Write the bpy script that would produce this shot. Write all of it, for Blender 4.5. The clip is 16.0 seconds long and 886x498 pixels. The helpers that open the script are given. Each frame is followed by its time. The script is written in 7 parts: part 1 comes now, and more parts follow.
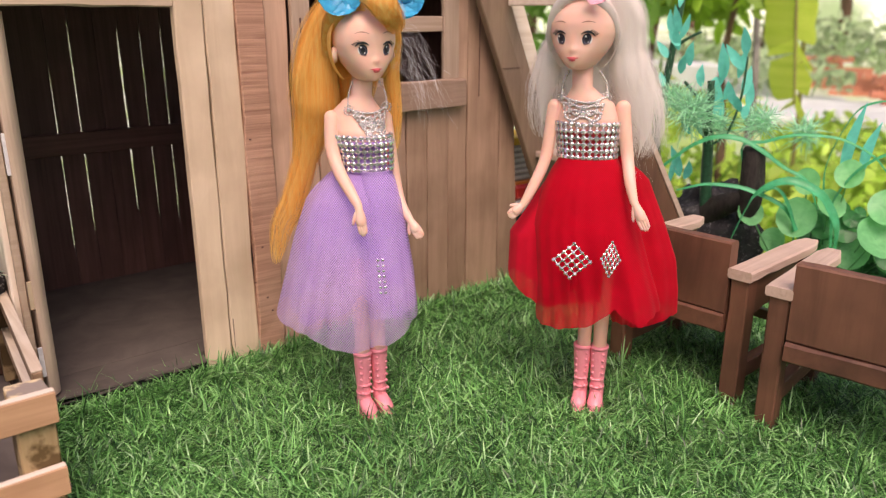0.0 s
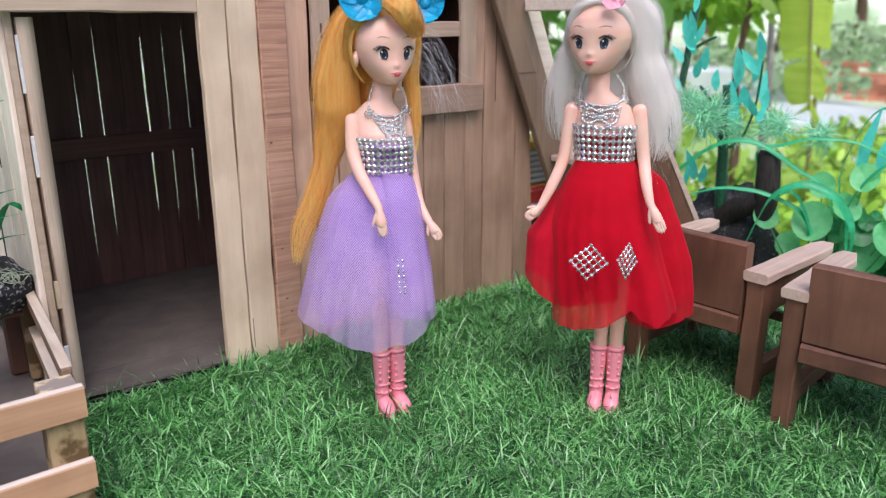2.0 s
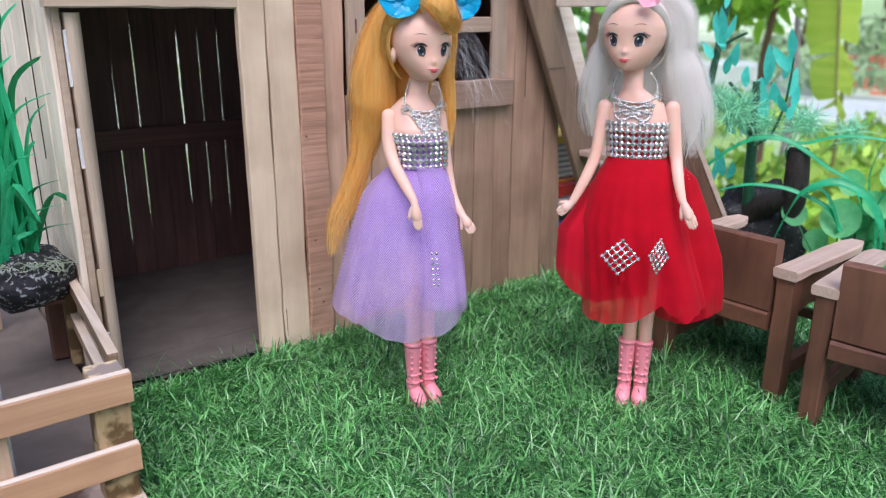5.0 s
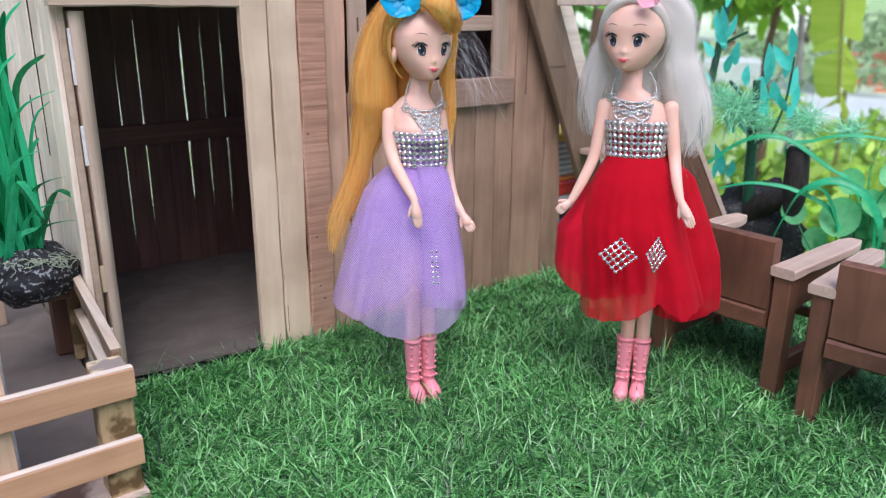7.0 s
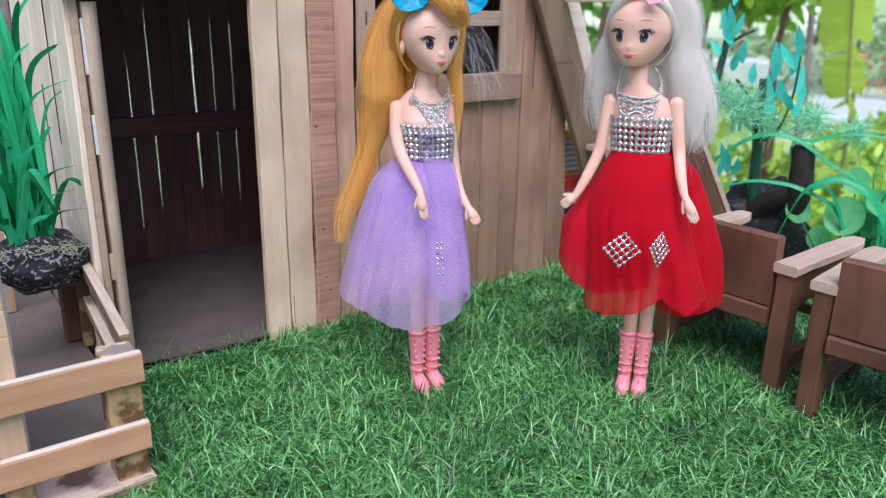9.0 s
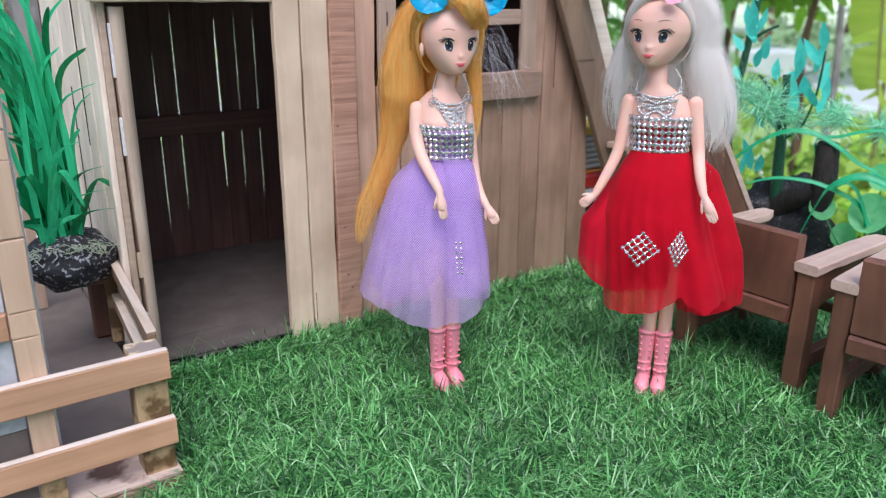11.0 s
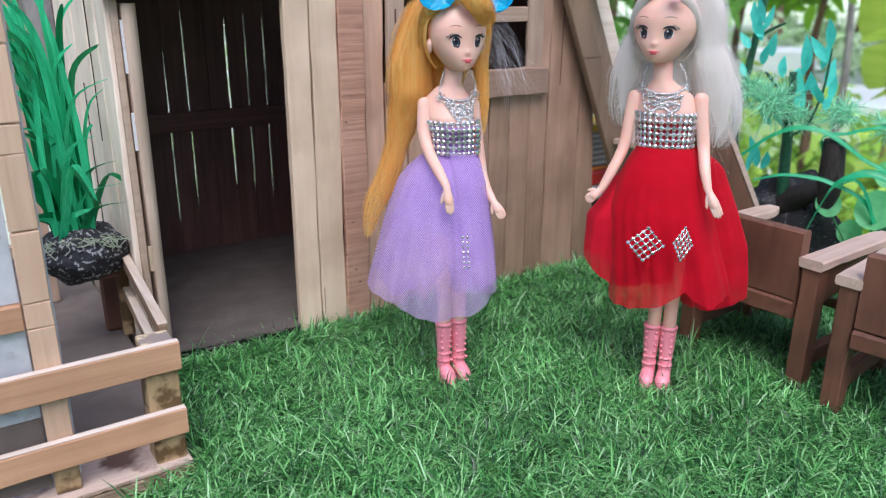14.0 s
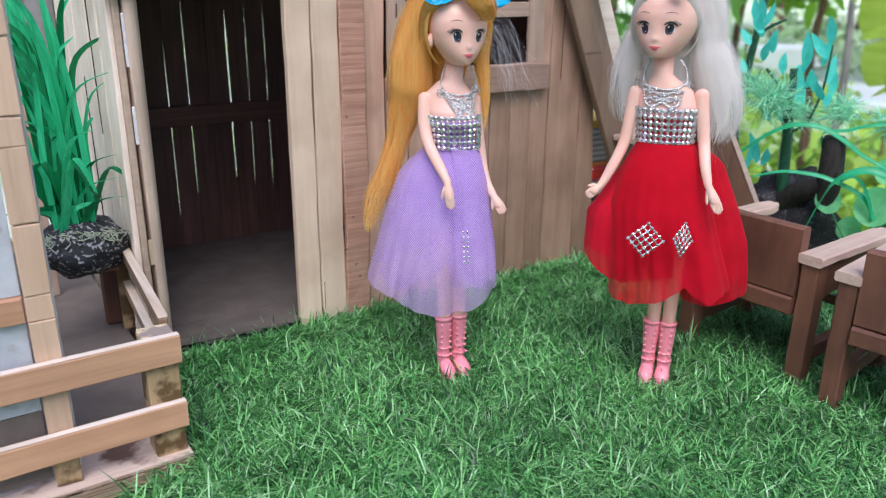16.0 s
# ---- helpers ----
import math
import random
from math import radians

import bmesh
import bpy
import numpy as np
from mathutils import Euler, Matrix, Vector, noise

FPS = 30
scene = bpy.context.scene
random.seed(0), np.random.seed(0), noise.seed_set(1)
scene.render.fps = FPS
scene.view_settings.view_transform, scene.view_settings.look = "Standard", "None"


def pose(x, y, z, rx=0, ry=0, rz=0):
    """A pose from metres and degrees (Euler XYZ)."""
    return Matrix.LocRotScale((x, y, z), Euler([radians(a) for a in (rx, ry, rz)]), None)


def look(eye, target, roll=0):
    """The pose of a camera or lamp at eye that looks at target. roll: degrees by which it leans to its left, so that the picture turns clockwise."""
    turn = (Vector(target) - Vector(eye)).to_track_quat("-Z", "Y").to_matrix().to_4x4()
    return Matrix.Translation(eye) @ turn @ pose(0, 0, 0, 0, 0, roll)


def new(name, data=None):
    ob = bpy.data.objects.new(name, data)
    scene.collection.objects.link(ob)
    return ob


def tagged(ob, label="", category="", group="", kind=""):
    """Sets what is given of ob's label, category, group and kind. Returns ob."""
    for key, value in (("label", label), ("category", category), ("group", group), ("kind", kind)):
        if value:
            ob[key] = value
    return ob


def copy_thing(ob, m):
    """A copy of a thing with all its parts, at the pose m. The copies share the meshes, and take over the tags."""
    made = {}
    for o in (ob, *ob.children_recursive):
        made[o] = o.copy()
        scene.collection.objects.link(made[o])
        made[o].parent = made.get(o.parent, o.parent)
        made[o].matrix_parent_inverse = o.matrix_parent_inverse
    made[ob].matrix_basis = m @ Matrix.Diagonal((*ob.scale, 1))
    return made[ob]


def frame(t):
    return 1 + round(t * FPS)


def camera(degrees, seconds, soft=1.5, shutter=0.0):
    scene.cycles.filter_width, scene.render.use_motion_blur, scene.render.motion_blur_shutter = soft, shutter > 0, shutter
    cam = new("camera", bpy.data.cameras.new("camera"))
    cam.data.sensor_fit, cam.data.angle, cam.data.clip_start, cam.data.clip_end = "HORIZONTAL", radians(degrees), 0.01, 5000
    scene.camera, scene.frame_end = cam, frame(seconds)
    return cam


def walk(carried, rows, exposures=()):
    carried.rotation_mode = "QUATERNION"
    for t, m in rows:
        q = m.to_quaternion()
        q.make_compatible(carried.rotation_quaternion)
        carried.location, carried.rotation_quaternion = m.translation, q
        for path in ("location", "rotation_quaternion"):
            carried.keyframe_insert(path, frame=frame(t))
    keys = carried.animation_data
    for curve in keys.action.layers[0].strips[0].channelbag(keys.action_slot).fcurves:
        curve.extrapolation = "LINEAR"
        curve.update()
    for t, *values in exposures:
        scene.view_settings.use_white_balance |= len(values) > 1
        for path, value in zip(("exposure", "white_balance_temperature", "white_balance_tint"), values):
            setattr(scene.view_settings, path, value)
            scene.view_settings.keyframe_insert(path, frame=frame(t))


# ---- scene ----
cam = camera(60.5, 16.0, soft=1.2)
# the eye's place, the place it looks at, and the lean
PATH = [
    (0, (-0.0324, -0.0023, 0.2712), (1.1897, 1.4661, -0.3208), 0.05),
    (0.5, (-0.0329, -0.0033, 0.2704), (1.1821, 1.4710, -0.3214), -0.06),
    (1, (-0.0343, -0.0033, 0.2707), (1.1761, 1.4766, -0.3168), -0.14),
    (1.5, (-0.0372, -0.0044, 0.2701), (1.1693, 1.4811, -0.3110), -0.12),
    (2, (-0.0407, -0.0058, 0.2709), (1.1594, 1.4857, -0.3081), -0.06),
    (2.5, (-0.0477, -0.0054, 0.2724), (1.1428, 1.4920, -0.3111), 0.02),
    (3, (-0.0511, -0.0043, 0.2722), (1.1270, 1.5010, -0.3159), 0.09),
    (3.5, (-0.0492, -0.0040, 0.2708), (1.1213, 1.5073, -0.3176), 0.18),
    (4, (-0.0531, -0.0042, 0.2722), (1.1127, 1.5098, -0.3184), 0.22),
    (6.5, (-0.0539, -0.0095, 0.2757), (1.0983, 1.5078, -0.3327), 0.18),
    (7, (-0.0545, -0.0105, 0.2768), (1.0967, 1.5074, -0.3320), 0.33),
    (7.5, (-0.0572, -0.0136, 0.2770), (1.0927, 1.5055, -0.3314), 0.54),
    (8, (-0.0589, -0.0150, 0.2777), (1.0873, 1.5052, -0.3348), 0.71),
    (8.5, (-0.0580, -0.0141, 0.2770), (1.0877, 1.5057, -0.3377), 0.89),
    (9, (-0.0579, -0.0155, 0.2748), (1.0806, 1.5095, -0.3401), 0.92),
    (9.5, (-0.0542, -0.0199, 0.2812), (1.0342, 1.5338, -0.3524), 0.48),
    (12, (-0.0600, -0.0214, 0.2809), (1.0199, 1.5377, -0.3541), 0.21),
    (12.5, (-0.0561, -0.0228, 0.2835), (1.0182, 1.5377, -0.3574), 0.02),
    (13, (-0.0566, -0.0237, 0.2832), (1.0136, 1.5379, -0.3619), 0.01),
    (13.5, (-0.0584, -0.0266, 0.2833), (1.0124, 1.5356, -0.3593), 0.25),
    (14, (-0.0612, -0.0263, 0.2799), (1.0058, 1.5407, -0.3571), 0.34),
    (14.5, (-0.0582, -0.0268, 0.2794), (1.0077, 1.5414, -0.3563), 0.39),
    (15, (-0.0593, -0.0269, 0.2796), (1.0107, 1.5383, -0.3570), 0.48),
    (15.5, (-0.0607, -0.0264, 0.2787), (1.0109, 1.5375, -0.3583), 0.58),
    (16, (-0.0624, -0.0266, 0.2792), (1.0049, 1.5363, -0.3674), 0.58),
]
# the picture starts slightly warm and settles cooler
EXPOSURES = [(0.0, -0.03, 7600, 31.5), (0.5, -0.03, 7450, 30.5), (1.5, -0.03, 6350, 23), (3.0, -0.04, 5820, 19.5), (16.0, -0.04, 5730, 18)]
cam.data.dof.use_dof, cam.data.dof.focus_distance, cam.data.dof.aperture_fstop = True, 0.52, 9.0
walk(cam, [(t, look(eye, target, roll)) for t, eye, target, roll in PATH], EXPOSURES)

# ---- daylight: bright thin overcast ----
SUN_ELEVATION, SUN_TURN = 57.0, 212.0
world = bpy.data.worlds.new("sky")
scene.world = world
world.use_nodes = True
wn, wl = world.node_tree.nodes, world.node_tree.links
sky = wn.new("ShaderNodeTexSky")
sky.sky_type, sky.sun_disc = "NISHITA", False
sky.sun_elevation, sky.sun_rotation = radians(SUN_ELEVATION), radians(SUN_TURN)
sky.air_density, sky.dust_density, sky.ozone_density = 1.0, 4.0, 1.0
wl.new(sky.outputs["Color"], wn["Background"].inputs["Color"])
wn["Background"].inputs["Strength"].default_value = 0.15
sun_data = bpy.data.lights.new("sun", "SUN")
sun_data.energy, sun_data.angle, sun_data.color = 2.25, radians(42), (1.0, 0.95, 0.88)
sun = new("sun", sun_data)
sun_turn = radians(SUN_TURN)
sun_way = Vector((math.sin(sun_turn), math.cos(sun_turn), math.tan(radians(SUN_ELEVATION))))
sun.matrix_world = look(sun_way * 6, (0, 0, 0))
scene.view_settings.exposure = 0.0


# ---- materials ----
def ramp_of(nt, low, high, a=0.35, b=0.65):
    r = nt.nodes.new("ShaderNodeValToRGB")
    r.color_ramp.elements[0].position, r.color_ramp.elements[1].position = a, b
    r.color_ramp.elements[0].color, r.color_ramp.elements[1].color = (*low, 1), (*high, 1)
    return r


def surface(name, base, dark, stretch=(1, 1, 1), scale=60, rough=0.6, metal=0.0, stain=None, stain_scale=14,
            stain_amount=0.5, vary=0.25, bump=0.3, by_island=False, lo=0.35, hi=0.65, distance=0.001, coat=0.0, see=0.0, stain_from=0.45, stain_soft=1.0):
    """A surface of two tones in grains, with stains, a change from piece to piece, and relief."""
    m = bpy.data.materials.new(name)
    m.use_nodes = True
    nt = m.node_tree
    nodes, links = nt.nodes, nt.links
    bsdf = nodes["Principled BSDF"]
    bsdf.inputs["Metallic"].default_value = metal
    bsdf.inputs["Coat Weight"].default_value = coat
    tc = nodes.new("ShaderNodeTexCoord")
    oi = nodes.new("ShaderNodeObjectInfo")
    off = nodes.new("ShaderNodeVectorMath")
    off.operation = "MULTIPLY_ADD"
    off.inputs[1].default_value = (3.7, 5.1, 2.9)
    cx = nodes.new("ShaderNodeCombineXYZ")
    for i in range(3):
        links.new(oi.outputs["Random"], cx.inputs[i])
    links.new(cx.outputs[0], off.inputs[0])
    links.new(tc.outputs["Object"], off.inputs[2])
    mp = nodes.new("ShaderNodeMapping")
    mp.inputs["Scale"].default_value = stretch
    links.new(off.outputs[0], mp.inputs["Vector"])
    grain = nodes.new("ShaderNodeTexNoise")
    grain.inputs["Scale"].default_value, grain.inputs["Detail"].default_value = scale, 6
    grain.inputs["Roughness"].default_value, grain.inputs["Distortion"].default_value = 0.62, 0.5
    links.new(mp.outputs[0], grain.inputs["Vector"])
    r = ramp_of(nt, dark, base, lo, hi)
    links.new(grain.outputs["Fac"], r.inputs[0])
    colour = r.outputs["Color"]
    if stain is not None:
        big = nodes.new("ShaderNodeTexNoise")
        big.inputs["Scale"].default_value, big.inputs["Detail"].default_value = stain_scale, 5
        links.new(off.outputs[0], big.inputs["Vector"])
        rs = ramp_of(nt, (0, 0, 0), (stain_amount,) * 3, stain_from, stain_from + 0.3 * stain_soft)
        links.new(big.outputs["Fac"], rs.inputs[0])
        mx = nodes.new("ShaderNodeMixRGB")
        mx.inputs[2].default_value = (*stain, 1)
        links.new(rs.outputs["Color"], mx.inputs[0])
        links.new(colour, mx.inputs[1])
        colour = mx.outputs[0]
    if vary:
        hs = nodes.new("ShaderNodeHueSaturation")
        mr = nodes.new("ShaderNodeMapRange")
        mr.inputs["To Min"].default_value, mr.inputs["To Max"].default_value = 1 - vary, 1 + vary
        if by_island:
            links.new(nodes.new("ShaderNodeNewGeometry").outputs["Random Per Island"], mr.inputs["Value"])
        else:
            links.new(oi.outputs["Random"], mr.inputs["Value"])
        links.new(mr.outputs[0], hs.inputs["Value"])
        links.new(colour, hs.inputs["Color"])
        colour = hs.outputs["Color"]
    links.new(colour, bsdf.inputs["Base Color"])
    rr = nodes.new("ShaderNodeMapRange")
    rr.inputs["To Min"].default_value, rr.inputs["To Max"].default_value = min(1, rough + 0.12), max(0.02, rough - 0.12)
    links.new(grain.outputs["Fac"], rr.inputs["Value"])
    links.new(rr.outputs[0], bsdf.inputs["Roughness"])
    if bump:
        bp = nodes.new("ShaderNodeBump")
        bp.inputs["Strength"].default_value, bp.inputs["Distance"].default_value = bump, distance
        links.new(grain.outputs["Fac"], bp.inputs["Height"])
        links.new(bp.outputs[0], bsdf.inputs["Normal"])
    if see:
        # light that passes through a thin leaf or strand
        tr = nodes.new("ShaderNodeBsdfTranslucent")
        links.new(colour, tr.inputs["Color"])
        ms = nodes.new("ShaderNodeMixShader")
        ms.inputs[0].default_value = see
        links.new(bsdf.outputs[0], ms.inputs[1])
        links.new(tr.outputs[0], ms.inputs[2])
        links.new(ms.outputs[0], nodes["Material Output"].inputs["Surface"])
    return m


def wood(name, base, dark, along="z", stain=(0.25, 0.19, 0.13), amount=0.35, rough=0.6, vary=0.12, bump=0.35, fineness=1.0):
    """Wood with its grain along one axis of the piece."""
    st = [220 * fineness] * 3
    st["xyz".index(along)] = 9
    return surface(name, base, dark, stretch=tuple(st), scale=1.0, rough=rough, stain=stain, stain_scale=16,
                   stain_amount=amount, vary=vary, bump=bump, lo=0.28, hi=0.62, distance=0.0006)


def tulle(name, colour, holes, deep, net=0.08, mesh=0.0018):
    """Thin net cloth: a lattice of small holes between threads that light passes."""
    m = bpy.data.materials.new(name)
    m.use_nodes = True
    nt = m.node_tree
    nodes, links = nt.nodes, nt.links
    bsdf = nodes["Principled BSDF"]
    bsdf.inputs["Roughness"].default_value = 0.75
    bsdf.inputs["Sheen Weight"].default_value = 0.08
    bsdf.inputs["Specular IOR Level"].default_value = 0.2
    tc = nodes.new("ShaderNodeTexCoord")
    ns = nodes.new("ShaderNodeTexNoise")
    ns.inputs["Scale"].default_value, ns.inputs["Detail"].default_value = 55, 4
    links.new(tc.outputs["Object"], ns.inputs["Vector"])
    r = ramp_of(nt, deep, colour, 0.3, 0.7)
    links.new(ns.outputs["Fac"], r.inputs[0])
    links.new(r.outputs[0], bsdf.inputs["Base Color"])
    # two crossed waves leave diamond holes
    xyz = nodes.new("ShaderNodeSeparateXYZ")
    links.new(tc.outputs["Object"], xyz.inputs[0])
    waves = []
    for axis, pitch in (("X", mesh), ("Z", mesh * 1.2)):
        times = nodes.new("ShaderNodeMath")
        times.operation = "MULTIPLY"
        times.inputs[1].default_value = 2 * math.pi / pitch
        links.new(xyz.outputs[axis], times.inputs[0])
        cosine = nodes.new("ShaderNodeMath")
        cosine.operation = "COSINE"
        links.new(times.outputs[0], cosine.inputs[0])
        waves.append(cosine)
    both = nodes.new("ShaderNodeMath")
    both.operation = "MULTIPLY"
    links.new(waves[0].outputs[0], both.inputs[0])
    links.new(waves[1].outputs[0], both.inputs[1])
    mr = nodes.new("ShaderNodeMapRange")
    mr.inputs["From Min"].default_value, mr.inputs["From Max"].default_value = -0.3, 0.5
    mr.inputs["To Min"].default_value, mr.inputs["To Max"].default_value = 1 - holes + net, 1 - holes - net
    links.new(both.outputs[0], mr.inputs["Value"])
    tl = nodes.new("ShaderNodeBsdfTranslucent")
    links.new(r.outputs[0], tl.inputs["Color"])
    cloth = nodes.new("ShaderNodeMixShader")
    cloth.inputs[0].default_value = 0.35
    links.new(bsdf.outputs[0], cloth.inputs[1])
    links.new(tl.outputs[0], cloth.inputs[2])
    tp = nodes.new("ShaderNodeBsdfTransparent")
    ms = nodes.new("ShaderNodeMixShader")
    links.new(mr.outputs[0], ms.inputs[0])
    links.new(tp.outputs[0], ms.inputs[1])
    links.new(cloth.outputs[0], ms.inputs[2])
    links.new(ms.outputs[0], nodes["Material Output"].inputs["Surface"])
    return m


M = {}
# pale crate wood of the house front
M["plank"] = wood("plank_wood", (0.57, 0.375, 0.27), (0.42, 0.265, 0.185), "z", stain=(0.24, 0.145, 0.095), amount=0.65, vary=0.18, fineness=0.5)
# the same wood darkened: weaker light on the right of the wall
M["plank_shaded"] = wood("shaded_plank_wood", (0.42, 0.272, 0.188), (0.30, 0.185, 0.122), "z", stain=(0.17, 0.10, 0.062), amount=0.65, vary=0.14, fineness=0.5)
M["post"] = wood("post_wood", (0.76, 0.615, 0.455), (0.66, 0.51, 0.36), "z", stain=(0.42, 0.30, 0.20), amount=0.6, vary=0.05, fineness=0.45)
M["beam"] = wood("beam_wood", (0.56, 0.435, 0.33), (0.45, 0.33, 0.235), "x", stain=(0.34, 0.24, 0.165), amount=0.4)
M["veneer"] = wood("veneer_wood", (0.50, 0.29, 0.20), (0.24, 0.115, 0.075), "x", stain=(0.55, 0.37, 0.27), amount=0.45, bump=0.9, fineness=1.5)
M["sill"] = wood("sill_wood", (0.38, 0.255, 0.19), (0.28, 0.18, 0.125), "x", stain=(0.2, 0.13, 0.095), amount=0.5)
M["frame"] = wood("window_wood", (0.46, 0.34, 0.26), (0.355, 0.25, 0.18), "z", amount=0.4)
M["frame_x"] = wood("window_wood_cross", (0.46, 0.34, 0.26), (0.355, 0.25, 0.18), "x", amount=0.4)
M["pale"] = wood("weathered_wood", (0.95, 0.84, 0.71), (0.84, 0.72, 0.58), "z", stain=(0.42, 0.33, 0.24), amount=0.5, vary=0.06, fineness=0.3)
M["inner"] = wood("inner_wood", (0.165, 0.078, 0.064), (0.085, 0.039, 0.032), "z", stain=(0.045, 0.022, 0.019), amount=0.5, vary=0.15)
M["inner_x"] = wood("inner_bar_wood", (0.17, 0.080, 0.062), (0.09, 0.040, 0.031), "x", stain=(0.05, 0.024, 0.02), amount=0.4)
M["rail"] = wood("rail_wood", (0.64, 0.375, 0.225), (0.50, 0.28, 0.155), "x", stain=(0.36, 0.185, 0.10), amount=0.5, vary=0.1)
# whitened edge woods: the light on upper edges is in their colour
M["raw"] = wood("lit_wood_edge", (0.86, 0.76, 0.66), (0.70, 0.58, 0.47), "x", stain=(0.45, 0.32, 0.22), amount=0.5, vary=0.05)
M["lit_y"] = wood("lit_side_edge", (0.80, 0.70, 0.58), (0.62, 0.50, 0.38), "y", stain=(0.40, 0.28, 0.19), amount=0.5, vary=0.05)
M["chipped"] = surface("chipped_paint_wood", (0.74, 0.62, 0.40), (0.62, 0.50, 0.31), scale=90, rough=0.7, stain=(0.24, 0.20, 0.19), stain_scale=70, stain_amount=0.9, stain_from=0.50, stain_soft=0.2, vary=0, bump=0.4)
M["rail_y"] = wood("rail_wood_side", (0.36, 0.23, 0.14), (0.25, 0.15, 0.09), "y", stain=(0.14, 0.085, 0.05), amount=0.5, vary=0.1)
M["stub"] = surface("fence_post_wood", (0.46, 0.33, 0.18), (0.36, 0.24, 0.12), stretch=(110, 110, 9), scale=1.0, rough=0.6, stain=(0.10, 0.055, 0.016), stain_scale=42, stain_amount=0.92, stain_from=0.47, stain_soft=0.22, vary=0.05, bump=0.3)
M["block"] = wood("block_wood", (0.66, 0.47, 0.33), (0.55, 0.37, 0.245), "z", stain=(0.42, 0.265, 0.165), amount=0.4, vary=0.1)
M["chair"] = wood("chair_wood", (0.195, 0.086, 0.052), (0.120, 0.050, 0.030), "z", stain=(0.060, 0.026, 0.017), amount=0.7, rough=0.55, vary=0.15, bump=0.2, fineness=0.35)
M["chair_x"] = wood("chair_wood_long", (0.185, 0.080, 0.048), (0.112, 0.046, 0.028), "x", stain=(0.055, 0.024, 0.016), amount=0.6, rough=0.55, vary=0.15, bump=0.2, fineness=0.35)
M["arm"] = wood("armrest_wood", (0.66, 0.50, 0.41), (0.52, 0.37, 0.29), "x", stain=(0.27, 0.165, 0.115), amount=0.35, rough=0.45, vary=0.08, bump=0.2)
M["stair"] = wood("stair_wood", (0.28, 0.19, 0.128), (0.205, 0.134, 0.088), "z", stain=(0.10, 0.064, 0.043), amount=0.4, vary=0.05, fineness=0.5)
M["stair_deep"] = wood("stair_strip_wood", (0.30, 0.205, 0.145), (0.23, 0.155, 0.105), "z", stain=(0.15, 0.10, 0.072), amount=0.4, vary=0.05, fineness=0.5)
M["ply"] = surface("plywood", (0.68, 0.54, 0.45), (0.52, 0.40, 0.32), stretch=(14, 160, 160), scale=1.0, rough=0.75, stain=(0.11, 0.050, 0.034), stain_scale=24, stain_amount=0.9, stain_from=0.51, stain_soft=0.25, vary=0, bump=0.4)
M["ply_edge"] = surface("plywood_edge", (0.52, 0.40, 0.27), (0.2, 0.13, 0.08), stretch=(12, 12, 900), scale=1.0, rough=0.8, vary=0, bump=0.5)
M["board"] = surface("grey_board", (0.175, 0.145, 0.126), (0.125, 0.103, 0.089), scale=26, rough=0.72, stain=(0.092, 0.074, 0.063), stain_scale=9, stain_amount=0.6, vary=0, bump=0.15)
M["house_floor"] = surface("grey_house_floor", (0.150, 0.128, 0.112), (0.100, 0.086, 0.076), scale=26, rough=0.72, stain=(0.070, 0.060, 0.053), stain_scale=9, stain_amount=0.6, vary=0, bump=0.15)
M["zinc"] = surface("frosted_panel", (0.62, 0.66, 0.70), (0.47, 0.51, 0.55), scale=40, rough=0.35, stain=(0.24, 0.20, 0.17), stain_scale=60, stain_amount=0.6, stain_from=0.58, stain_soft=0.3, vary=0.05, bump=0.1)
M["leaf_edge"] = wood("door_leaf_wood", (0.66, 0.52, 0.40), (0.52, 0.39, 0.29), "z", stain=(0.33, 0.23, 0.16), amount=0.45, vary=0, fineness=0.4)
M["hinge"] = surface("hinge_plate", (0.78, 0.78, 0.78), (0.6, 0.6, 0.62), scale=200, rough=0.35, vary=0, bump=0.1)
M["hinge_wood"] = wood("hinge_block", (0.60, 0.48, 0.33), (0.42, 0.31, 0.2), "z", amount=0.2)
M["mat"] = surface("turf_backing", (0.03, 0.075, 0.022), (0.012, 0.035, 0.01), scale=300, rough=0.9, vary=0, bump=0.5)
M["concrete"] = surface("platform_concrete", (0.38, 0.36, 0.33), (0.26, 0.245, 0.225), scale=18, rough=0.9, stain=(0.16, 0.16, 0.13), stain_scale=3, vary=0, bump=0.4, distance=0.004)
M["skin"] = surface("doll_skin", (0.90, 0.575, 0.465), (0.89, 0.55, 0.44), scale=40, rough=0.38, vary=0, bump=0.0, see=0.08)
M["eye"] = surface("doll_eye", (0.02, 0.022, 0.035), (0.01, 0.01, 0.015), scale=200, rough=0.25, vary=0, bump=0)
M["iris"] = surface("doll_iris", (0.115, 0.11, 0.165), (0.05, 0.05, 0.085), scale=500, rough=0.25, vary=0, bump=0)
M["white"] = surface("doll_eye_white", (0.86, 0.86, 0.88), (0.8, 0.8, 0.82), scale=200, rough=0.3, vary=0, bump=0)
M["lip"] = surface("doll_lip", (0.74, 0.13, 0.15), (0.66, 0.10, 0.12), scale=200, rough=0.25, vary=0, bump=0)
M["brow"] = surface("doll_brow", (0.30, 0.14, 0.09), (0.22, 0.1, 0.07), scale=200, rough=0.5, vary=0, bump=0)
M["gold_hair"] = surface("golden_hair", (1.0, 0.74, 0.27), (0.97, 0.53, 0.11), stretch=(1, 1, 0.05), scale=600, rough=0.34, vary=0.08, by_island=True, bump=0.03, distance=0.0002, see=0.36)
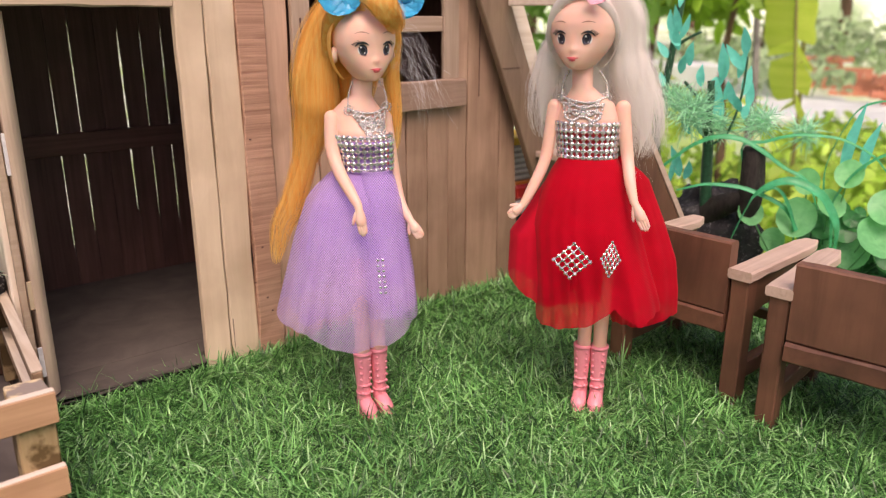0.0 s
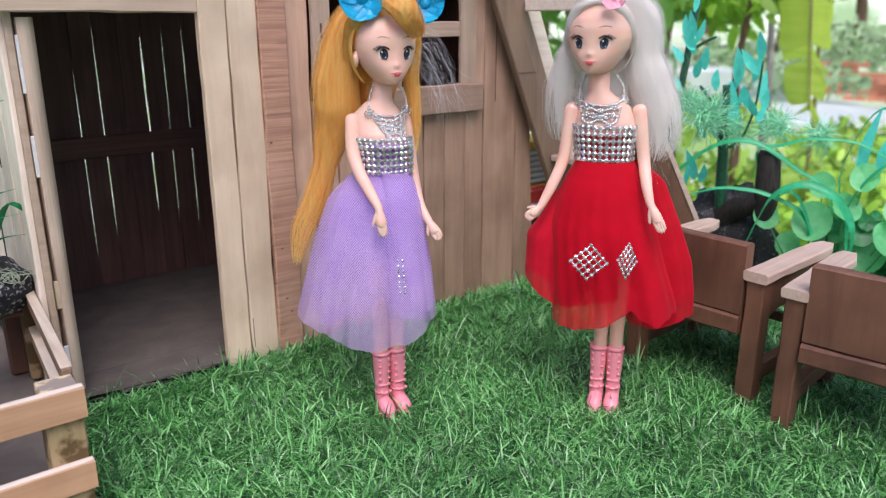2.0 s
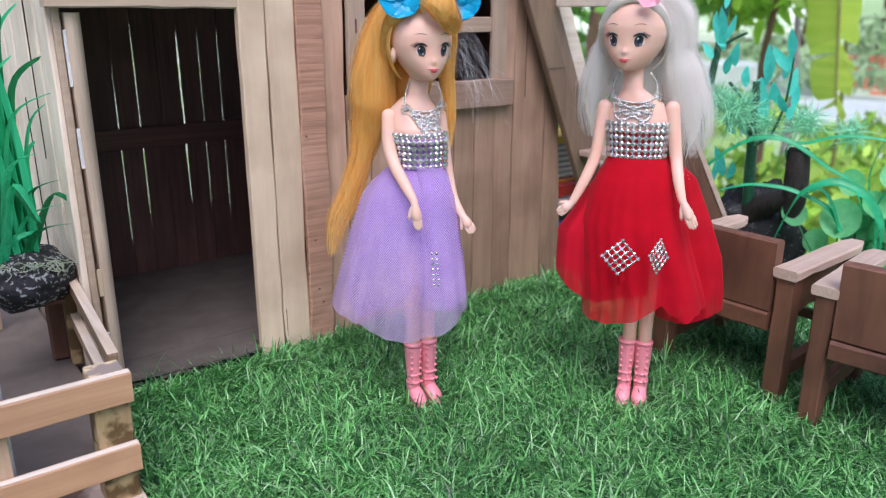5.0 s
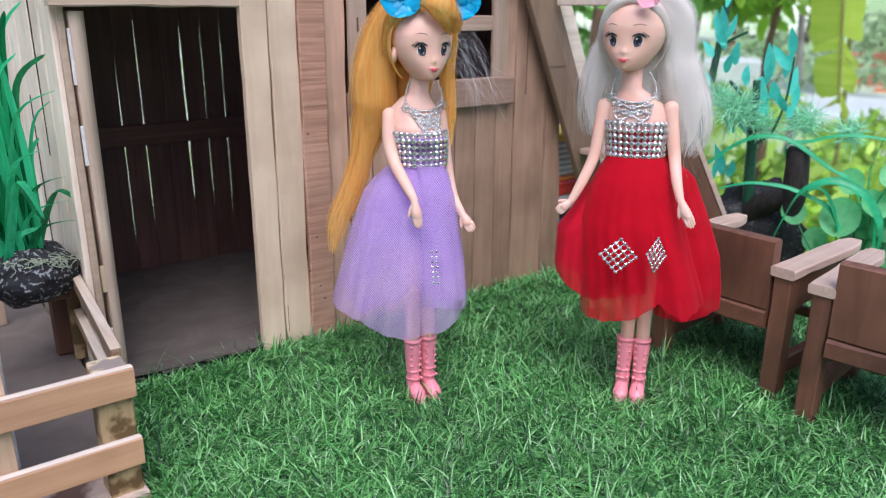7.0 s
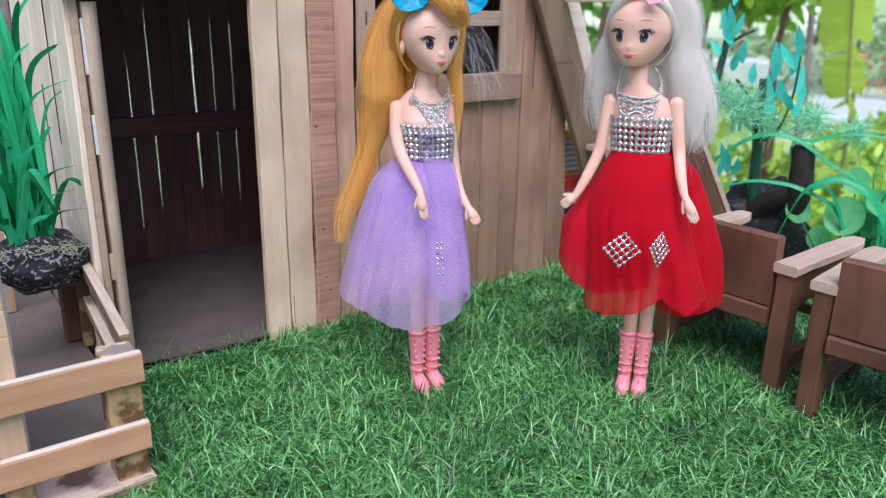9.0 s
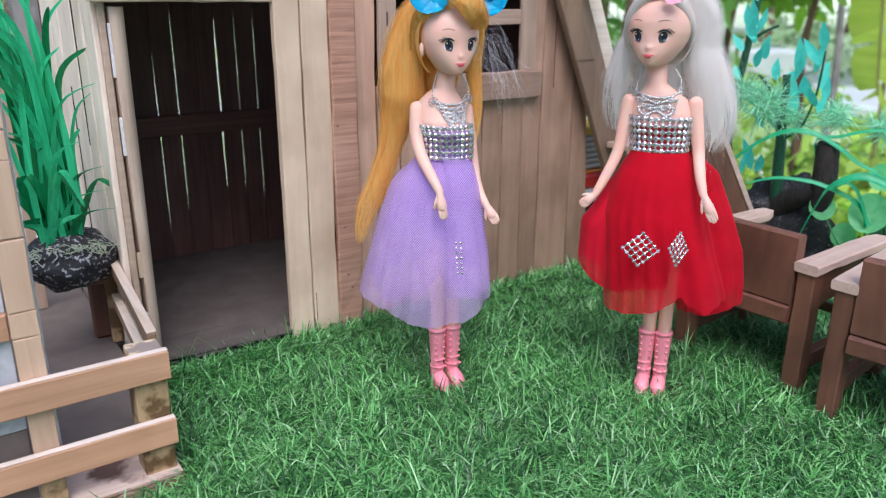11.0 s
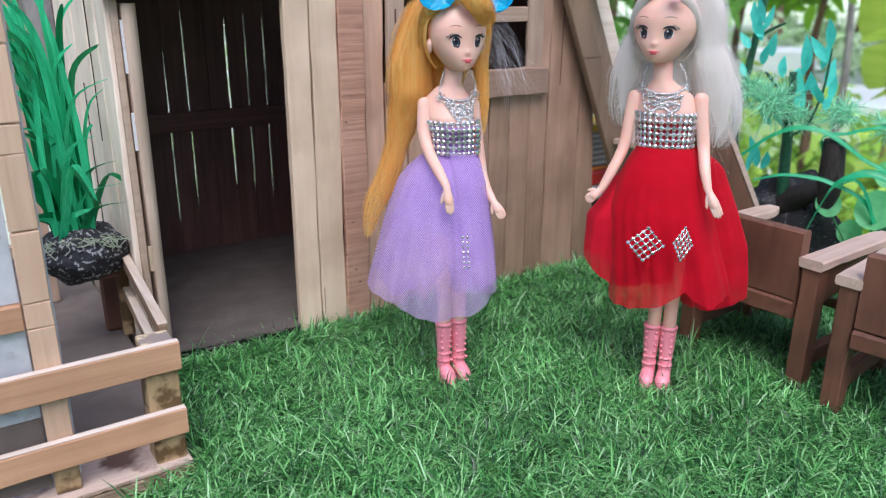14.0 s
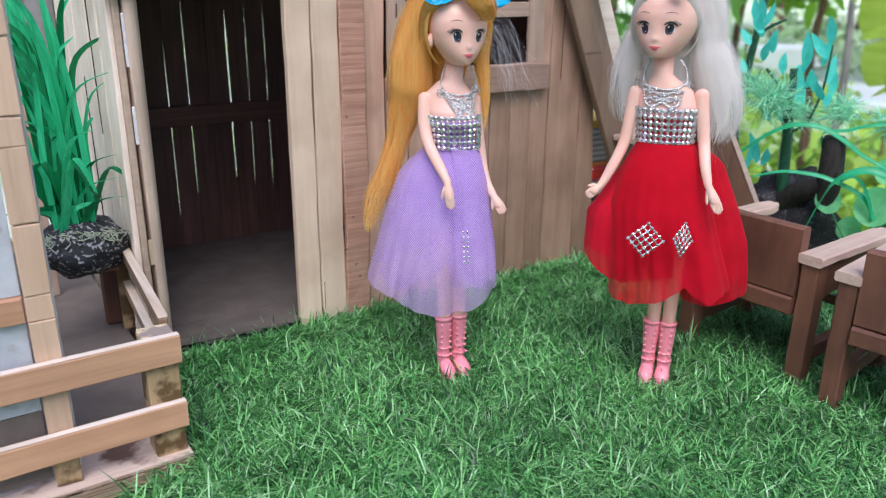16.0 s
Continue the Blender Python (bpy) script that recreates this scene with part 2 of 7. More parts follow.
M["white_hair"] = surface("white_blond_hair", (0.98, 0.965, 0.95), (0.96, 0.93, 0.90), stretch=(1, 1, 0.05), scale=900, rough=0.42, vary=0.03, by_island=True, bump=0.03, distance=0.0002, see=0.55)
M["silver"] = surface("rhinestone", (0.91, 0.90, 0.93), (0.62, 0.60, 0.65), scale=700, rough=0.10, metal=0.86, vary=0.30, by_island=True, bump=0.15, distance=0.0003, coat=0.4)
M["net"] = surface("silver_net", (0.78, 0.76, 0.76), (0.50, 0.48, 0.48), scale=900, rough=0.25, metal=0.75, vary=0, bump=0.2)
M["violet_cloth"] = surface("violet_cloth", (0.36, 0.20, 0.55), (0.27, 0.13, 0.44), scale=400, rough=0.8, vary=0, bump=0.2)
M["red_cloth"] = surface("red_cloth", (0.42, 0.012, 0.02), (0.30, 0.008, 0.014), scale=400, rough=0.8, vary=0, bump=0.2)
M["violet_tulle"] = tulle("violet_tulle", (0.80, 0.60, 0.99), 0.55, (0.70, 0.48, 0.95), 0.22, 0.0015)
M["violet_veil"] = M["violet_tulle"]
M["red_tulle"] = tulle("red_tulle", (0.82, 0.004, 0.028), 0.26, (0.68, 0.003, 0.020), 0.05, 0.0012)
M["red_veil"] = tulle("red_veil", (0.92, 0.012, 0.044), 0.10, (0.80, 0.008, 0.032), 0.04, 0.0012)
M["boot"] = surface("pink_plastic", (0.93, 0.33, 0.39), (0.89, 0.28, 0.34), scale=60, rough=0.33, vary=0, bump=0)
M["blue_bow"] = surface("blue_satin", (0.02, 0.50, 0.80), (0.012, 0.36, 0.66), stretch=(1, 1, 3), scale=120, rough=0.35, vary=0, bump=0.3, see=0.15)
M["pink_bow"] = surface("pink_satin", (0.86, 0.46, 0.56), (0.74, 0.34, 0.44), stretch=(1, 1, 3), scale=120, rough=0.4, vary=0, bump=0.4)
M["rock"] = surface("black_rock", (0.022, 0.024, 0.030), (0.009, 0.009, 0.012), scale=120, rough=0.7, stain=(0.50, 0.53, 0.54), stain_scale=300, stain_amount=0.8, stain_from=0.56, stain_soft=0.3, vary=0, bump=0.8, distance=0.002)
M["dark_rock"] = surface("dark_rock", (0.022, 0.022, 0.026), (0.008, 0.008, 0.010), scale=140, rough=0.6, stain=(0.30, 0.32, 0.32), stain_scale=380, stain_amount=0.6, stain_from=0.62, stain_soft=0.2, vary=0, bump=0.8, distance=0.002)
M["stump"] = surface("black_bark", (0.032, 0.026, 0.022), (0.010, 0.008, 0.007), stretch=(1, 1, 0.3), scale=260, rough=0.8, vary=0, bump=0.9, distance=0.002)
M["moss"] = surface("pale_moss_threads", (0.46, 0.50, 0.40), (0.26, 0.34, 0.22), scale=300, rough=0.8, vary=0.2, by_island=True, bump=0)
M["blade"] = surface("broad_grass_leaf", (0.014, 0.29, 0.098), (0.006, 0.155, 0.052), stretch=(400, 400, 6), scale=1, rough=0.32, vary=0.35, by_island=True, bump=0.15, see=0.3)
M["blade_light"] = surface("light_grass_leaf", (0.075, 0.72, 0.36), (0.035, 0.50, 0.21), stretch=(400, 400, 6), scale=1, rough=0.36, vary=0.25, by_island=True, bump=0.15, see=0.4)
M["teal"] = surface("teal_plastic_leaf", (0.13, 0.80, 0.68), (0.08, 0.64, 0.53), scale=90, rough=0.4, vary=0.25, by_island=True, bump=0.1, see=0.38)
M["arc"] = surface("green_plastic_grass", (0.04, 0.50, 0.23), (0.02, 0.36, 0.14), scale=90, rough=0.35, vary=0.25, by_island=True, bump=0.1, see=0.25)
M["round"] = surface("round_plastic_leaf", (0.27, 0.80, 0.36), (0.16, 0.64, 0.25), scale=70, rough=0.36, stain=(0.10, 0.50, 0.18), stain_scale=40, stain_amount=0.3, vary=0.2, by_island=True, bump=0.2, see=0.5)
M["needle"] = surface("pale_needles", (0.46, 0.88, 0.62), (0.30, 0.74, 0.47), scale=200, rough=0.5, vary=0.3, by_island=True, bump=0, see=0.4)
M["stem"] = surface("dark_green_stem", (0.020, 0.125, 0.060), (0.010, 0.060, 0.030), scale=300, rough=0.5, vary=0.1, bump=0.4)
M["toy_red"] = surface("red_toy_plastic", (0.62, 0.03, 0.02), (0.5, 0.02, 0.015), scale=60, rough=0.3, vary=0, bump=0)
M["toy_blue"] = surface("blue_toy_plastic", (0.02, 0.13, 0.62), (0.015, 0.1, 0.5), scale=60, rough=0.3, vary=0, bump=0)
M["toy_white"] = surface("white_toy_plastic", (0.74, 0.74, 0.76), (0.66, 0.66, 0.68), scale=60, rough=0.35, vary=0, bump=0)
M["toy_grey"] = surface("grey_printed_card", (0.40, 0.39, 0.40), (0.32, 0.31, 0.32), scale=120, rough=0.6, vary=0, bump=0)
M["toy_yellow"] = surface("yellow_printed_card", (0.82, 0.55, 0.05), (0.74, 0.46, 0.04), scale=80, rough=0.5, vary=0, bump=0)
M["toy_orange"] = surface("orange_toy_plastic", (0.78, 0.25, 0.03), (0.7, 0.2, 0.02), scale=60, rough=0.35, vary=0, bump=0)
M["rubber"] = surface("black_rubber", (0.02, 0.02, 0.02), (0.012, 0.012, 0.012), scale=100, rough=0.7, vary=0, bump=0)
M["dry_leaf"] = surface("dry_leaf", (0.42, 0.14, 0.04), (0.25, 0.08, 0.03), scale=300, rough=0.6, vary=0.1, bump=0.3)
# ground, bush and slab colours are raised to stand for full sun
M["soil"] = surface("garden_ground", (0.71, 0.78, 0.67), (0.38, 0.56, 0.20), scale=0.55, rough=0.95, stain=(0.30, 0.50, 0.10), stain_scale=1.1, stain_amount=0.5, vary=0, bump=0.5, lo=0.40, hi=0.56, distance=0.05)
M["bush"] = surface("bush_leaves", (0.60, 0.80, 0.17), (0.38, 0.62, 0.09), scale=3, rough=0.5, vary=0.45, by_island=True, bump=0, see=0.5)
M["canopy"] = surface("canopy_leaves", (0.34, 0.56, 0.07), (0.19, 0.38, 0.035), scale=3, rough=0.5, vary=0.4, by_island=True, bump=0, see=0.5)
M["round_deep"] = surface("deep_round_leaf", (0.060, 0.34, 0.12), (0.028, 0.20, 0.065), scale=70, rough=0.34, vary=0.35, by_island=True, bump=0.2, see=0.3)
M["bush_deep"] = surface("deep_bush_leaves", (0.22, 0.46, 0.09), (0.13, 0.32, 0.05), scale=3, rough=0.5, vary=0.4, by_island=True, bump=0, see=0.45)
# leaves for far plants, with the haze of distance mixed into the colour
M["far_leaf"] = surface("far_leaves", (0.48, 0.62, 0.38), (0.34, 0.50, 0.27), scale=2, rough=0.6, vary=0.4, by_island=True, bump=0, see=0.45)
M["banana"] = surface("banana_leaf", (0.72, 0.86, 0.17), (0.56, 0.74, 0.10), stretch=(1, 1, 12), scale=3, rough=0.4, vary=0.15, bump=0.2, by_island=True, see=0.65)
M["midrib"] = surface("banana_midrib", (0.30, 0.30, 0.09), (0.18, 0.15, 0.05), scale=10, rough=0.6, vary=0, bump=0.2)
M["trunk"] = surface("brown_bark", (0.22, 0.13, 0.085), (0.1, 0.06, 0.04), stretch=(1, 1, 0.25), scale=30, rough=0.9, vary=0.1, bump=0.8, distance=0.02)
M["grey_trunk"] = surface("grey_bark", (0.36, 0.34, 0.32), (0.16, 0.15, 0.14), stretch=(1, 1, 0.4), scale=26, rough=0.9, stain=(0.10, 0.09, 0.08), stain_scale=10, vary=0, bump=0.9, distance=0.01)
M["brick"] = surface("red_brick", (0.60, 0.24, 0.15), (0.45, 0.17, 0.10), scale=14, rough=0.85, vary=0.3, bump=0.4, distance=0.005)
M["slab"] = surface("pale_slab", (0.64, 0.71, 0.69), (0.52, 0.58, 0.55), scale=4, rough=0.8, vary=0.1, bump=0.2)


M["skin"].node_tree.nodes["Principled BSDF"].inputs["Subsurface Weight"].default_value = 0.25
M["skin"].node_tree.nodes["Principled BSDF"].inputs["Subsurface Scale"].default_value = 0.004


# turf: greens that change from blade to blade
def turf_material():
    m = bpy.data.materials.new("turf_blades")
    m.use_nodes = True
    nt = m.node_tree
    bsdf = nt.nodes["Principled BSDF"]
    geo = nt.nodes.new("ShaderNodeNewGeometry")
    r = nt.nodes.new("ShaderNodeValToRGB")
    tones = [(0.0, (0.012, 0.055, 0.018)), (0.28, (0.040, 0.172, 0.042)), (0.55, (0.132, 0.425, 0.112)), (0.88, (0.275, 0.63, 0.215)), (1.0, (0.42, 0.70, 0.39))]
    while len(r.color_ramp.elements) < len(tones):
        r.color_ramp.elements.new(0.5)
    for e, (p, c) in zip(r.color_ramp.elements, tones):
        e.position, e.color = p, (*c, 1)
    nt.links.new(geo.outputs["Random Per Island"], r.inputs[0])
    tc = nt.nodes.new("ShaderNodeTexCoord")
    ns = nt.nodes.new("ShaderNodeTexNoise")
    ns.inputs["Scale"].default_value, ns.inputs["Detail"].default_value = 11, 3
    nt.links.new(tc.outputs["Object"], ns.inputs["Vector"])
    hs = nt.nodes.new("ShaderNodeHueSaturation")
    mr = nt.nodes.new("ShaderNodeMapRange")
    mr.inputs["From Min"].default_value, mr.inputs["From Max"].default_value = 0.3, 0.7
    mr.inputs["To Min"].default_value, mr.inputs["To Max"].default_value = 0.85, 1.2
    nt.links.new(ns.outputs["Fac"], mr.inputs["Value"])
    nt.links.new(mr.outputs[0], hs.inputs["Value"])
    nt.links.new(r.outputs["Color"], hs.inputs["Color"])
    nt.links.new(hs.outputs["Color"], bsdf.inputs["Base Color"])
    bsdf.inputs["Roughness"].default_value = 0.30
    tr = nt.nodes.new("ShaderNodeBsdfTranslucent")
    nt.links.new(hs.outputs["Color"], tr.inputs["Color"])
    ms = nt.nodes.new("ShaderNodeMixShader")
    ms.inputs[0].default_value = 0.16
    nt.links.new(bsdf.outputs[0], ms.inputs[1])
    nt.links.new(tr.outputs[0], ms.inputs[2])
    nt.links.new(ms.outputs[0], nt.nodes["Material Output"].inputs["Surface"])
    return m


M["turf"] = turf_material()


# ---- builders ----
SPOT = {}          # where each thing and part stands


def thing(name, place, label, category, group="", turn=0.0):
    """An empty at the base of a thing."""
    ob = new(name)
    ob.empty_display_size = 0.02
    m = pose(*place, 0, 0, turn)
    ob.matrix_basis = m
    SPOT[ob.name] = m
    return tagged(ob, label, category, group)


def settle(ob, parent):
    if parent is not None:
        ob.parent = parent
        SPOT[ob.name] = SPOT[parent.name]
    else:
        SPOT[ob.name] = Matrix.Identity(4)
    return ob


def part(name, bm, material, parent, label="", local=False):
    """Links a bmesh, in world places unless local, as one mesh under a thing or a part."""
    if parent is not None and not local:
        bm.transform(SPOT[parent.name].inverted())
    me = bpy.data.meshes.new(name)
    bm.to_mesh(me)
    bm.free()
    me.materials.append(material)
    ob = settle(new(name, me), parent)
    if label:
        ob["label"] = label
    return ob


def box(x0, x1, y0, y1, z0, z1, bevel=0.0007, rough=0.0, lean=0.0):
    """A board with broken edges; rough: how far its corners stray; lean: how far its top strays along x."""
    bm = bmesh.new()
    bmesh.ops.create_cube(bm, size=1.0)
    for v in bm.verts:
        top = v.co.z > 0
        v.co = Vector((x0 if v.co.x < 0 else x1, y0 if v.co.y < 0 else y1, z0 if v.co.z < 0 else z1))
        if rough:
            v.co += Vector([random.uniform(-rough, rough) for _ in range(3)])
        if top:
            v.co.x += lean
    if bevel:
        bmesh.ops.bevel(bm, geom=bm.edges[:], offset=bevel, segments=1, affect="EDGES")
    return bm


def board(x0, x1, y0, y1, z0, z1, bevel=0.0009, wear=0.00035, lean=0.0):
    """A sawn board whose edges wander a little along its length."""
    lo, hi = (x0, y0, z0), (x1, y1, z1)
    size = [hi[i] - lo[i] for i in range(3)]
    axis = size.index(max(size))
    u, v = [i for i in range(3) if i != axis]
    n = max(4, min(16, int(size[axis] / 0.012)))
    bm = bmesh.new()
    rows = []
    seed = random.uniform(0, 100)
    for i in range(n + 1):
        row = []
        for k, (su, sv) in enumerate(((-1, -1), (1, -1), (1, 1), (-1, 1))):
            a = wear * noise.noise((seed + i * 0.8, k * 7.3, 0.5)) * 1.6
            b = wear * noise.noise((seed + i * 0.8, k * 7.3, 9.5)) * 1.6
            chip = bevel * (1.0 + 1.6 * max(0.0, noise.noise((seed * 2 + i * 0.55, k * 3.1, 3.0))))
            chip = min(chip, size[u] * 0.3, size[v] * 0.3)
            cu = (lo[u] if su < 0 else hi[u]) + a
            cv = (lo[v] if sv < 0 else hi[v]) + b
            first, second = (cu, cv - sv * chip), (cu - su * chip, cv)
            if su * sv < 0:
                first, second = second, first
            for pu, pv in (first, second):
                co = [0.0, 0.0, 0.0]
                co[axis] = lo[axis] + size[axis] * i / n
                co[u], co[v] = pu, pv
                co[0] += lean * (i / n if axis == 2 else 0.0)
                row.append(bm.verts.new(co))
        rows.append(row)
    w = len(rows[0])
    for i in range(n):
        for j in range(w):
            bm.faces.new((rows[i][j], rows[i][(j + 1) % w], rows[i + 1][(j + 1) % w], rows[i + 1][j]))
    bm.faces.new(rows[0][::-1])
    bm.faces.new(rows[-1])
    bmesh.ops.recalc_face_normals(bm, faces=bm.faces[:])
    return bm


class Soup:
    """Gathers rings, ribbons and beads into one mesh, with a material number for each face."""

    def __init__(self):
        self.v, self.f, self.m = [], [], []

    def faces(self, fs, n):
        self.f += fs
        self.m += [n] * len(fs)

    def rings(self, rows, n, closed=True, cap=True):
        start, w = len(self.v), len(rows[0])
        for row in rows:
            self.v += [tuple(p) for p in row]
        fs = []
        for i in range(len(rows) - 1):
            for j in range(w if closed else w - 1):
                a, b = start + i * w + j, start + i * w + (j + 1) % w
                fs.append((a, b, b + w, a + w))
        if cap and closed:
            fs.append(tuple(range(start + w - 1, start - 1, -1)))
            fs.append(tuple(range(start + (len(rows) - 1) * w, start + len(rows) * w)))
        self.faces(fs, n)

    def tube(self, points, radii, n, sides=10, flat=1.0, cap=True):
        """A limb along points; flat: depth over width."""
        pts = [Vector(p) for p in points]
        rows = []
        for i, p in enumerate(pts):
            d = (pts[min(i + 1, len(pts) - 1)] - pts[max(i - 1, 0)]).normalized()
            side = d.cross(Vector((0, 1, 0)))
            side = side.normalized() if side.length > 0.05 else Vector((1, 0, 0))
            deep = d.cross(side).normalized()
            r = radii[i]
            rows.append([p + side * (r * math.cos(a)) + deep * (r * flat * math.sin(a)) for a in [2 * math.pi * k / sides for k in range(sides)]])
        self.rings(rows, n, cap=cap)

    def loft(self, sections, n, sides=20):
        """Upright body from (x, y, z, half width, half depth)."""
        rows = [[(x + rx * math.cos(a), y + ry * math.sin(a), z) for a in [2 * math.pi * k / sides for k in range(sides)]] for x, y, z, rx, ry in sections]
        self.rings(rows, n)

    def ball(self, c, r, n, nu=8, nv=6, turn=None):
        rows = []
        for i in range(nv + 1):
            th = math.pi * (0.02 + 0.96 * i / nv)
            row = []
            for j in range(nu):
                ph = 2 * math.pi * j / nu
                p = Vector((r[0] * math.sin(th) * math.cos(ph), r[1] * math.sin(th) * math.sin(ph), -r[2] * math.cos(th)))
                if turn is not None:
                    p = turn @ p
                row.append(Vector(c) + p)
            rows.append(row)
        self.rings(rows, n)

    def stone(self, c, out, r, n):
        """A cut stone in its cup, facing out."""
        c, out = Vector(c), Vector(out).normalized()
        side = out.cross(Vector((0, 0, 1))).normalized()
        up = side.cross(out)
        rows = []
        for h, w in ((-0.7, 0.75), (0.0, 1.0), (0.25, 1.0), (0.62, 0.56)):
            rows.append([c + out * (h * r) + side * (w * r * math.cos(q)) + up * (w * r * math.sin(q)) for q in [math.pi * (k // 2 / 2 + 0.25 + (0.09 if k % 2 else -0.09)) for k in range(8)]])
        self.rings(rows, n)

    def bead(self, c, r, n):
        """A small cut stone: eight faces."""
        s, c = len(self.v), Vector(c)
        self.v += [tuple(c + Vector(d) * r) for d in ((1, 0, 0), (0, 1, 0), (-1, 0, 0), (0, -1, 0), (0, 0, 1), (0, 0, -1))]
        self.faces([(s, s + 1, s + 4), (s + 1, s + 2, s + 4), (s + 2, s + 3, s + 4), (s + 3, s, s + 4),
                    (s + 1, s, s + 5), (s + 2, s + 1, s + 5), (s + 3, s + 2, s + 5), (s, s + 3, s + 5)], n)

    def ribbon(self, points, widths, n, across=(1, 0, 0), fold=0.0):
        """A strip along points, as wide as widths, folded along its middle."""
        s, pts, ac = len(self.v), [Vector(p) for p in points], Vector(across)
        for i, p in enumerate(pts):
            d = pts[min(i + 1, len(pts) - 1)] - pts[max(i - 1, 0)]
            side = (ac - d * (ac.dot(d) / max(d.length_squared, 1e-12)))
            side = side.normalized() if side.length > 1e-6 else Vector((0, 1, 0))
            up = d.normalized().cross(side) * (fold * widths[i])
            if fold:
                self.v += [tuple(p - side * widths[i] / 2), tuple(p + up), tuple(p + side * widths[i] / 2)]
            else:
                self.v += [tuple(p - side * widths[i] / 2), tuple(p + side * widths[i] / 2)]
        k = 3 if fold else 2
        fs = []
        for i in range(len(pts) - 1):
            for j in range(k - 1):
                a = s + i * k + j
                fs.append((a, a + 1, a + 1 + k, a + k))
        self.faces(fs, n)

    def mesh(self, name, mats, smooth=True, flat=()):
        me = bpy.data.meshes.new(name)
        me.from_pydata(self.v, [], self.f)
        for m in mats:
            me.materials.append(m)
        me.polygons.foreach_set("material_index", self.m)
        me.polygons.foreach_set("use_smooth", [smooth and k not in flat for k in self.m])
        me.update()
        return me

    def part(self, name, mats, parent, label="", local=True):
        me = self.mesh(name, mats)
        if parent is not None and not local:
            me.transform(SPOT[parent.name].inverted())
        ob = settle(new(name, me), parent)
        if label:
            ob["label"] = label
        return ob


def curve(points, steps=5):
    """A smooth line through points."""
    pts = [Vector(p) for p in points]
    out = []
    for i in range(len(pts) - 1):
        p0, p1, p2, p3 = pts[max(i - 1, 0)], pts[i], pts[i + 1], pts[min(i + 2, len(pts) - 1)]
        for k in range(steps):
            t = k / steps
            out.append(0.5 * (2 * p1 + (p2 - p0) * t + (2 * p0 - 5 * p1 + 4 * p2 - p3) * t * t + (3 * p1 - p0 - 3 * p2 + p3) * t ** 3))
    out.append(pts[-1])
    return out


def mix(rows, x):
    """Reads a table of (x, y, ...) between its rows."""
    if x <= rows[0][0]:
        return rows[0][1:]
    for a, b in zip(rows, rows[1:]):
        if x <= b[0]:
            t = (x - a[0]) / (b[0] - a[0])
            return tuple(p + (q - p) * t for p, q in zip(a[1:], b[1:]))
    return rows[-1][1:]


# ---- setting: garden ground, platform, turf ----
def sheet(name, x0, x1, y0, y1, z, nx, ny, wobble, material):
    xs, ys = np.linspace(x0, x1, nx + 1), np.linspace(y0, y1, ny + 1)
    verts = [(x, y, z + wobble * noise.noise((x * 0.3, y * 0.3, 0))) for y in ys for x in xs]
    faces = [(j * (nx + 1) + i, j * (nx + 1) + i + 1, (j + 1) * (nx + 1) + i + 1, (j + 1) * (nx + 1) + i) for j in range(ny) for i in range(nx)]
    me = bpy.data.meshes.new(name)
    me.from_pydata(verts, [], faces)
    me.materials.append(material)
    return new(name, me)


GROUND = -0.60
BASE = -0.008       # top of the turf's backing
tagged(sheet("ground", -120, 120, -120, 120, GROUND, 120, 120, 0.12, M["soil"]), "sandy garden ground with green weeds, coloured pale as if sunlit", "ground", kind="structure")
tagged(part("platform", box(-1.6, 0.77, -1.4, 1.0, GROUND - 0.15, BASE - 0.003, 0.01), M["concrete"], None), "grey concrete platform under the display", "platform", kind="structure")
tagged(part("turf_mat", box(-1.2, 0.755, -1.0, 0.9, BASE - 0.003, BASE, 0.0004), M["mat"], None), "dark green backing of artificial turf", "turf", kind="structure")


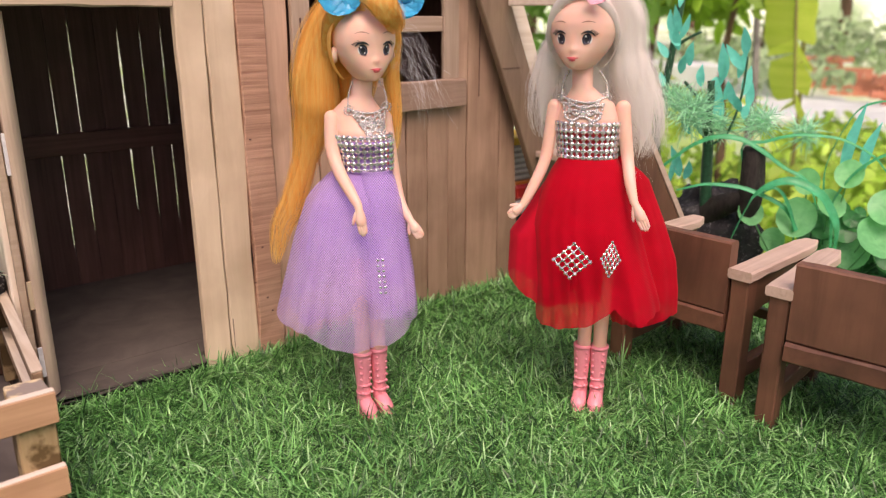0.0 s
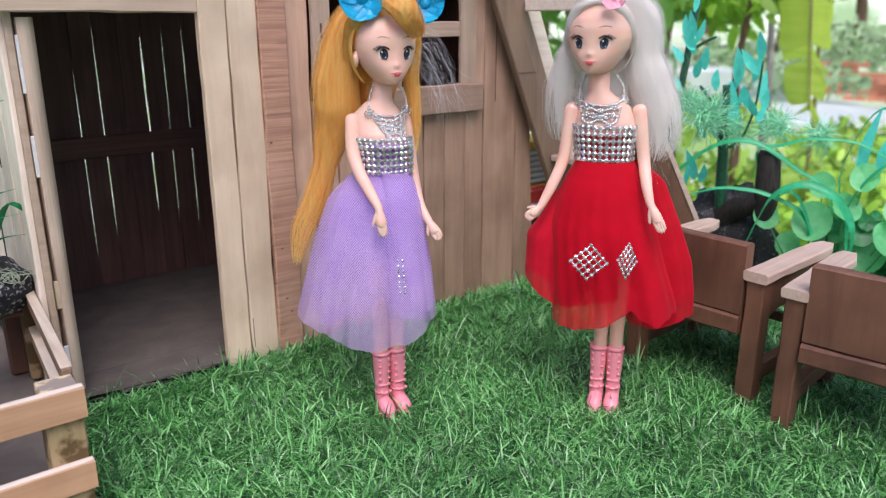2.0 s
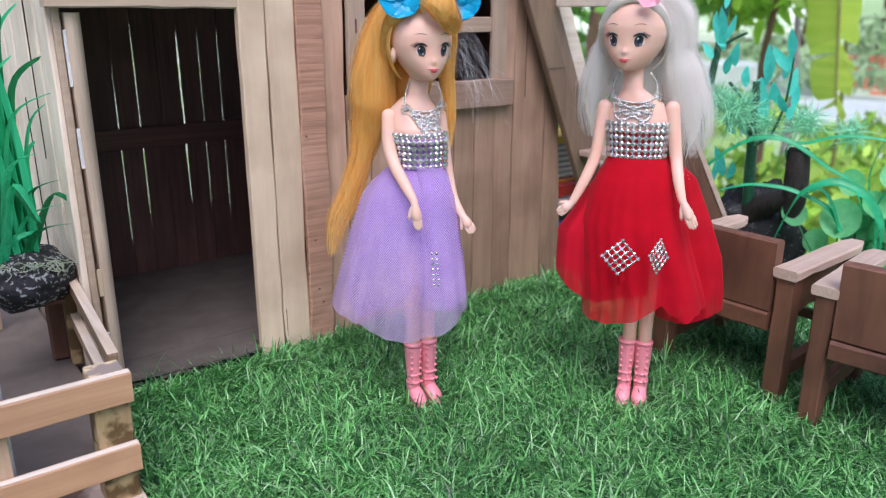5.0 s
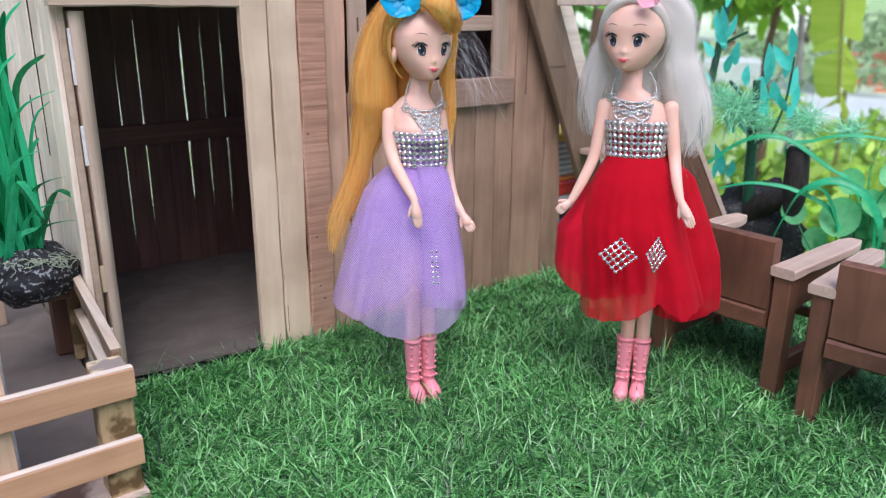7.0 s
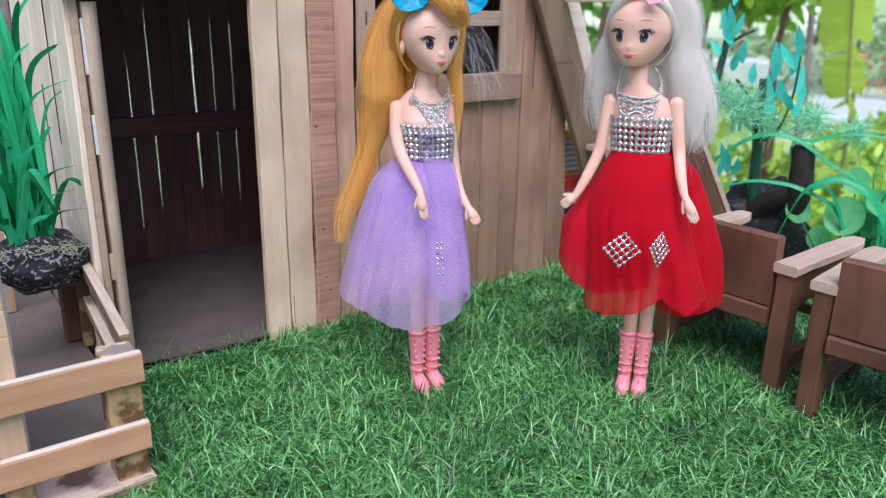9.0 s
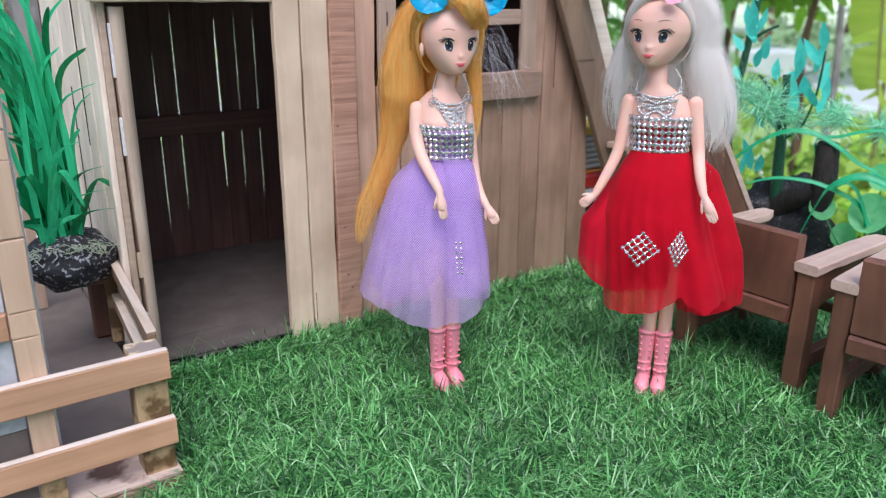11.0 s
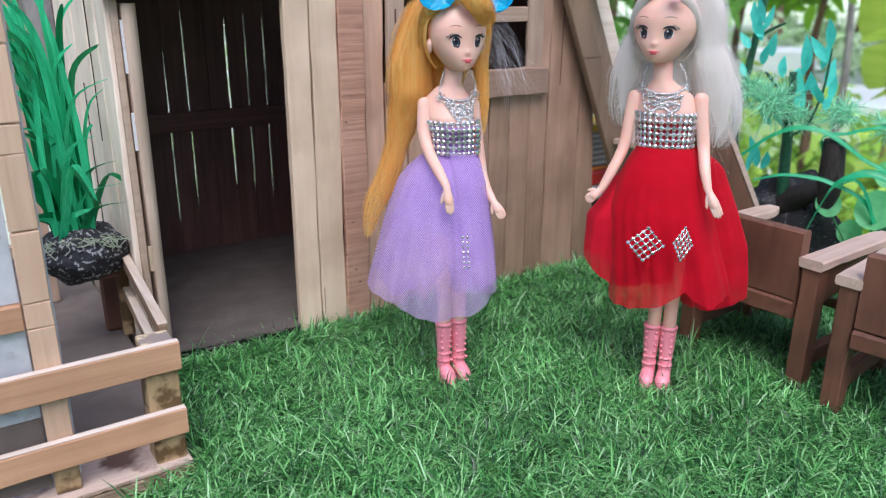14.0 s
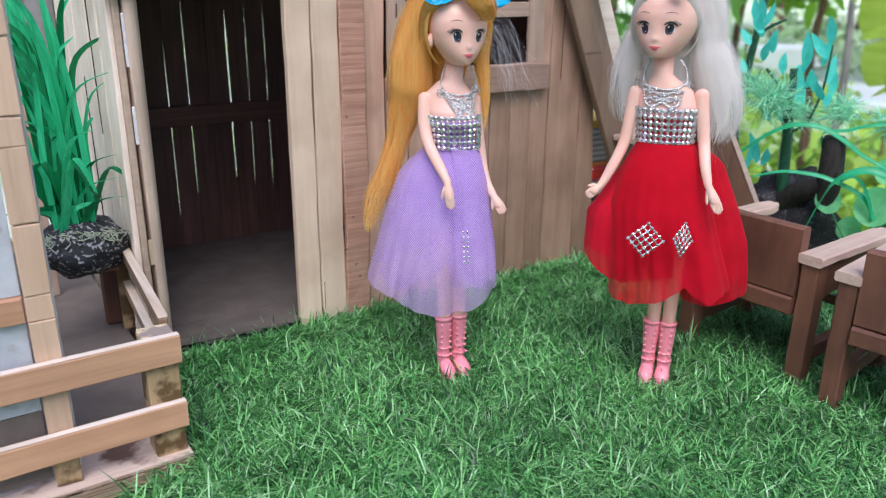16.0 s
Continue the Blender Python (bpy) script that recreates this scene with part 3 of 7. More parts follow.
def grass():
    rng = np.random.default_rng(4)
    roots = []
    # dense where the dolls and chairs stand, thin elsewhere
    for tufts, x0, x1, y0, y1 in ((15500, 0.0, 0.76, 0.02, 0.54), (2200, 0.5, 0.76, 0.54, 0.8), (1500, -0.5, 0.76, -0.4, 0.4), (1500, 0.045, 0.52, 0.513, 0.534), (7000, -1.19, 0.75, -0.99, 0.39)):
        p = np.stack([rng.uniform(x0, x1, tufts), rng.uniform(y0, y1, tufts)], 1)
        roots.append(p)
    p = np.concatenate(roots)
    x, y = p[:, 0], p[:, 1]
    keep = ~((x > 0.042) & (x < 0.525) & (y > 0.529)) & ~((x < 0.042) & (y > 0.392)) & (x < 0.752)
    keep &= (y > 0.30 - 0.79 * x) | (rng.random(len(p)) < 0.45)
    p = p[keep]
    per = 8
    n = len(p) * per
    root = np.repeat(p, per, 0) + rng.normal(0, 0.0026, (n, 2))
    bad = ((root[:, 0] > 0.05) & (root[:, 0] < 0.522) & (root[:, 1] > 0.5335)) | ((root[:, 0] < 0.045) & (root[:, 1] > 0.381))
    root = root[~bad]
    n = len(root)
    turn = np.repeat(rng.uniform(0, 2 * np.pi, len(p)), per)[~bad] + rng.normal(0, 1.1, n)
    lean = np.clip(rng.normal(1.0, 0.32, n), 0.1, 1.55)
    length = rng.uniform(0.0125, 0.0265, n)
    tall = rng.random(n) < 0.012
    length[tall] *= 1.5
    # blades stand taller against the house
    length[root[:, 1] > 0.520] *= 1.25
    lean[tall] *= 0.4
    width = rng.uniform(0.0008, 0.0014, n)
    d = np.stack([np.cos(turn), np.sin(turn)], 1)
    s = np.stack([-d[:, 1], d[:, 0]], 1)
    # a twist so that the flats face many ways
    tw = rng.uniform(-0.9, 0.9, n)[:, None]
    s = s * np.cos(tw) + d * np.sin(tw)
    verts = np.zeros((n, 7, 3))
    for k, (u, w) in enumerate(((0.0, 0.8), (0.4, 1.0), (0.75, 0.75), (1.0, 0.0))):
        out = length * lean * u ** 1.7
        up = length * (u - 0.42 * lean * u ** 2.2)
        mid = np.concatenate([root + d * out[:, None], (BASE + up)[:, None]], 1)
        if k < 3:
            side = np.concatenate([s * (width * w / 2)[:, None], np.zeros((n, 1))], 1)
            verts[:, 2 * k], verts[:, 2 * k + 1] = mid - side, mid + side
        else:
            verts[:, 6] = mid
    base = np.arange(n)[:, None] * 7
    loops = np.concatenate([base + np.array([[0, 1, 3, 2, 2, 3, 5, 4, 4, 5, 6]])], 1).ravel()
    starts = (np.arange(n)[:, None] * 11 + np.array([[0, 4, 8]])).ravel()
    totals = np.tile([4, 4, 3], n)
    me = bpy.data.meshes.new("grass")
    me.vertices.add(n * 7)
    me.vertices.foreach_set("co", verts.ravel())
    me.loops.add(n * 11)
    me.loops.foreach_set("vertex_index", loops)
    me.polygons.add(n * 3)
    me.polygons.foreach_set("loop_start", starts)
    me.polygons.foreach_set("loop_total", totals)
    me.update()
    me.validate()
    me.materials.append(M["turf"])
    return new("grass", me)


tagged(grass(), "thick green artificial turf with curled blades", "grass", kind="stuff")


# ---- the toy house ----
def toy_house():
    h = thing("toy_house", (0.29, 0.54, BASE), "miniature plank house of pale crate wood on the turf", "toy house")
    top = 0.36
    # front: upright planks, with an opening for the window
    wall = part("front_wall", box(0.245, 0.492, 0.5445, 0.5495, 0.06, 0.075), M["plank"], h, "front wall of upright wooden planks")
    edges = [0.2425, 0.2630, 0.2850, 0.3070, 0.3300, 0.3520, 0.3740, 0.3980, 0.4230, 0.4460, 0.4885, 0.5210]
    for a, b in zip(edges, edges[1:]):
        f = 0.5375 + random.uniform(-0.0007, 0.0007)
        g = random.uniform(0.0003, 0.0010)
        lean = random.uniform(-0.0006, 0.0006)
        if 0.262 < a < 0.43:
            # planks further right take the colour with shade put into it
            part("plank", board(a + g, b - g, f, f + 0.006, BASE, 0.208, 0.0006, 0.0004, lean), M["plank_shaded" if a > 0.37 else "plank"], wall)
            part("plank", box(a + g, b - g, f, f + 0.006, 0.325, top, 0.0006, 0.0003), M["plank"], wall)
        else:
            bm = board(a + g, b - g, f, f + 0.006, BASE, top, 0.0006, 0.0004, lean)
            if b > 0.52:
                # the last plank is cut slanting
                for v in bm.verts:
                    if v.co.x > 0.505:
                        v.co.x -= 0.062 * max(0.0, v.co.z)
            part("plank", bm, M["plank_shaded" if a > 0.40 else "plank"], wall)
    part("plank", board(0.4332, 0.4462, 0.5372, 0.5432, 0.2085, top, 0.0006, 0.0004), M["plank"], wall)
    part("crack", box(0.4600, 0.4605, 0.5362, 0.5371, 0.196, 0.282, 0, 0.0003), M["inner"], wall, "dark crack in the plank")
    part("plank", box(0.05, 0.174, 0.5385, 0.5445, 0.3105, top, 0.0006), M["plank"], wall)
    # door opening: two posts, veneer strip, header
    part("door_post", board(0.1740, 0.1940, 0.5335, 0.5405, BASE, top, 0.0008, 0.0005), M["post"], h, "pale smooth door post")
    part("door_post", board(0.1957, 0.2187, 0.5350, 0.5460, BASE, top, 0.0009, 0.0007), M["post"], h, "pale smooth door post")
    part("veneer_strip", board(0.2192, 0.2415, 0.5325, 0.5395, BASE, top, 0.0008, 0.0010), M["veneer"], h, "red-brown veneer strip with rough cross grain")
    part("header", board(0.0490, 0.1737, 0.5340, 0.5470, 0.2755, 0.3100, 0.0010, 0.0005), M["beam"], h, "pale wooden door header")
    # window: casing, mullions, sill
    win = part("window", box(0.2650, 0.4400, 0.5448, 0.5468, 0.318, 0.326, 0.0004), M["frame_x"], h, "window with wooden lattice and no glass")
    part("casing", board(0.2632, 0.2795, 0.5322, 0.5372, 0.2150, 0.335, 0.0007, 0.0004), M["frame"], win)
    part("casing", board(0.4140, 0.4322, 0.5328, 0.5372, 0.2150, 0.335, 0.0007, 0.0004), M["frame"], win)
    part("mullion", board(0.2796, 0.4139, 0.5345, 0.5395, 0.2560, 0.2690, 0.0006, 0.0004), M["frame_x"], win)
    part("mullion", box(0.3440, 0.3530, 0.5396, 0.5436, 0.2140, 0.325, 0.0006, 0.0003), M["frame"], win)
    part("window_sill", board(0.2630, 0.4375, 0.5285, 0.5370, 0.1895, 0.2148, 0.0009, 0.0005), M["sill"], win, "reddish brown sill board")
    part("slot", box(0.2698, 0.2712, 0.5317, 0.5323, 0.2570, 0.2680, 0), M["inner"], win, "small dark slot in the casing")
    for x, z in ((0.2260, 0.094), (0.2180, 0.066), (0.2275, 0.051), (0.2310, 0.039), (0.2225, 0.180)):
        part("nail", box(x - 0.0009, x + 0.0009, 0.5319, 0.5326, z - 0.0006, z + 0.0006, 0.0002), M["inner"], h, "dark nail head")
    for x, z0, z1 in ((0.1972, 0.015, 0.040),):
        part("crack", box(x, x + 0.0004, 0.5343, 0.5351, z0, z1, 0, 0.0002), M["inner"], h, "dark crack in the post")
    # left side: weathered boards
    side = part("side_wall", box(0.0590, 0.0620, 0.70, 0.76, 0.05, 0.07), M["pale"], h, "side wall of weathered pale boards")
    part("edge_strip", box(0.0545, 0.0592, 0.5440, 0.5500, BASE, 0.335, 0.0008), M["beam"], side, "golden corner strip")
    for a, b in ((0.5505, 0.5660), (0.5670, 0.5920), (0.5936, 0.6230), (0.6246, 0.6420), (0.6430, 0.6900), (0.6912, 0.7300), (0.7312, 0.7740)):
        o = random.uniform(-0.0022, 0.0012)
        part("plank", board(0.0520 + o, 0.0580 + o, a, b, BASE, top, 0.0008, 0.0007), M["pale"], side)
    for y, z0, z1 in ((0.6085, 0.17, 0.30), (0.6560, 0.08, 0.21)):
        part("crack", box(0.0494, 0.0501, y - 0.00025, y + 0.00025, z0, z1, 0, 0.0002), M["rubber"], side, "fine dark crack in a board")
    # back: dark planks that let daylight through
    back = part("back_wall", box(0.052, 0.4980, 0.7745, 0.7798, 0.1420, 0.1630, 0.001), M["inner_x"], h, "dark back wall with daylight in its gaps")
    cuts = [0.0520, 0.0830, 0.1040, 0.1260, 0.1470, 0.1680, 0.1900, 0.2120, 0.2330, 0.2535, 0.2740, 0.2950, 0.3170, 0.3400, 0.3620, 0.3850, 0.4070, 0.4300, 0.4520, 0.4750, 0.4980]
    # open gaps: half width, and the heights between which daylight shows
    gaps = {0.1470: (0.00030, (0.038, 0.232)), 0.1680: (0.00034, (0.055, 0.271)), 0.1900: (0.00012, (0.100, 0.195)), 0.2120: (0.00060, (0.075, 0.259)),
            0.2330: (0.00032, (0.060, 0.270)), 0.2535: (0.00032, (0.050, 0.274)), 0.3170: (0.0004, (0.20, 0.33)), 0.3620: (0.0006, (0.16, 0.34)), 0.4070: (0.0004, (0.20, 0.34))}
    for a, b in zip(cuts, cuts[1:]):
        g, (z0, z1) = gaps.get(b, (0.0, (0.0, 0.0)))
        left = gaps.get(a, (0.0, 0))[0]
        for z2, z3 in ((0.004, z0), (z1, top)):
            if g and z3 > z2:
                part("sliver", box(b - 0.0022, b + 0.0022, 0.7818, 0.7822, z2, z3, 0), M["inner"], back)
        if g:
            # split edges: the gap narrows to nothing at its ends and is broken here and there
            steps = 12
            for side_of in (-1, 1):
                bm = bmesh.new()
                line = []
                for k in range(steps + 1):
                    u = k / steps
                    z = z0 + (z1 - z0) * u
                    free = 1.75 * g * min(1.0, 5 * u, 5 * (1 - u)) * (0.60 + 0.75 * noise.noise((b * 900 + side_of * 3, z * 28, 1.0)))
                    edge = b + side_of * max(0.00002, free)
                    line.append((bm.verts.new((edge, 0.7820, z)), bm.verts.new((b + side_of * 0.0022, 0.7820, z)), bm.verts.new((b + side_of * 0.0022, 0.7824, z)), bm.verts.new((edge, 0.7824, z))))
                for p, q in zip(line, line[1:]):
                    for k in range(4):
                        bm.faces.new((p[k], p[(k + 1) % 4], q[(k + 1) % 4], q[k]))
                bm.faces.new(line[0]), bm.faces.new(line[-1][::-1])
                bmesh.ops.recalc_face_normals(bm, faces=bm.faces[:])
                part("split_edge", bm, M["inner"], back)
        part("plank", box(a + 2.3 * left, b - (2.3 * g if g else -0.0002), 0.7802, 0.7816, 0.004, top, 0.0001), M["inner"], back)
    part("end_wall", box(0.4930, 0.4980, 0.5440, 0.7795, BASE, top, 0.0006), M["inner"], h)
    part("floor_board", box(0.0600, 0.4925, 0.5755, 0.7795, BASE, 0.0120, 0), M["house_floor"], h, "grey board floor")
    part("floor_board", box(0.0600, 0.4925, 0.5500, 0.5753, BASE, 0.0118, 0), M["house_floor"], h, "grey board floor")
    # the thin floor sheet reaches out over the turf and curls up at its free end
    bm = bmesh.new()
    n = 24
    rows = []
    for i in range(n + 1):
        x = 0.0475 + (0.1736 - 0.0475) * i / n
        z = 0.0119 + 0.0040 * (1 - i / n) ** 1.6 + 0.0004 * noise.noise((x * 90, 0, 3))
        y = 0.5318 + 0.0010 * noise.noise((x * 160, 5, 0))
        rows.append([bm.verts.new(p) for p in ((x, 0.5499, 0.0119), (x, 0.5410, 0.0119 + (z - 0.0119) * 0.3), (x, y, z), (x, y, z - 0.0013), (x, 0.5410, 0.0104), (x, 0.5499, 0.0104))])
    for a, b in zip(rows, rows[1:]):
        for k in range(6):
            bm.faces.new((a[k], a[(k + 1) % 6], b[(k + 1) % 6], b[k]))
    bm.faces.new(rows[0]), bm.faces.new(rows[-1][::-1])
    bmesh.ops.recalc_face_normals(bm, faces=bm.faces[:])
    part("threshold", bm, M["house_floor"], h, "thin grey floor sheet with a split front edge")
    # added black strip in place of the shade below the floor sheet
    part("floor_joist", box(0.0480, 0.1736, 0.5345, 0.5499, BASE, 0.0098, 0.0005), M["rubber"], h, "black strip that stands for the shade under the floor")
    for _ in range(7):
        # torn fibres of the floor sheet
        x, w = random.uniform(0.056, 0.160), random.uniform(0.004, 0.014)
        part("splinter", box(x, x + w, 0.5318, 0.5330, 0.0094 + random.uniform(0, 0.0012), 0.0104 + random.uniform(0, 0.0010), 0.0001, 0.0004), M["house_floor"], h)
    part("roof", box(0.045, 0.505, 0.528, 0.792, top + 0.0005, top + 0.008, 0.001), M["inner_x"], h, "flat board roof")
    # open door leaf with its hinges
    bm = bmesh.new()
    outline = [(0.0622, 0.6470), (0.0622, 0.5408), (0.0628, 0.5401), (0.0642, 0.5399), (0.0660, 0.5404), (0.0676, 0.5416), (0.0690, 0.5436), (0.0702, 0.5464), (0.0710, 0.5500), (0.0715, 0.5545), (0.0717, 0.6470)]
    rows = []
    for i in range(9):
        q = i / 8
        # the leaf is thicker towards its top
        rows.append([bm.verts.new((0.0669 + (x - 0.0669) * (1 + 0.32 * q) + 0.0003 * noise.noise((q * 4, x * 300, 0)), y + 0.0004 * noise.noise((q * 5, 2, x * 200)), 0.0150 + 0.2575 * q)) for x, y in outline])
    for a, b in zip(rows, rows[1:]):
        for k in range(len(outline)):
            l = (k + 1) % len(outline)
            bm.faces.new((a[k], a[l], b[l], b[k]))
    bm.faces.new(rows[0][::-1]), bm.faces.new(rows[-1])
    bmesh.ops.recalc_face_normals(bm, faces=bm.faces[:])
    leaf = part("door", bm, M["leaf_edge"], h, "wooden door standing open into the house")
    for z0, z1, m in ((0.226, 0.262, "hinge"), (0.172, 0.199, "hinge"), (0.080, 0.100, "hinge_wood"), (0.030, 0.052, "hinge")):
        part("hinge", box(0.0590, 0.0634, 0.5412, 0.5426, z0, z1, 0.0003), M[m], leaf, "flat hinge plate")
    return h


toy_house()


# ---- porch beside the house ----
def porch():
    base = thing("plywood_board", (-0.1, 0.42, BASE), "worn plywood base with water stains and a split edge", "base board")
    part("sheet", box(-0.42, 0.0395, 0.3955, 0.5290, 0.0022, 0.0050, 0.0004, 0.0004), M["ply"], base)
    part("edge_layer", box(-0.42, 0.0405, 0.3950, 0.5290, BASE, 0.0018, 0.0005, 0.0005), M["ply_edge"], base, "layered raw plywood edge")
    for i in range(26):
        # splinters along the split edge
        x = random.uniform(-0.16, 0.035)
        part("splinter", box(x, x + random.uniform(0.004, 0.014), 0.3940, 0.3952, 0.0030, 0.0030 + random.uniform(0.0006, 0.0018), 0.0002), M["ply_edge"], base)
    deck = part("porch_floor", box(-0.42, 0.0460, 0.4300, 0.8600, 0.0054, 0.0100, 0.0006), M["board"], None)
    tagged(deck, "smooth grey porch floor board", "floor", kind="structure")
    part_under = part("porch_joist", box(-0.42, 0.0440, 0.5296, 0.8500, BASE, 0.0050, 0.0006), M["inner_x"], None)
    tagged(part_under, "dark board under the porch floor", "floor", kind="structure")

    fence = thing("porch_fence", (-0.05, 0.40, 0.005), "low porch fence of two pale wooden rails on short posts", "fence")
    part("rail", board(-0.42, 0.0392, 0.3965, 0.4012, 0.0672, 0.0850, 0.0006, 0.0004), M["rail"], fence)
    part("rail", board(-0.42, 0.0392, 0.3965, 0.4012, 0.0235, 0.0408, 0.0006, 0.0004), M["rail"], fence)
    # thin pale strips paint the highlight along the rails' tops
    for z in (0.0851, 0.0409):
        part("rail_edge", box(-0.42, 0.0390, 0.3966, 0.4010, z, z + 0.0007, 0.0002), M["raw"], fence, "upper edge of the rail, coloured pale as if lit")
    post = part("corner_post", board(0.0195, 0.0382, 0.4015, 0.4200, 0.0052, 0.0820, 0.0008, 0.0004), M["stub"], fence, "short corner post, damp at its foot")
    part("cap", box(0.0190, 0.0386, 0.4016, 0.4190, 0.0821, 0.0842, 0.0006, 0.0008), M["chipped"], post, "chipped pale post top")
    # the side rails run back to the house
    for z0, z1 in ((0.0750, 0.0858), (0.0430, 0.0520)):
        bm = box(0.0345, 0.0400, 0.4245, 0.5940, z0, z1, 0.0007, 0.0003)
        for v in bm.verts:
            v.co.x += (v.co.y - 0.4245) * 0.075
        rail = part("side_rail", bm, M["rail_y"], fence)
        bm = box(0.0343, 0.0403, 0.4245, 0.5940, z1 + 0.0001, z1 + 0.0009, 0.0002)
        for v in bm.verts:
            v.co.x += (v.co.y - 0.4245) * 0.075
        part("rail_edge", bm, M["lit_y"], rail, "upper edge of the rail, coloured pale as if lit")
    part("back_post", box(0.0440, 0.0525, 0.5945, 0.6030, 0.0102, 0.0880, 0.0007), M["stub"], fence)

    scr = thing("porch_screen", (-0.10, 0.408, 0.005), "tall porch screen of pale wood blocks round frosted panes", "screen")
    joints = [0.0052, 0.0400, 0.0720, 0.1090, 0.1235, 0.1630, 0.2030, 0.2180, 0.2560, 0.2950, 0.3350]
    up = part("upright", box(-0.0345, -0.0245, 0.4050, 0.4120, 0.0052, 0.334, 0.0004), M["block"], scr)
    for a, b in zip(joints, joints[1:]):
        part("block", box(-0.0362, -0.0228, 0.4018, 0.4048, a + 0.0003, b - 0.0003, 0.0005, 0.0003), M["stub" if a < 0.01 else "block"], up)
    for z0, z1 in ((0.1093, 0.1232), (0.2033, 0.2178), (0.2955, 0.3090)):
        bar = part("crossbar", box(-0.42, -0.0365, 0.4055, 0.4110, z0, z1, 0.0004), M["rail"], scr)
        x = -0.0368
        while x > -0.40:
            w = random.uniform(0.022, 0.040)
            part("block", box(x - w, x - 0.0004, 0.4022, 0.4053, z0, z1, 0.0005, 0.0003), M["rail"], bar)
            x -= w
    for z0, z1 in ((0.0100, 0.0540), (0.0544, 0.1089), (0.1236, 0.2029), (0.2182, 0.2951)):
        low = z0 < 0.02
        part("panel" if low else "pane", box(-0.41, -0.0370, 0.4068, 0.4092, z0, z1, 0.0003), M["board" if low else "zinc"], scr, "grey-brown lower board" if low else "frosted blue-grey pane")
    part("edge_strip", box(-0.0243, -0.0212, 0.4100, 0.4150, 0.0102, 0.334, 0.0003), M["zinc"], scr, "blue-grey edge strip")

    # lattice further back on the porch
    lat = thing("porch_lattice", (-0.08, 0.70, 0.010), "open lattice of thin golden wood at the back of the porch", "lattice")
    part("bar", box(-0.42, 0.0165, 0.6990, 0.7040, 0.2560, 0.2660, 0.0006), M["beam"], lat)
    part("bar", box(-0.42, 0.0165, 0.6990, 0.7040, 0.0600, 0.0700, 0.0006), M["beam"], lat)
    for i in range(11):
        x = 0.008 - i * 0.036
        part("slat", box(x - 0.004, x + 0.004, 0.7042, 0.7080, 0.0102, 0.34, 0.0006, 0.0004), M["frame"], lat)


porch()


# ---- wooden ladder at the house corner ----
def ladder():
    s = thing("toy_ladder", (0.60, 0.46, BASE), "brown miniature wooden ladder leaning at the house corner", "ladder")

    def low(z):
        return 0.4440 + 0.458 * (0.283 - z)

    def leaning(y0, y1, z0, z1, wide, bevel=0.001, off=0.0):
        bm = box(off, off + wide, y0, y1, z0, z1, bevel)
        for v in bm.verts:
            v.co.x += low(v.co.z)
        return bm

    left = part("stringer", leaning(0.5190, 0.5265, 0.100, 0.318, 0.0245, 0.001), M["stair"], s, "broad brown side board")
    part("inner_strip", leaning(0.5215, 0.5262, 0.100, 0.318, 0.0150, 0.0006, 0.0247), M["stair_deep"], left, "darker inset strip")
    # skylight on the rear board is put into its whitish colour
    part("edge_cap", leaning(0.5270, 0.5330, 0.100, 0.318, 0.0215, 0.0005, 0.0400), M["raw"], left, "board edge coloured pale as if lit by the sky")
    for z in (0.222,):
        # joints where the board is pieced together
        bm = box(0.001, 0.0240, 0.5184, 0.5189, z, z + 0.0006, 0)
        for v in bm.verts:
            v.co.x += low(v.co.z)
        part("joint", bm, M["inner"], left)

    def foot(bm):
        # the outer side board spreads towards its foot
        for v in bm.verts:
            v.co.x += 0.5168 + 0.75 * (0.135 - v.co.z)
        return bm

    # shade on this board's face and light on its edge are painted as colours
    right = part("stringer", foot(box(0, 0.0380, 0.3950, 0.4075, BASE, 0.230, 0.001)), M["chair"], s, "side board coloured dark for the shade inside the ladder")
    part("edge_cap", foot(box(0.0382, 0.0460, 0.3940, 0.4079, BASE, 0.230, 0.0004)), M["arm"], right, "top edge coloured pale as if lit")
    # the top rung is whitened to look lit from behind
    for z, x0, x1, thick in ((0.0655, 0.560, 0.592, 0.006), (0.1400, 0.520, 0.560, 0.006), (0.2065, 0.513, 0.527, 0.006), (0.2890, 0.477, 0.492, 0.011)):
        part("rung", box(x0, x1, 0.4082, 0.5180, z - thick, z, 0.0009), M["raw" if z > 0.25 else "arm"], s)
    return s


ladder()


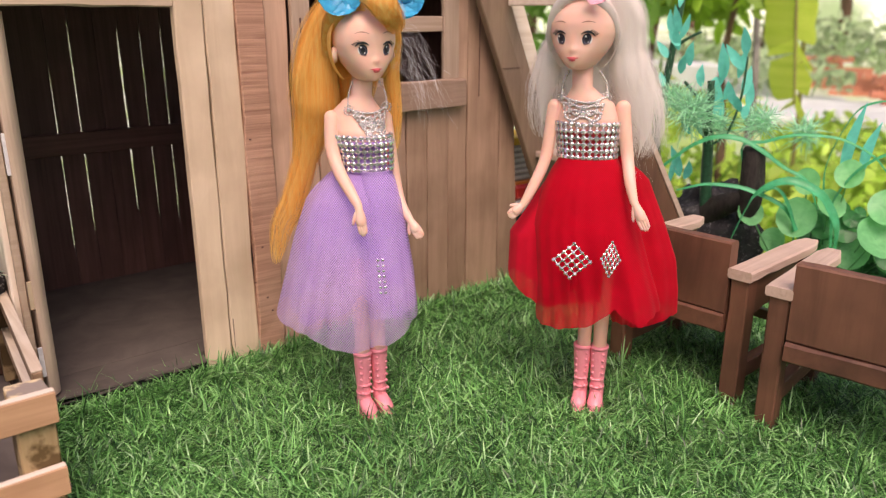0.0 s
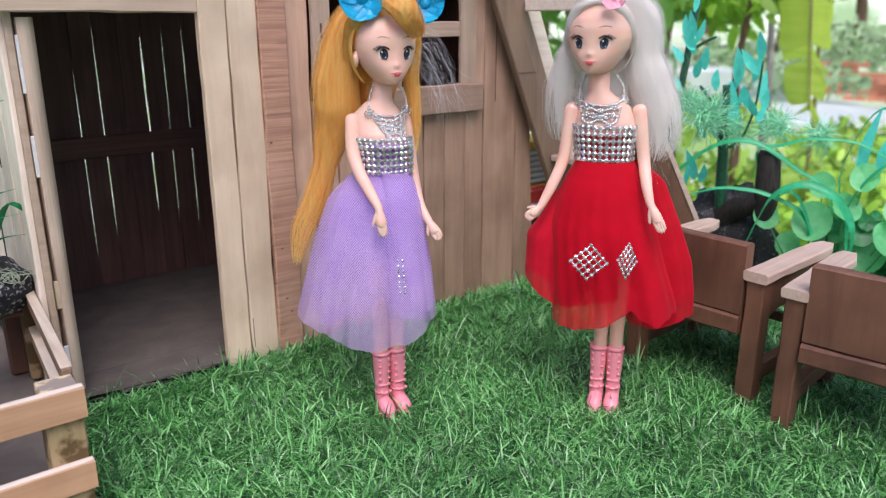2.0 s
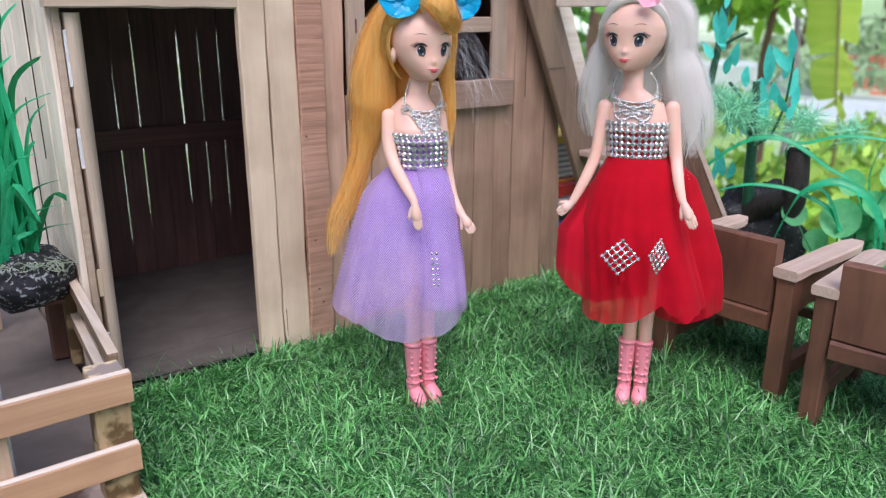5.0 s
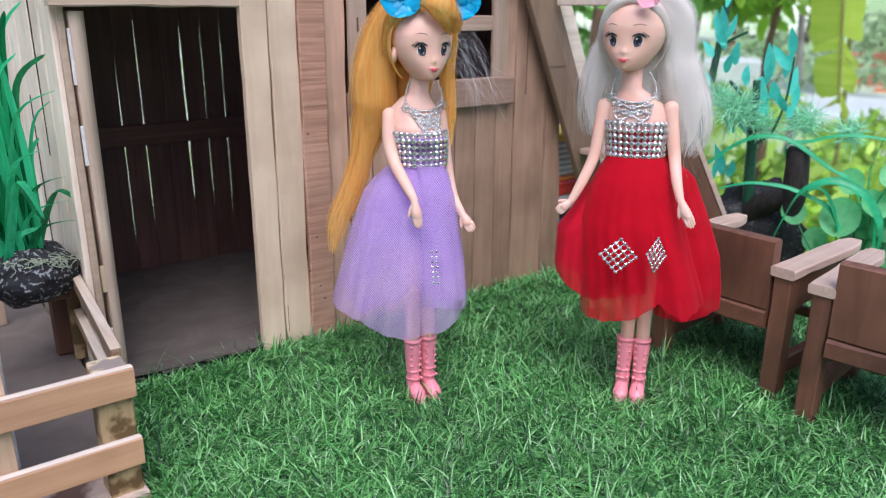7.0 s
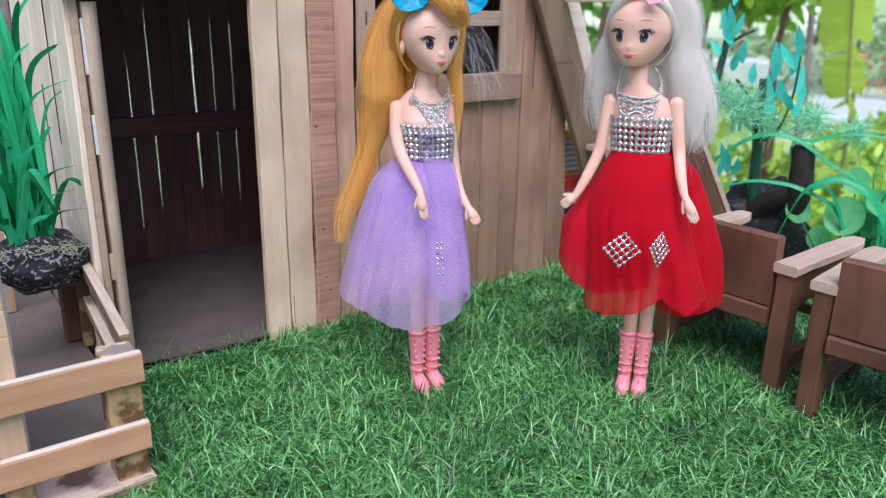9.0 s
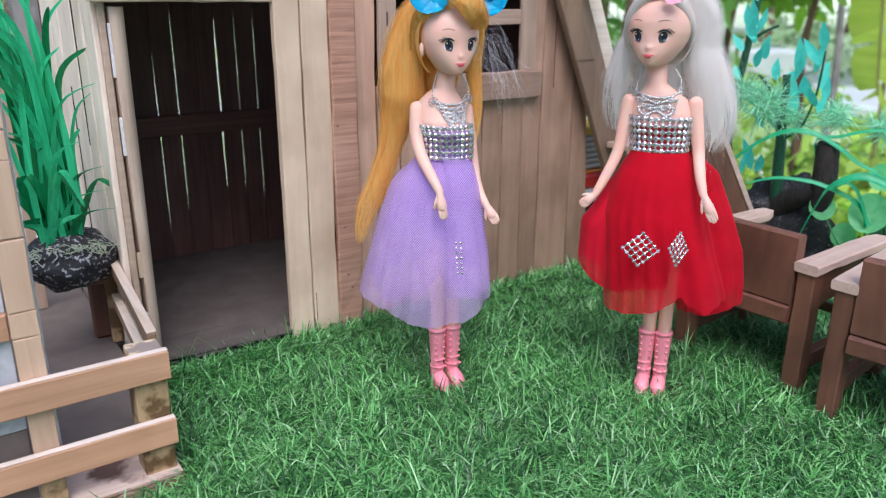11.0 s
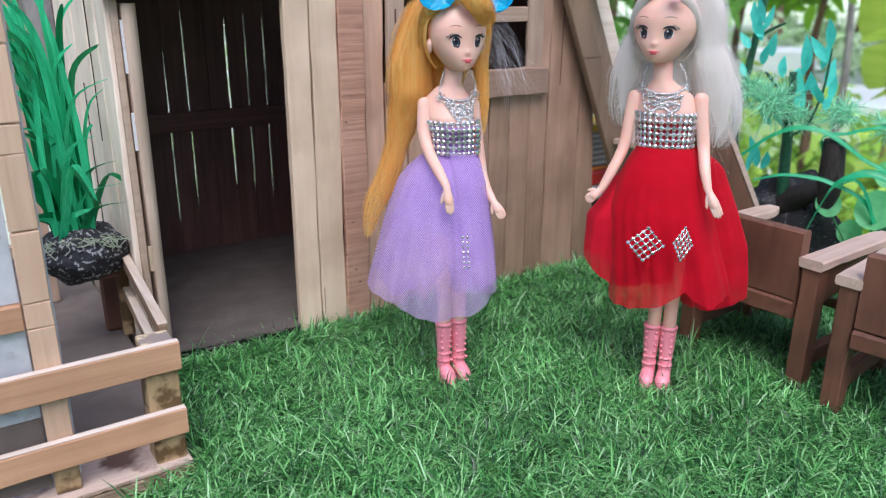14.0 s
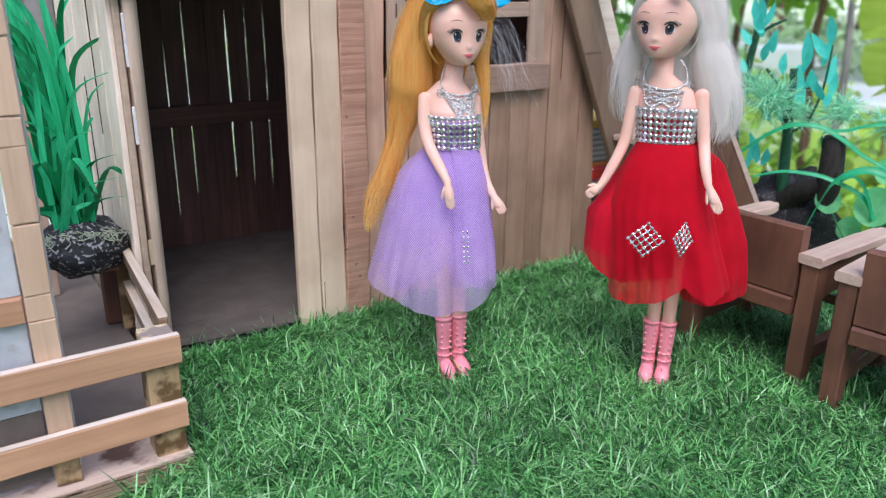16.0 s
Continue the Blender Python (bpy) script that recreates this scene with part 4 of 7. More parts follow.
# ---- two armchairs ----
def armchair(place, turn):
    c = thing("toy_armchair", place, "dark brown wooden miniature armchair with pale armrests on the turf", "chair", "armchairs on the turf", turn)

    def p(name, b, m, label=""):
        return part(name, b, M[m], c, label, local=True)

    p("backrest", board(-0.0545, -0.0440, -0.0405, 0.0405, 0.0742, 0.1275, 0.0012), "chair", "flat dark backrest board")
    p("back_rail", board(-0.0565, -0.0430, -0.0405, 0.0405, 0.0600, 0.0738, 0.0014, 0.0004), "chair_x", "ridged lower back rail")
    p("seat", board(-0.0423, 0.0460, -0.0405, 0.0405, 0.0640, 0.0700, 0.0010), "chair_x")
    for s in (-1, 1):
        y0, y1 = (0.0420, 0.0550) if s > 0 else (-0.0550, -0.0420)
        p("rear_leg", board(-0.0530, -0.0385, y0, y1, 0.0, 0.1018, 0.0009, 0.0003), "chair")
        p("front_leg", board(0.0330, 0.0475, y0, y1, 0.0, 0.1018, 0.0009, 0.0003), "chair")
        ya, yb = (0.0400, 0.0578) if s > 0 else (-0.0578, -0.0400)
        bm = board(-0.0550, 0.0610, ya, yb, 0.1020, 0.1095, 0.0010)
        for v in bm.verts:
            # rounded at the front end
            k = max(0.0, (v.co.x - 0.046) / 0.015)
            v.co.y = (ya + yb) / 2 + (v.co.y - (ya + yb) / 2) * (1 - 0.42 * k * k)
        p("armrest", bm, "arm", "pale worn armrest")
        q0, q1 = (0.0440, 0.0520) if s > 0 else (-0.0520, -0.0440)
        bm = board(-0.0383, 0.0328, q0, q1, 0.0700, 0.1018, 0.0008)
        for v in bm.verts:
            if v.co.z < 0.08:
                v.co.z += 0.014 * (v.co.x + 0.0383) / 0.0711
        p("side_panel", bm, "chair_x")
        p("side_stretcher", board(-0.0383, 0.0328, q0, q1, 0.0210, 0.0345, 0.0008), "chair_x")
    p("front_stretcher", board(0.0360, 0.0440, -0.0410, 0.0410, 0.0420, 0.0500, 0.0008), "chair_x")
    return c


chair_a = armchair((0.4970, 0.3000, BASE), 2.5)
copy_thing(chair_a, pose(0.4930, 0.1735, BASE, 0, 0, 8.0))


# ---- toy truck behind the house corner ----
def toy_truck():
    t = thing("toy_truck", (0.58, 0.575, BASE), "small red and blue plastic toy truck with a striped load box", "toy truck")
    x0, x1, y0, y1 = 0.5235, 0.620, 0.550, 0.598
    part("chassis", box(x0, x1, y0 + 0.004, y1 - 0.004, 0.012, 0.036, 0.002), M["rubber"], t, "black plastic chassis")
    part("bumper", box(x0 - 0.001, x1, y0, y1, 0.0362, 0.056, 0.003), M["toy_blue"], t, "blue plastic skirt")
    part("trim", box(x0, x1, y0, y1, 0.0562, 0.066, 0.001), M["rubber"], t)
    part("band", box(x0, x1, y0 - 0.001, y1 + 0.001, 0.0662, 0.082, 0.002), M["toy_white"], t)
    part("body", box(x0, x1 + 0.004, y0 - 0.003, y1 + 0.003, 0.0822, 0.0985, 0.003), M["toy_red"], t, "red plastic body")
    load = part("load_box", box(x0 + 0.001, x1 - 0.02, y0 + 0.004, y1 - 0.004, 0.1020, 0.1405, 0.001), M["toy_grey"], t, "grey striped load box")
    part("sill", box(x0, x1 - 0.015, y0, y1, 0.0987, 0.1018, 0.0008), M["toy_orange"], t, "orange sill")
    for i in range(6):
        z = 0.1045 + i * 0.0060
        part("stripe", box(x0 + 0.0004, x1 - 0.0194, y0 + 0.0034, y1 - 0.0034, z, z + 0.0030, 0.0003), M["toy_white"], load)
    part("lid", box(x0, x1 - 0.019, y0 + 0.002, y1 - 0.002, 0.1407, 0.1490, 0.001), M["toy_yellow"], load, "yellow lid")
    for x in (x0 + 0.02, x1 - 0.02):
        for y in (y0, y1):
            bm = bmesh.new()
            bmesh.ops.create_cone(bm, cap_ends=True, segments=18, radius1=0.0135, radius2=0.0135, depth=0.008,
                                  matrix=Matrix.Translation((x, y, BASE + 0.0138)) @ Matrix.Rotation(radians(90), 4, "X"))
            part("wheel", bm, M["rubber"], t)


toy_truck()


# ---- plant on the porch ----
def rock_mesh(soup, c, r, n, seed, nu=40, nv=26, rough=0.10):
    rows = []
    for i in range(nv + 1):
        th = math.pi * (0.01 + 0.98 * i / nv)
        row = []
        for j in range(nu):
            ph = 2 * math.pi * j / nu
            d = Vector((math.sin(th) * math.cos(ph), math.sin(th) * math.sin(ph), -math.cos(th)))
            k = 1 + rough * noise.noise(d * 2.2 + Vector((seed, 0, 0))) + rough * 0.4 * noise.noise(d * 7 + Vector((0, seed, 0)))
            row.append((c[0] + r[0] * d.x * k, c[1] + r[1] * d.y * k, c[2] + r[2] * d.z * k))
        rows.append(row)
    soup.rings(rows, n)


def porch_plant():
    turn = -7.5
    st = thing("plant_stand", (0.030, 0.592, 0.010), "dark brown wooden plant stand on the porch floor", "plant stand", turn=turn)
    part("leg", box(0.0005, 0.0145, 0.018, 0.030, 0.0, 0.058, 0.0022), M["chair"], st, local=True)
    part("top", box(-0.0170, 0.0150, -0.014, 0.032, 0.0582, 0.0625, 0.0012), M["chair_x"], st, local=True)
    pl = thing("potted_grass", (0.020, 0.585, 0.0738), "green artificial grass plant in a speckled black rock pot", "plant", turn=turn)
    s = Soup()
    rock_mesh(s, (0, 0, 0.0165), (0.0325, 0.028, 0.0225), 0, 3.1, rough=0.16)
    pot = s.part("pot", [M["rock"]], pl, "black rock pot with white specks")
    s = Soup()
    for i in range(95):
        a, b = random.uniform(-0.028, 0.028), random.uniform(-0.024, -0.006)
        pts = [(a, b, 0.034 - 0.5 * abs(a) * 0.3)]
        for k in range(3):
            pts.append((pts[-1][0] + random.uniform(-0.006, 0.006), pts[-1][1] - random.uniform(0.0, 0.003), pts[-1][2] - random.uniform(-0.001, 0.004)))
        s.tube(curve(pts, 3), [0.00035] * 10, 0, 4)
    s.part("moss_thread", [M["moss"]], pot, "pale moss threads")["kind"] = "stuff"
    rng = random.Random(8)
    tips = [(-0.048, 0.150, 0.0), (-0.020, 0.225, -0.01), (0.022, 0.205, -0.012), (0.043, 0.150, -0.016), (0.033, 0.072, -0.02), (0.004, 0.215, 0.0), (-0.038, 0.185, 0.0), (0.030, 0.140, -0.01), (-0.006, 0.235, 0.012),
            (-0.067, 0.148, -0.01), (-0.046, 0.116, -0.012), (-0.067, 0.205, 0.0), (-0.052, 0.235, 0.0), (-0.034, 0.240, 0.01), (-0.058, 0.178, 0.012), (0.014, 0.172, -0.014)]
    for i in range(54):
        tall = i < len(tips)
        if tall:
            tx, tz, ty = tips[i]
        elif i < 44:
            tx, ty, tz = rng.gauss(-0.014, 0.030), rng.gauss(-0.004, 0.014), rng.uniform(0.105, 0.205)
        else:
            tx, ty, tz = rng.gauss(-0.010, 0.026), rng.gauss(-0.012, 0.014), rng.uniform(0.040, 0.105)
        bx, by = rng.uniform(-0.016, 0.010), rng.uniform(-0.010, 0.010)
        dx, dy, dz = tx - bx, ty - by, tz - 0.026
        # leaves rise steeply and arch over towards their tips
        pts = curve([(bx, by, 0.026), (bx + dx * 0.12 + rng.gauss(0, 0.003), by + dy * 0.15, 0.026 + dz * 0.42), (bx + dx * 0.42, by + dy * 0.5, 0.026 + dz * 0.86), (tx, ty, tz)], 6)
        w = rng.uniform(0.0042, 0.0062) if tall else rng.uniform(0.0055, 0.0092)
        n = len(pts) - 1
        ws = [w * min(1, 0.45 + 2.0 * k / n) * (1 - k / n) ** (0.55 if tall else 0.42) + 0.0003 for k in range(n + 1)]
        s = Soup()
        tw = rng.uniform(-0.7, 0.7)
        s.ribbon(pts, ws, 0, (math.cos(tw), math.sin(tw), 0), 0.16)
        if not tall and i % 5 == 0:
            s = Soup()
            out = rng.choice((-1, 1)) * rng.uniform(0.45, 1.15)
            by += rng.uniform(-0.006, 0.010)
            pts = curve([(bx, by - 0.006, 0.028), (bx + 0.006 * out, by - 0.012, 0.052), (bx + 0.017 * out, by - 0.018, 0.066 + rng.uniform(0, 0.034)), (bx + 0.030 * out, by - 0.022, 0.056 + rng.uniform(0, 0.034))], 6)
            s.ribbon(pts, [0.0095 * min(1, 0.5 + 2.5 * q / (len(pts) - 1)) * (1 - q / (len(pts) - 1)) ** 0.5 + 0.0003 for q in range(len(pts))], 0, (0.8, 0.6, 0.1 * out), 0.16)
        s.part("leaf", [M["blade_light"] if (tall or rng.random() < 0.38) else M["blade"]], pl)


porch_plant()


# ---- artificial plants beside the chairs ----
def leaf_soup(base, tip, width, n=9, bulge=0.0, across=(1, 0, 0), fold=0.10):
    b, t = Vector(base), Vector(tip)
    mid = (b + t) / 2 + Vector((bulge, -abs(bulge) * 0.5, 0))
    pts = curve([b, mid, t], n // 2 + 1)
    k = len(pts) - 1
    ws = [width * max(0.06, math.sin(math.pi * min(1, 0.06 + 0.94 * (i / k) ** 0.9)) ** 1.25) for i in range(k + 1)]
    s = Soup()
    s.ribbon(pts, ws, 0, across, fold)
    return s


def garden_plants():
    turn = -61.9
    rng = random.Random(21)
    spot = (0.672, 0.376, BASE)
    rock = thing("rock_pot", (0.694, 0.420, BASE), "black speckled rock with a charred stump on the turf", "rock", turn=turn)
    s = Soup()
    rock_mesh(s, (0.000, 0, 0.044), (0.050, 0.030, 0.064), 0, 7.7, rough=0.25)
    s.part("rock", [M["dark_rock"]], rock)
    s = Soup()
    rows = []
    for z, cx, r in ((0.078, 0.003, 0.006), (0.086, 0.005, 0.0100), (0.100, 0.007, 0.0115), (0.112, 0.008, 0.0122), (0.13, 0.007, 0.0112), (0.150, 0.006, 0.0105), (0.1545, 0.006, 0.0085), (0.148, 0.006, 0.005)):
        rows.append([(cx + r * (1 + 0.2 * noise.noise((math.cos(a) * 2, math.sin(a) * 2, z * 40))) * math.cos(a), r * (1 + 0.2 * noise.noise((math.cos(a) * 2, math.sin(a) * 2 + 5, z * 40))) * math.sin(a), z) for a in [2 * math.pi * k / 22 for k in range(22)]])
    s.rings(rows, 0)
    s.tube(curve([(0.006, 0, 0.104), (-0.010, 0.008, 0.096), (-0.024, 0.020, 0.086), (-0.036, 0.030, 0.072)], 4), [0.0095 + 0.0004 * i for i in range(13)], 0, 12)
    me = s.mesh("stump", [M["stump"]])
    me.transform(SPOT[rock.name].inverted() @ pose(*spot, 0, 0, turn))
    settle(new("stump", me), rock)["label"] = "charred black stump with rough bark"

    # teal-leaved stems
    pl = thing("leafy_stem_plant", spot, "artificial plant with dark stems and teal willow leaves", "plant", turn=turn)
    for pts, r in ((((-0.030, 0.03, 0.0), (-0.037, 0.02, 0.117), (-0.038, 0.016, 0.147), (-0.041, 0.012, 0.176), (-0.040, 0.012, 0.200), (-0.041, 0.012, 0.216)), 0.0058),
                   (((-0.036, 0.02, 0.0), (-0.075, 0.035, 0.08), (-0.092, 0.033, 0.15), (-0.0865, 0.03, 0.212), (-0.0810, 0.03, 0.260), (-0.0765, 0.03, 0.310), (-0.0730, 0.03, 0.360)), 0.0044),
                   (((-0.041, 0.012, 0.190), (-0.054, 0.014, 0.201), (-0.067, 0.016, 0.214)), 0.0022),
                   (((-0.0825, 0.03, 0.246), (-0.068, 0.03, 0.256), (-0.056, 0.03, 0.262)), 0.0018),
                   (((-0.040, 0.012, 0.150), (-0.028, 0.010, 0.158), (-0.020, 0.01, 0.168), (-0.012, 0.01, 0.20), (-0.010, 0.008, 0.24)), 0.0015)):
        c = curve(pts, 5)
        s = Soup()
        s.tube(c, [r * (1.1 - 0.45 * i / len(c)) for i in range(len(c))], 0, 8)
        s.part("stem", [M["stem"]], pl)
    leaves = ((-0.012, 0.241, -0.016, 0.268), (-0.013, 0.227, -0.031, 0.251), (-0.031, 0.216, -0.034, 0.253), (-0.010, 0.203, -0.006, 0.231),
              (-0.029, 0.174, -0.036, 0.220), (-0.011, 0.187, -0.019, 0.206), (-0.007, 0.180, -0.003, 0.197), (-0.041, 0.206, -0.037, 0.220),
              (-0.063, 0.230, -0.061, 0.254), (-0.085, 0.237, -0.098, 0.253), (-0.075, 0.249, -0.087, 0.261), (-0.071, 0.222, -0.067, 0.242),
              (-0.050, 0.210, -0.051, 0.232), (-0.086, 0.209, -0.092, 0.223), (-0.063, 0.118, -0.073, 0.151), (-0.058, 0.116, -0.054, 0.137))
    for x0, z0, x1, z1 in leaves:
        d = rng.uniform(-0.012, 0.012)
        length = math.hypot(x1 - x0, z1 - z0)
        leaf_soup((x0, 0.01, z0), (x1, 0.01 + d, z1), min(0.0135, 0.0052 + 0.15 * length), bulge=rng.uniform(-0.002, 0.002)).part("leaf", [M["teal"]], pl)
    for x0, z0, x1, z1, w in ((0.0860, 0.128, 0.0975, 0.201, 0.0165), (0.1020, 0.135, 0.1125, 0.184, 0.0150), (-0.072, 0.112, -0.060, 0.150, 0.010)):
        leaf_soup((x0, 0.006, z0), (x1, 0.006, z1), w * 0.62, bulge=-0.003, fold=0.2).part("leaf", [M["teal"]], pl, "broad blue-green leaf")
    for _ in range(16):
        # smaller leaves along the stems
        x0, z0 = rng.choice(((-0.040, 0.205), (-0.012, 0.205), (-0.030, 0.19), (-0.075, 0.25), (-0.072, 0.28), (-0.05, 0.16)))
        x0, z0, a = x0 + rng.uniform(-0.008, 0.008), z0 + rng.uniform(-0.015, 0.015), rng.gauss(0, 0.45)
        k = rng.uniform(0.018, 0.032)
        leaf_soup((x0, 0.014, z0), (x0 + k * math.sin(a), 0.012 + rng.uniform(-0.008, 0.008), z0 + k * math.cos(a)), rng.uniform(0.0055, 0.0085), bulge=rng.uniform(-0.002, 0.002)).part("leaf", [M["teal"]], pl)
    # feathery needles round the stems
    s = Soup()
    for cx, cy, cz, r, n in ((-0.055, 0.0, 0.185, 0.026, 300), (-0.078, 0.01, 0.195, 0.022, 220), (0.008, 0.02, 0.176, 0.022, 210), (0.050, 0.03, 0.166, 0.019, 190), (-0.03, 0.01, 0.172, 0.018, 160)):
        for _ in range(n):
            d = Vector((rng.gauss(0, 1), rng.gauss(0, 1), rng.gauss(0.35, 0.8))).normalized()
            a = Vector((cx, cy, cz)) + Vector((rng.uniform(-1, 1), rng.uniform(-1, 1), rng.uniform(-1, 1))) * r * 0.4
            s.ribbon([a, a + d * r * 0.5, a + d * r * rng.uniform(0.8, 1.2) + Vector((0, 0, -0.002))], [0.0009, 0.0009, 0.0003], 0, (rng.uniform(-1, 1), 0.3, rng.uniform(-1, 1)))
    s.part("needle", [M["needle"]], pl, "feathery pale green needles")["kind"] = "stuff"

    # long arching blades
    gr = thing("arching_grass", spot, "artificial grass with long arching green blades", "plant", turn=turn)
    arcs = (((0.03, 0.02, 0.0), (-0.078, -0.01, 0.132), (-0.054, -0.01, 0.153), (-0.031, -0.01, 0.164), (-0.007, -0.01, 0.163), (0.013, -0.01, 0.153), (0.033, -0.01, 0.139), (0.056, -0.01, 0.126), (0.068, -0.01, 0.10)),
            ((0.06, 0.02, 0.0), (0.02, 0.0, 0.09), (-0.006, 0.0, 0.151), (0.016, 0.0, 0.161), (0.038, 0.0, 0.168), (0.060, 0.0, 0.169), (0.083, 0.0, 0.166), (0.110, 0.0, 0.152), (0.128, 0.0, 0.13)),
            ((0.07, 0.02, 0.0), (0.052, -0.02, 0.080), (0.038, -0.02, 0.102), (0.006, -0.02, 0.116), (-0.016, -0.02, 0.119), (-0.038, -0.02, 0.118), (-0.062, -0.02, 0.110)),
            ((0.085, 0.0, 0.0), (0.086, -0.03, 0.080), (0.075, -0.03, 0.110), (0.062, -0.03, 0.123), (0.043, -0.03, 0.130), (0.026, -0.03, 0.126), (0.011, -0.03, 0.114), (0.002, -0.03, 0.094), (-0.008, -0.03, 0.062)),
            ((0.090, 0.0, 0.0), (0.083, -0.01, 0.077), (0.080, -0.01, 0.103), (0.085, -0.01, 0.120), (0.095, -0.01, 0.138), (0.110, -0.01, 0.152), (0.13, -0.01, 0.163)),
            ((0.08, 0.01, 0.0), (0.074, 0.01, 0.10), (0.072, 0.01, 0.14), (0.088, 0.01, 0.188), (0.105, 0.01, 0.201), (0.128, 0.01, 0.203)),
            ((0.05, 0.0, 0.0), (0.050, -0.02, 0.075), (0.040, -0.02, 0.108), (0.028, -0.02, 0.120), (0.016, -0.02, 0.112)))
    for k, pts in enumerate(arcs):
        c = curve(pts[1:] if k in (0, 1, 2) else pts, 5)
        w = (0.0058, 0.0040, 0.0048, 0.0095, 0.0062, 0.0038, 0.0045)[k]
        s = Soup()
        s.ribbon(c, [w * (1 - 0.75 * (i / len(c)) ** 3) for i in range(len(c))], 0, (0.3, 0.6, 0.7), 0.25)
        s.part("blade", [M["arc"]], gr)

    # round leaves
    rd = thing("round_leaf_plant", (0.6768, 0.3547, BASE), "artificial plant with round pale green leaves on thin stalks", "plant", turn=turn)
    spots = [(0.030, -0.005, 0.090, 0.0185), (-0.012, 0.0, 0.090, 0.0125), (0.058, 0.0, 0.105, 0.014), (0.099, -0.01, 0.078, 0.0195), (0.070, 0.0, 0.135, 0.013),
             (0.036, 0.02, 0.122, 0.012), (0.106, 0.0, 0.106, 0.017), (0.082, 0.01, 0.060, 0.018), (0.050, 0.01, 0.048, 0.015), (0.012, 0.015, 0.060, 0.012), (0.120, 0.01, 0.060, 0.018), (0.128, 0.01, 0.125, 0.015)]
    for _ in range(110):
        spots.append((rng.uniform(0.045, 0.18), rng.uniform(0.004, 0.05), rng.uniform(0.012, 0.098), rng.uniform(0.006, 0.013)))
    for n, (x, y, zz, r) in enumerate(spots):
        s = Soup()
        tilt, spin = rng.uniform(0.75, 1.35), rng.uniform(-0.5, 0.5)
        m = Matrix.Rotation(spin, 3, "Z") @ Matrix.Rotation(tilt, 3, "X")
        rows = []
        for i in range(5):
            q = r * i / 4
            rows.append([Vector((x, y, zz)) + m @ Vector((q * math.cos(a), q * math.sin(a) * 1.12, 0.18 * q * q / r + 0.0006 * math.sin(5 * a) * i / 4)) for a in [2 * math.pi * k / 18 for k in range(18)]])
        s.rings(rows, 0, cap=False)
        s.tube(curve([(x, y, zz), (x * 0.6 + 0.02, y + 0.01, zz * 0.5), (0.05, 0.01, 0.0)], 3), [0.0008] * 7, 0, 5)
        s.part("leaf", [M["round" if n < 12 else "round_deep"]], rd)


garden_plants()


# a dry leaf scrap on the turf
s = Soup()
s.ribbon(curve([(0, 0, 0.001), (0.004, 0.001, 0.003), (0.008, 0.002, 0.001)], 4), [0.001, 0.002, 0.003, 0.004, 0.0045, 0.004, 0.003, 0.002, 0.0006], 0, (0, 1, 0), 0.2)
scrap = tagged(s.part("leaf_scrap", [M["dry_leaf"]], None), "small curled orange dry leaf on the turf", "leaf")
scrap.location = (0.3790, 0.1180, 0.0025)


# ---- the two dolls, each one mesh ----
SKIN, EYE, IRIS, WHITE, LIP, BROW, HAIR, STONE, NET, CLOTH, TULLE, BOOT, BOW, VEIL = range(14)


FACE_WIDTH = [(-1.0, 0.02), (-0.97, 0.22), (-0.90, 0.36), (-0.78, 0.50), (-0.62, 0.635), (-0.45, 0.765), (-0.25, 0.885), (0.0, 0.985), (0.25, 0.985), (0.5, 0.89), (0.7, 0.735), (0.85, 0.54), (0.95, 0.32), (1.0, 0.02)]
FACE_FRONT = [(-1.0, 0.30), (-0.97, 0.66), (-0.90, 0.83), (-0.78, 0.915), (-0.62, 0.955), (-0.45, 0.965), (-0.25, 0.955), (0.0, 0.975), (0.25, 1.0), (0.5, 0.93), (0.7, 0.78), (0.85, 0.58), (0.95, 0.35), (1.0, 0.02)]
FACE_BACK = [(-1.0, 0.02), (-0.90, 0.12), (-0.75, 0.30), (-0.55, 0.58), (-0.3, 0.88), (0.0, 1.0), (0.25, 0.985), (0.5, 0.89), (0.7, 0.735), (0.85, 0.54), (0.95, 0.32), (1.0, 0.02)]


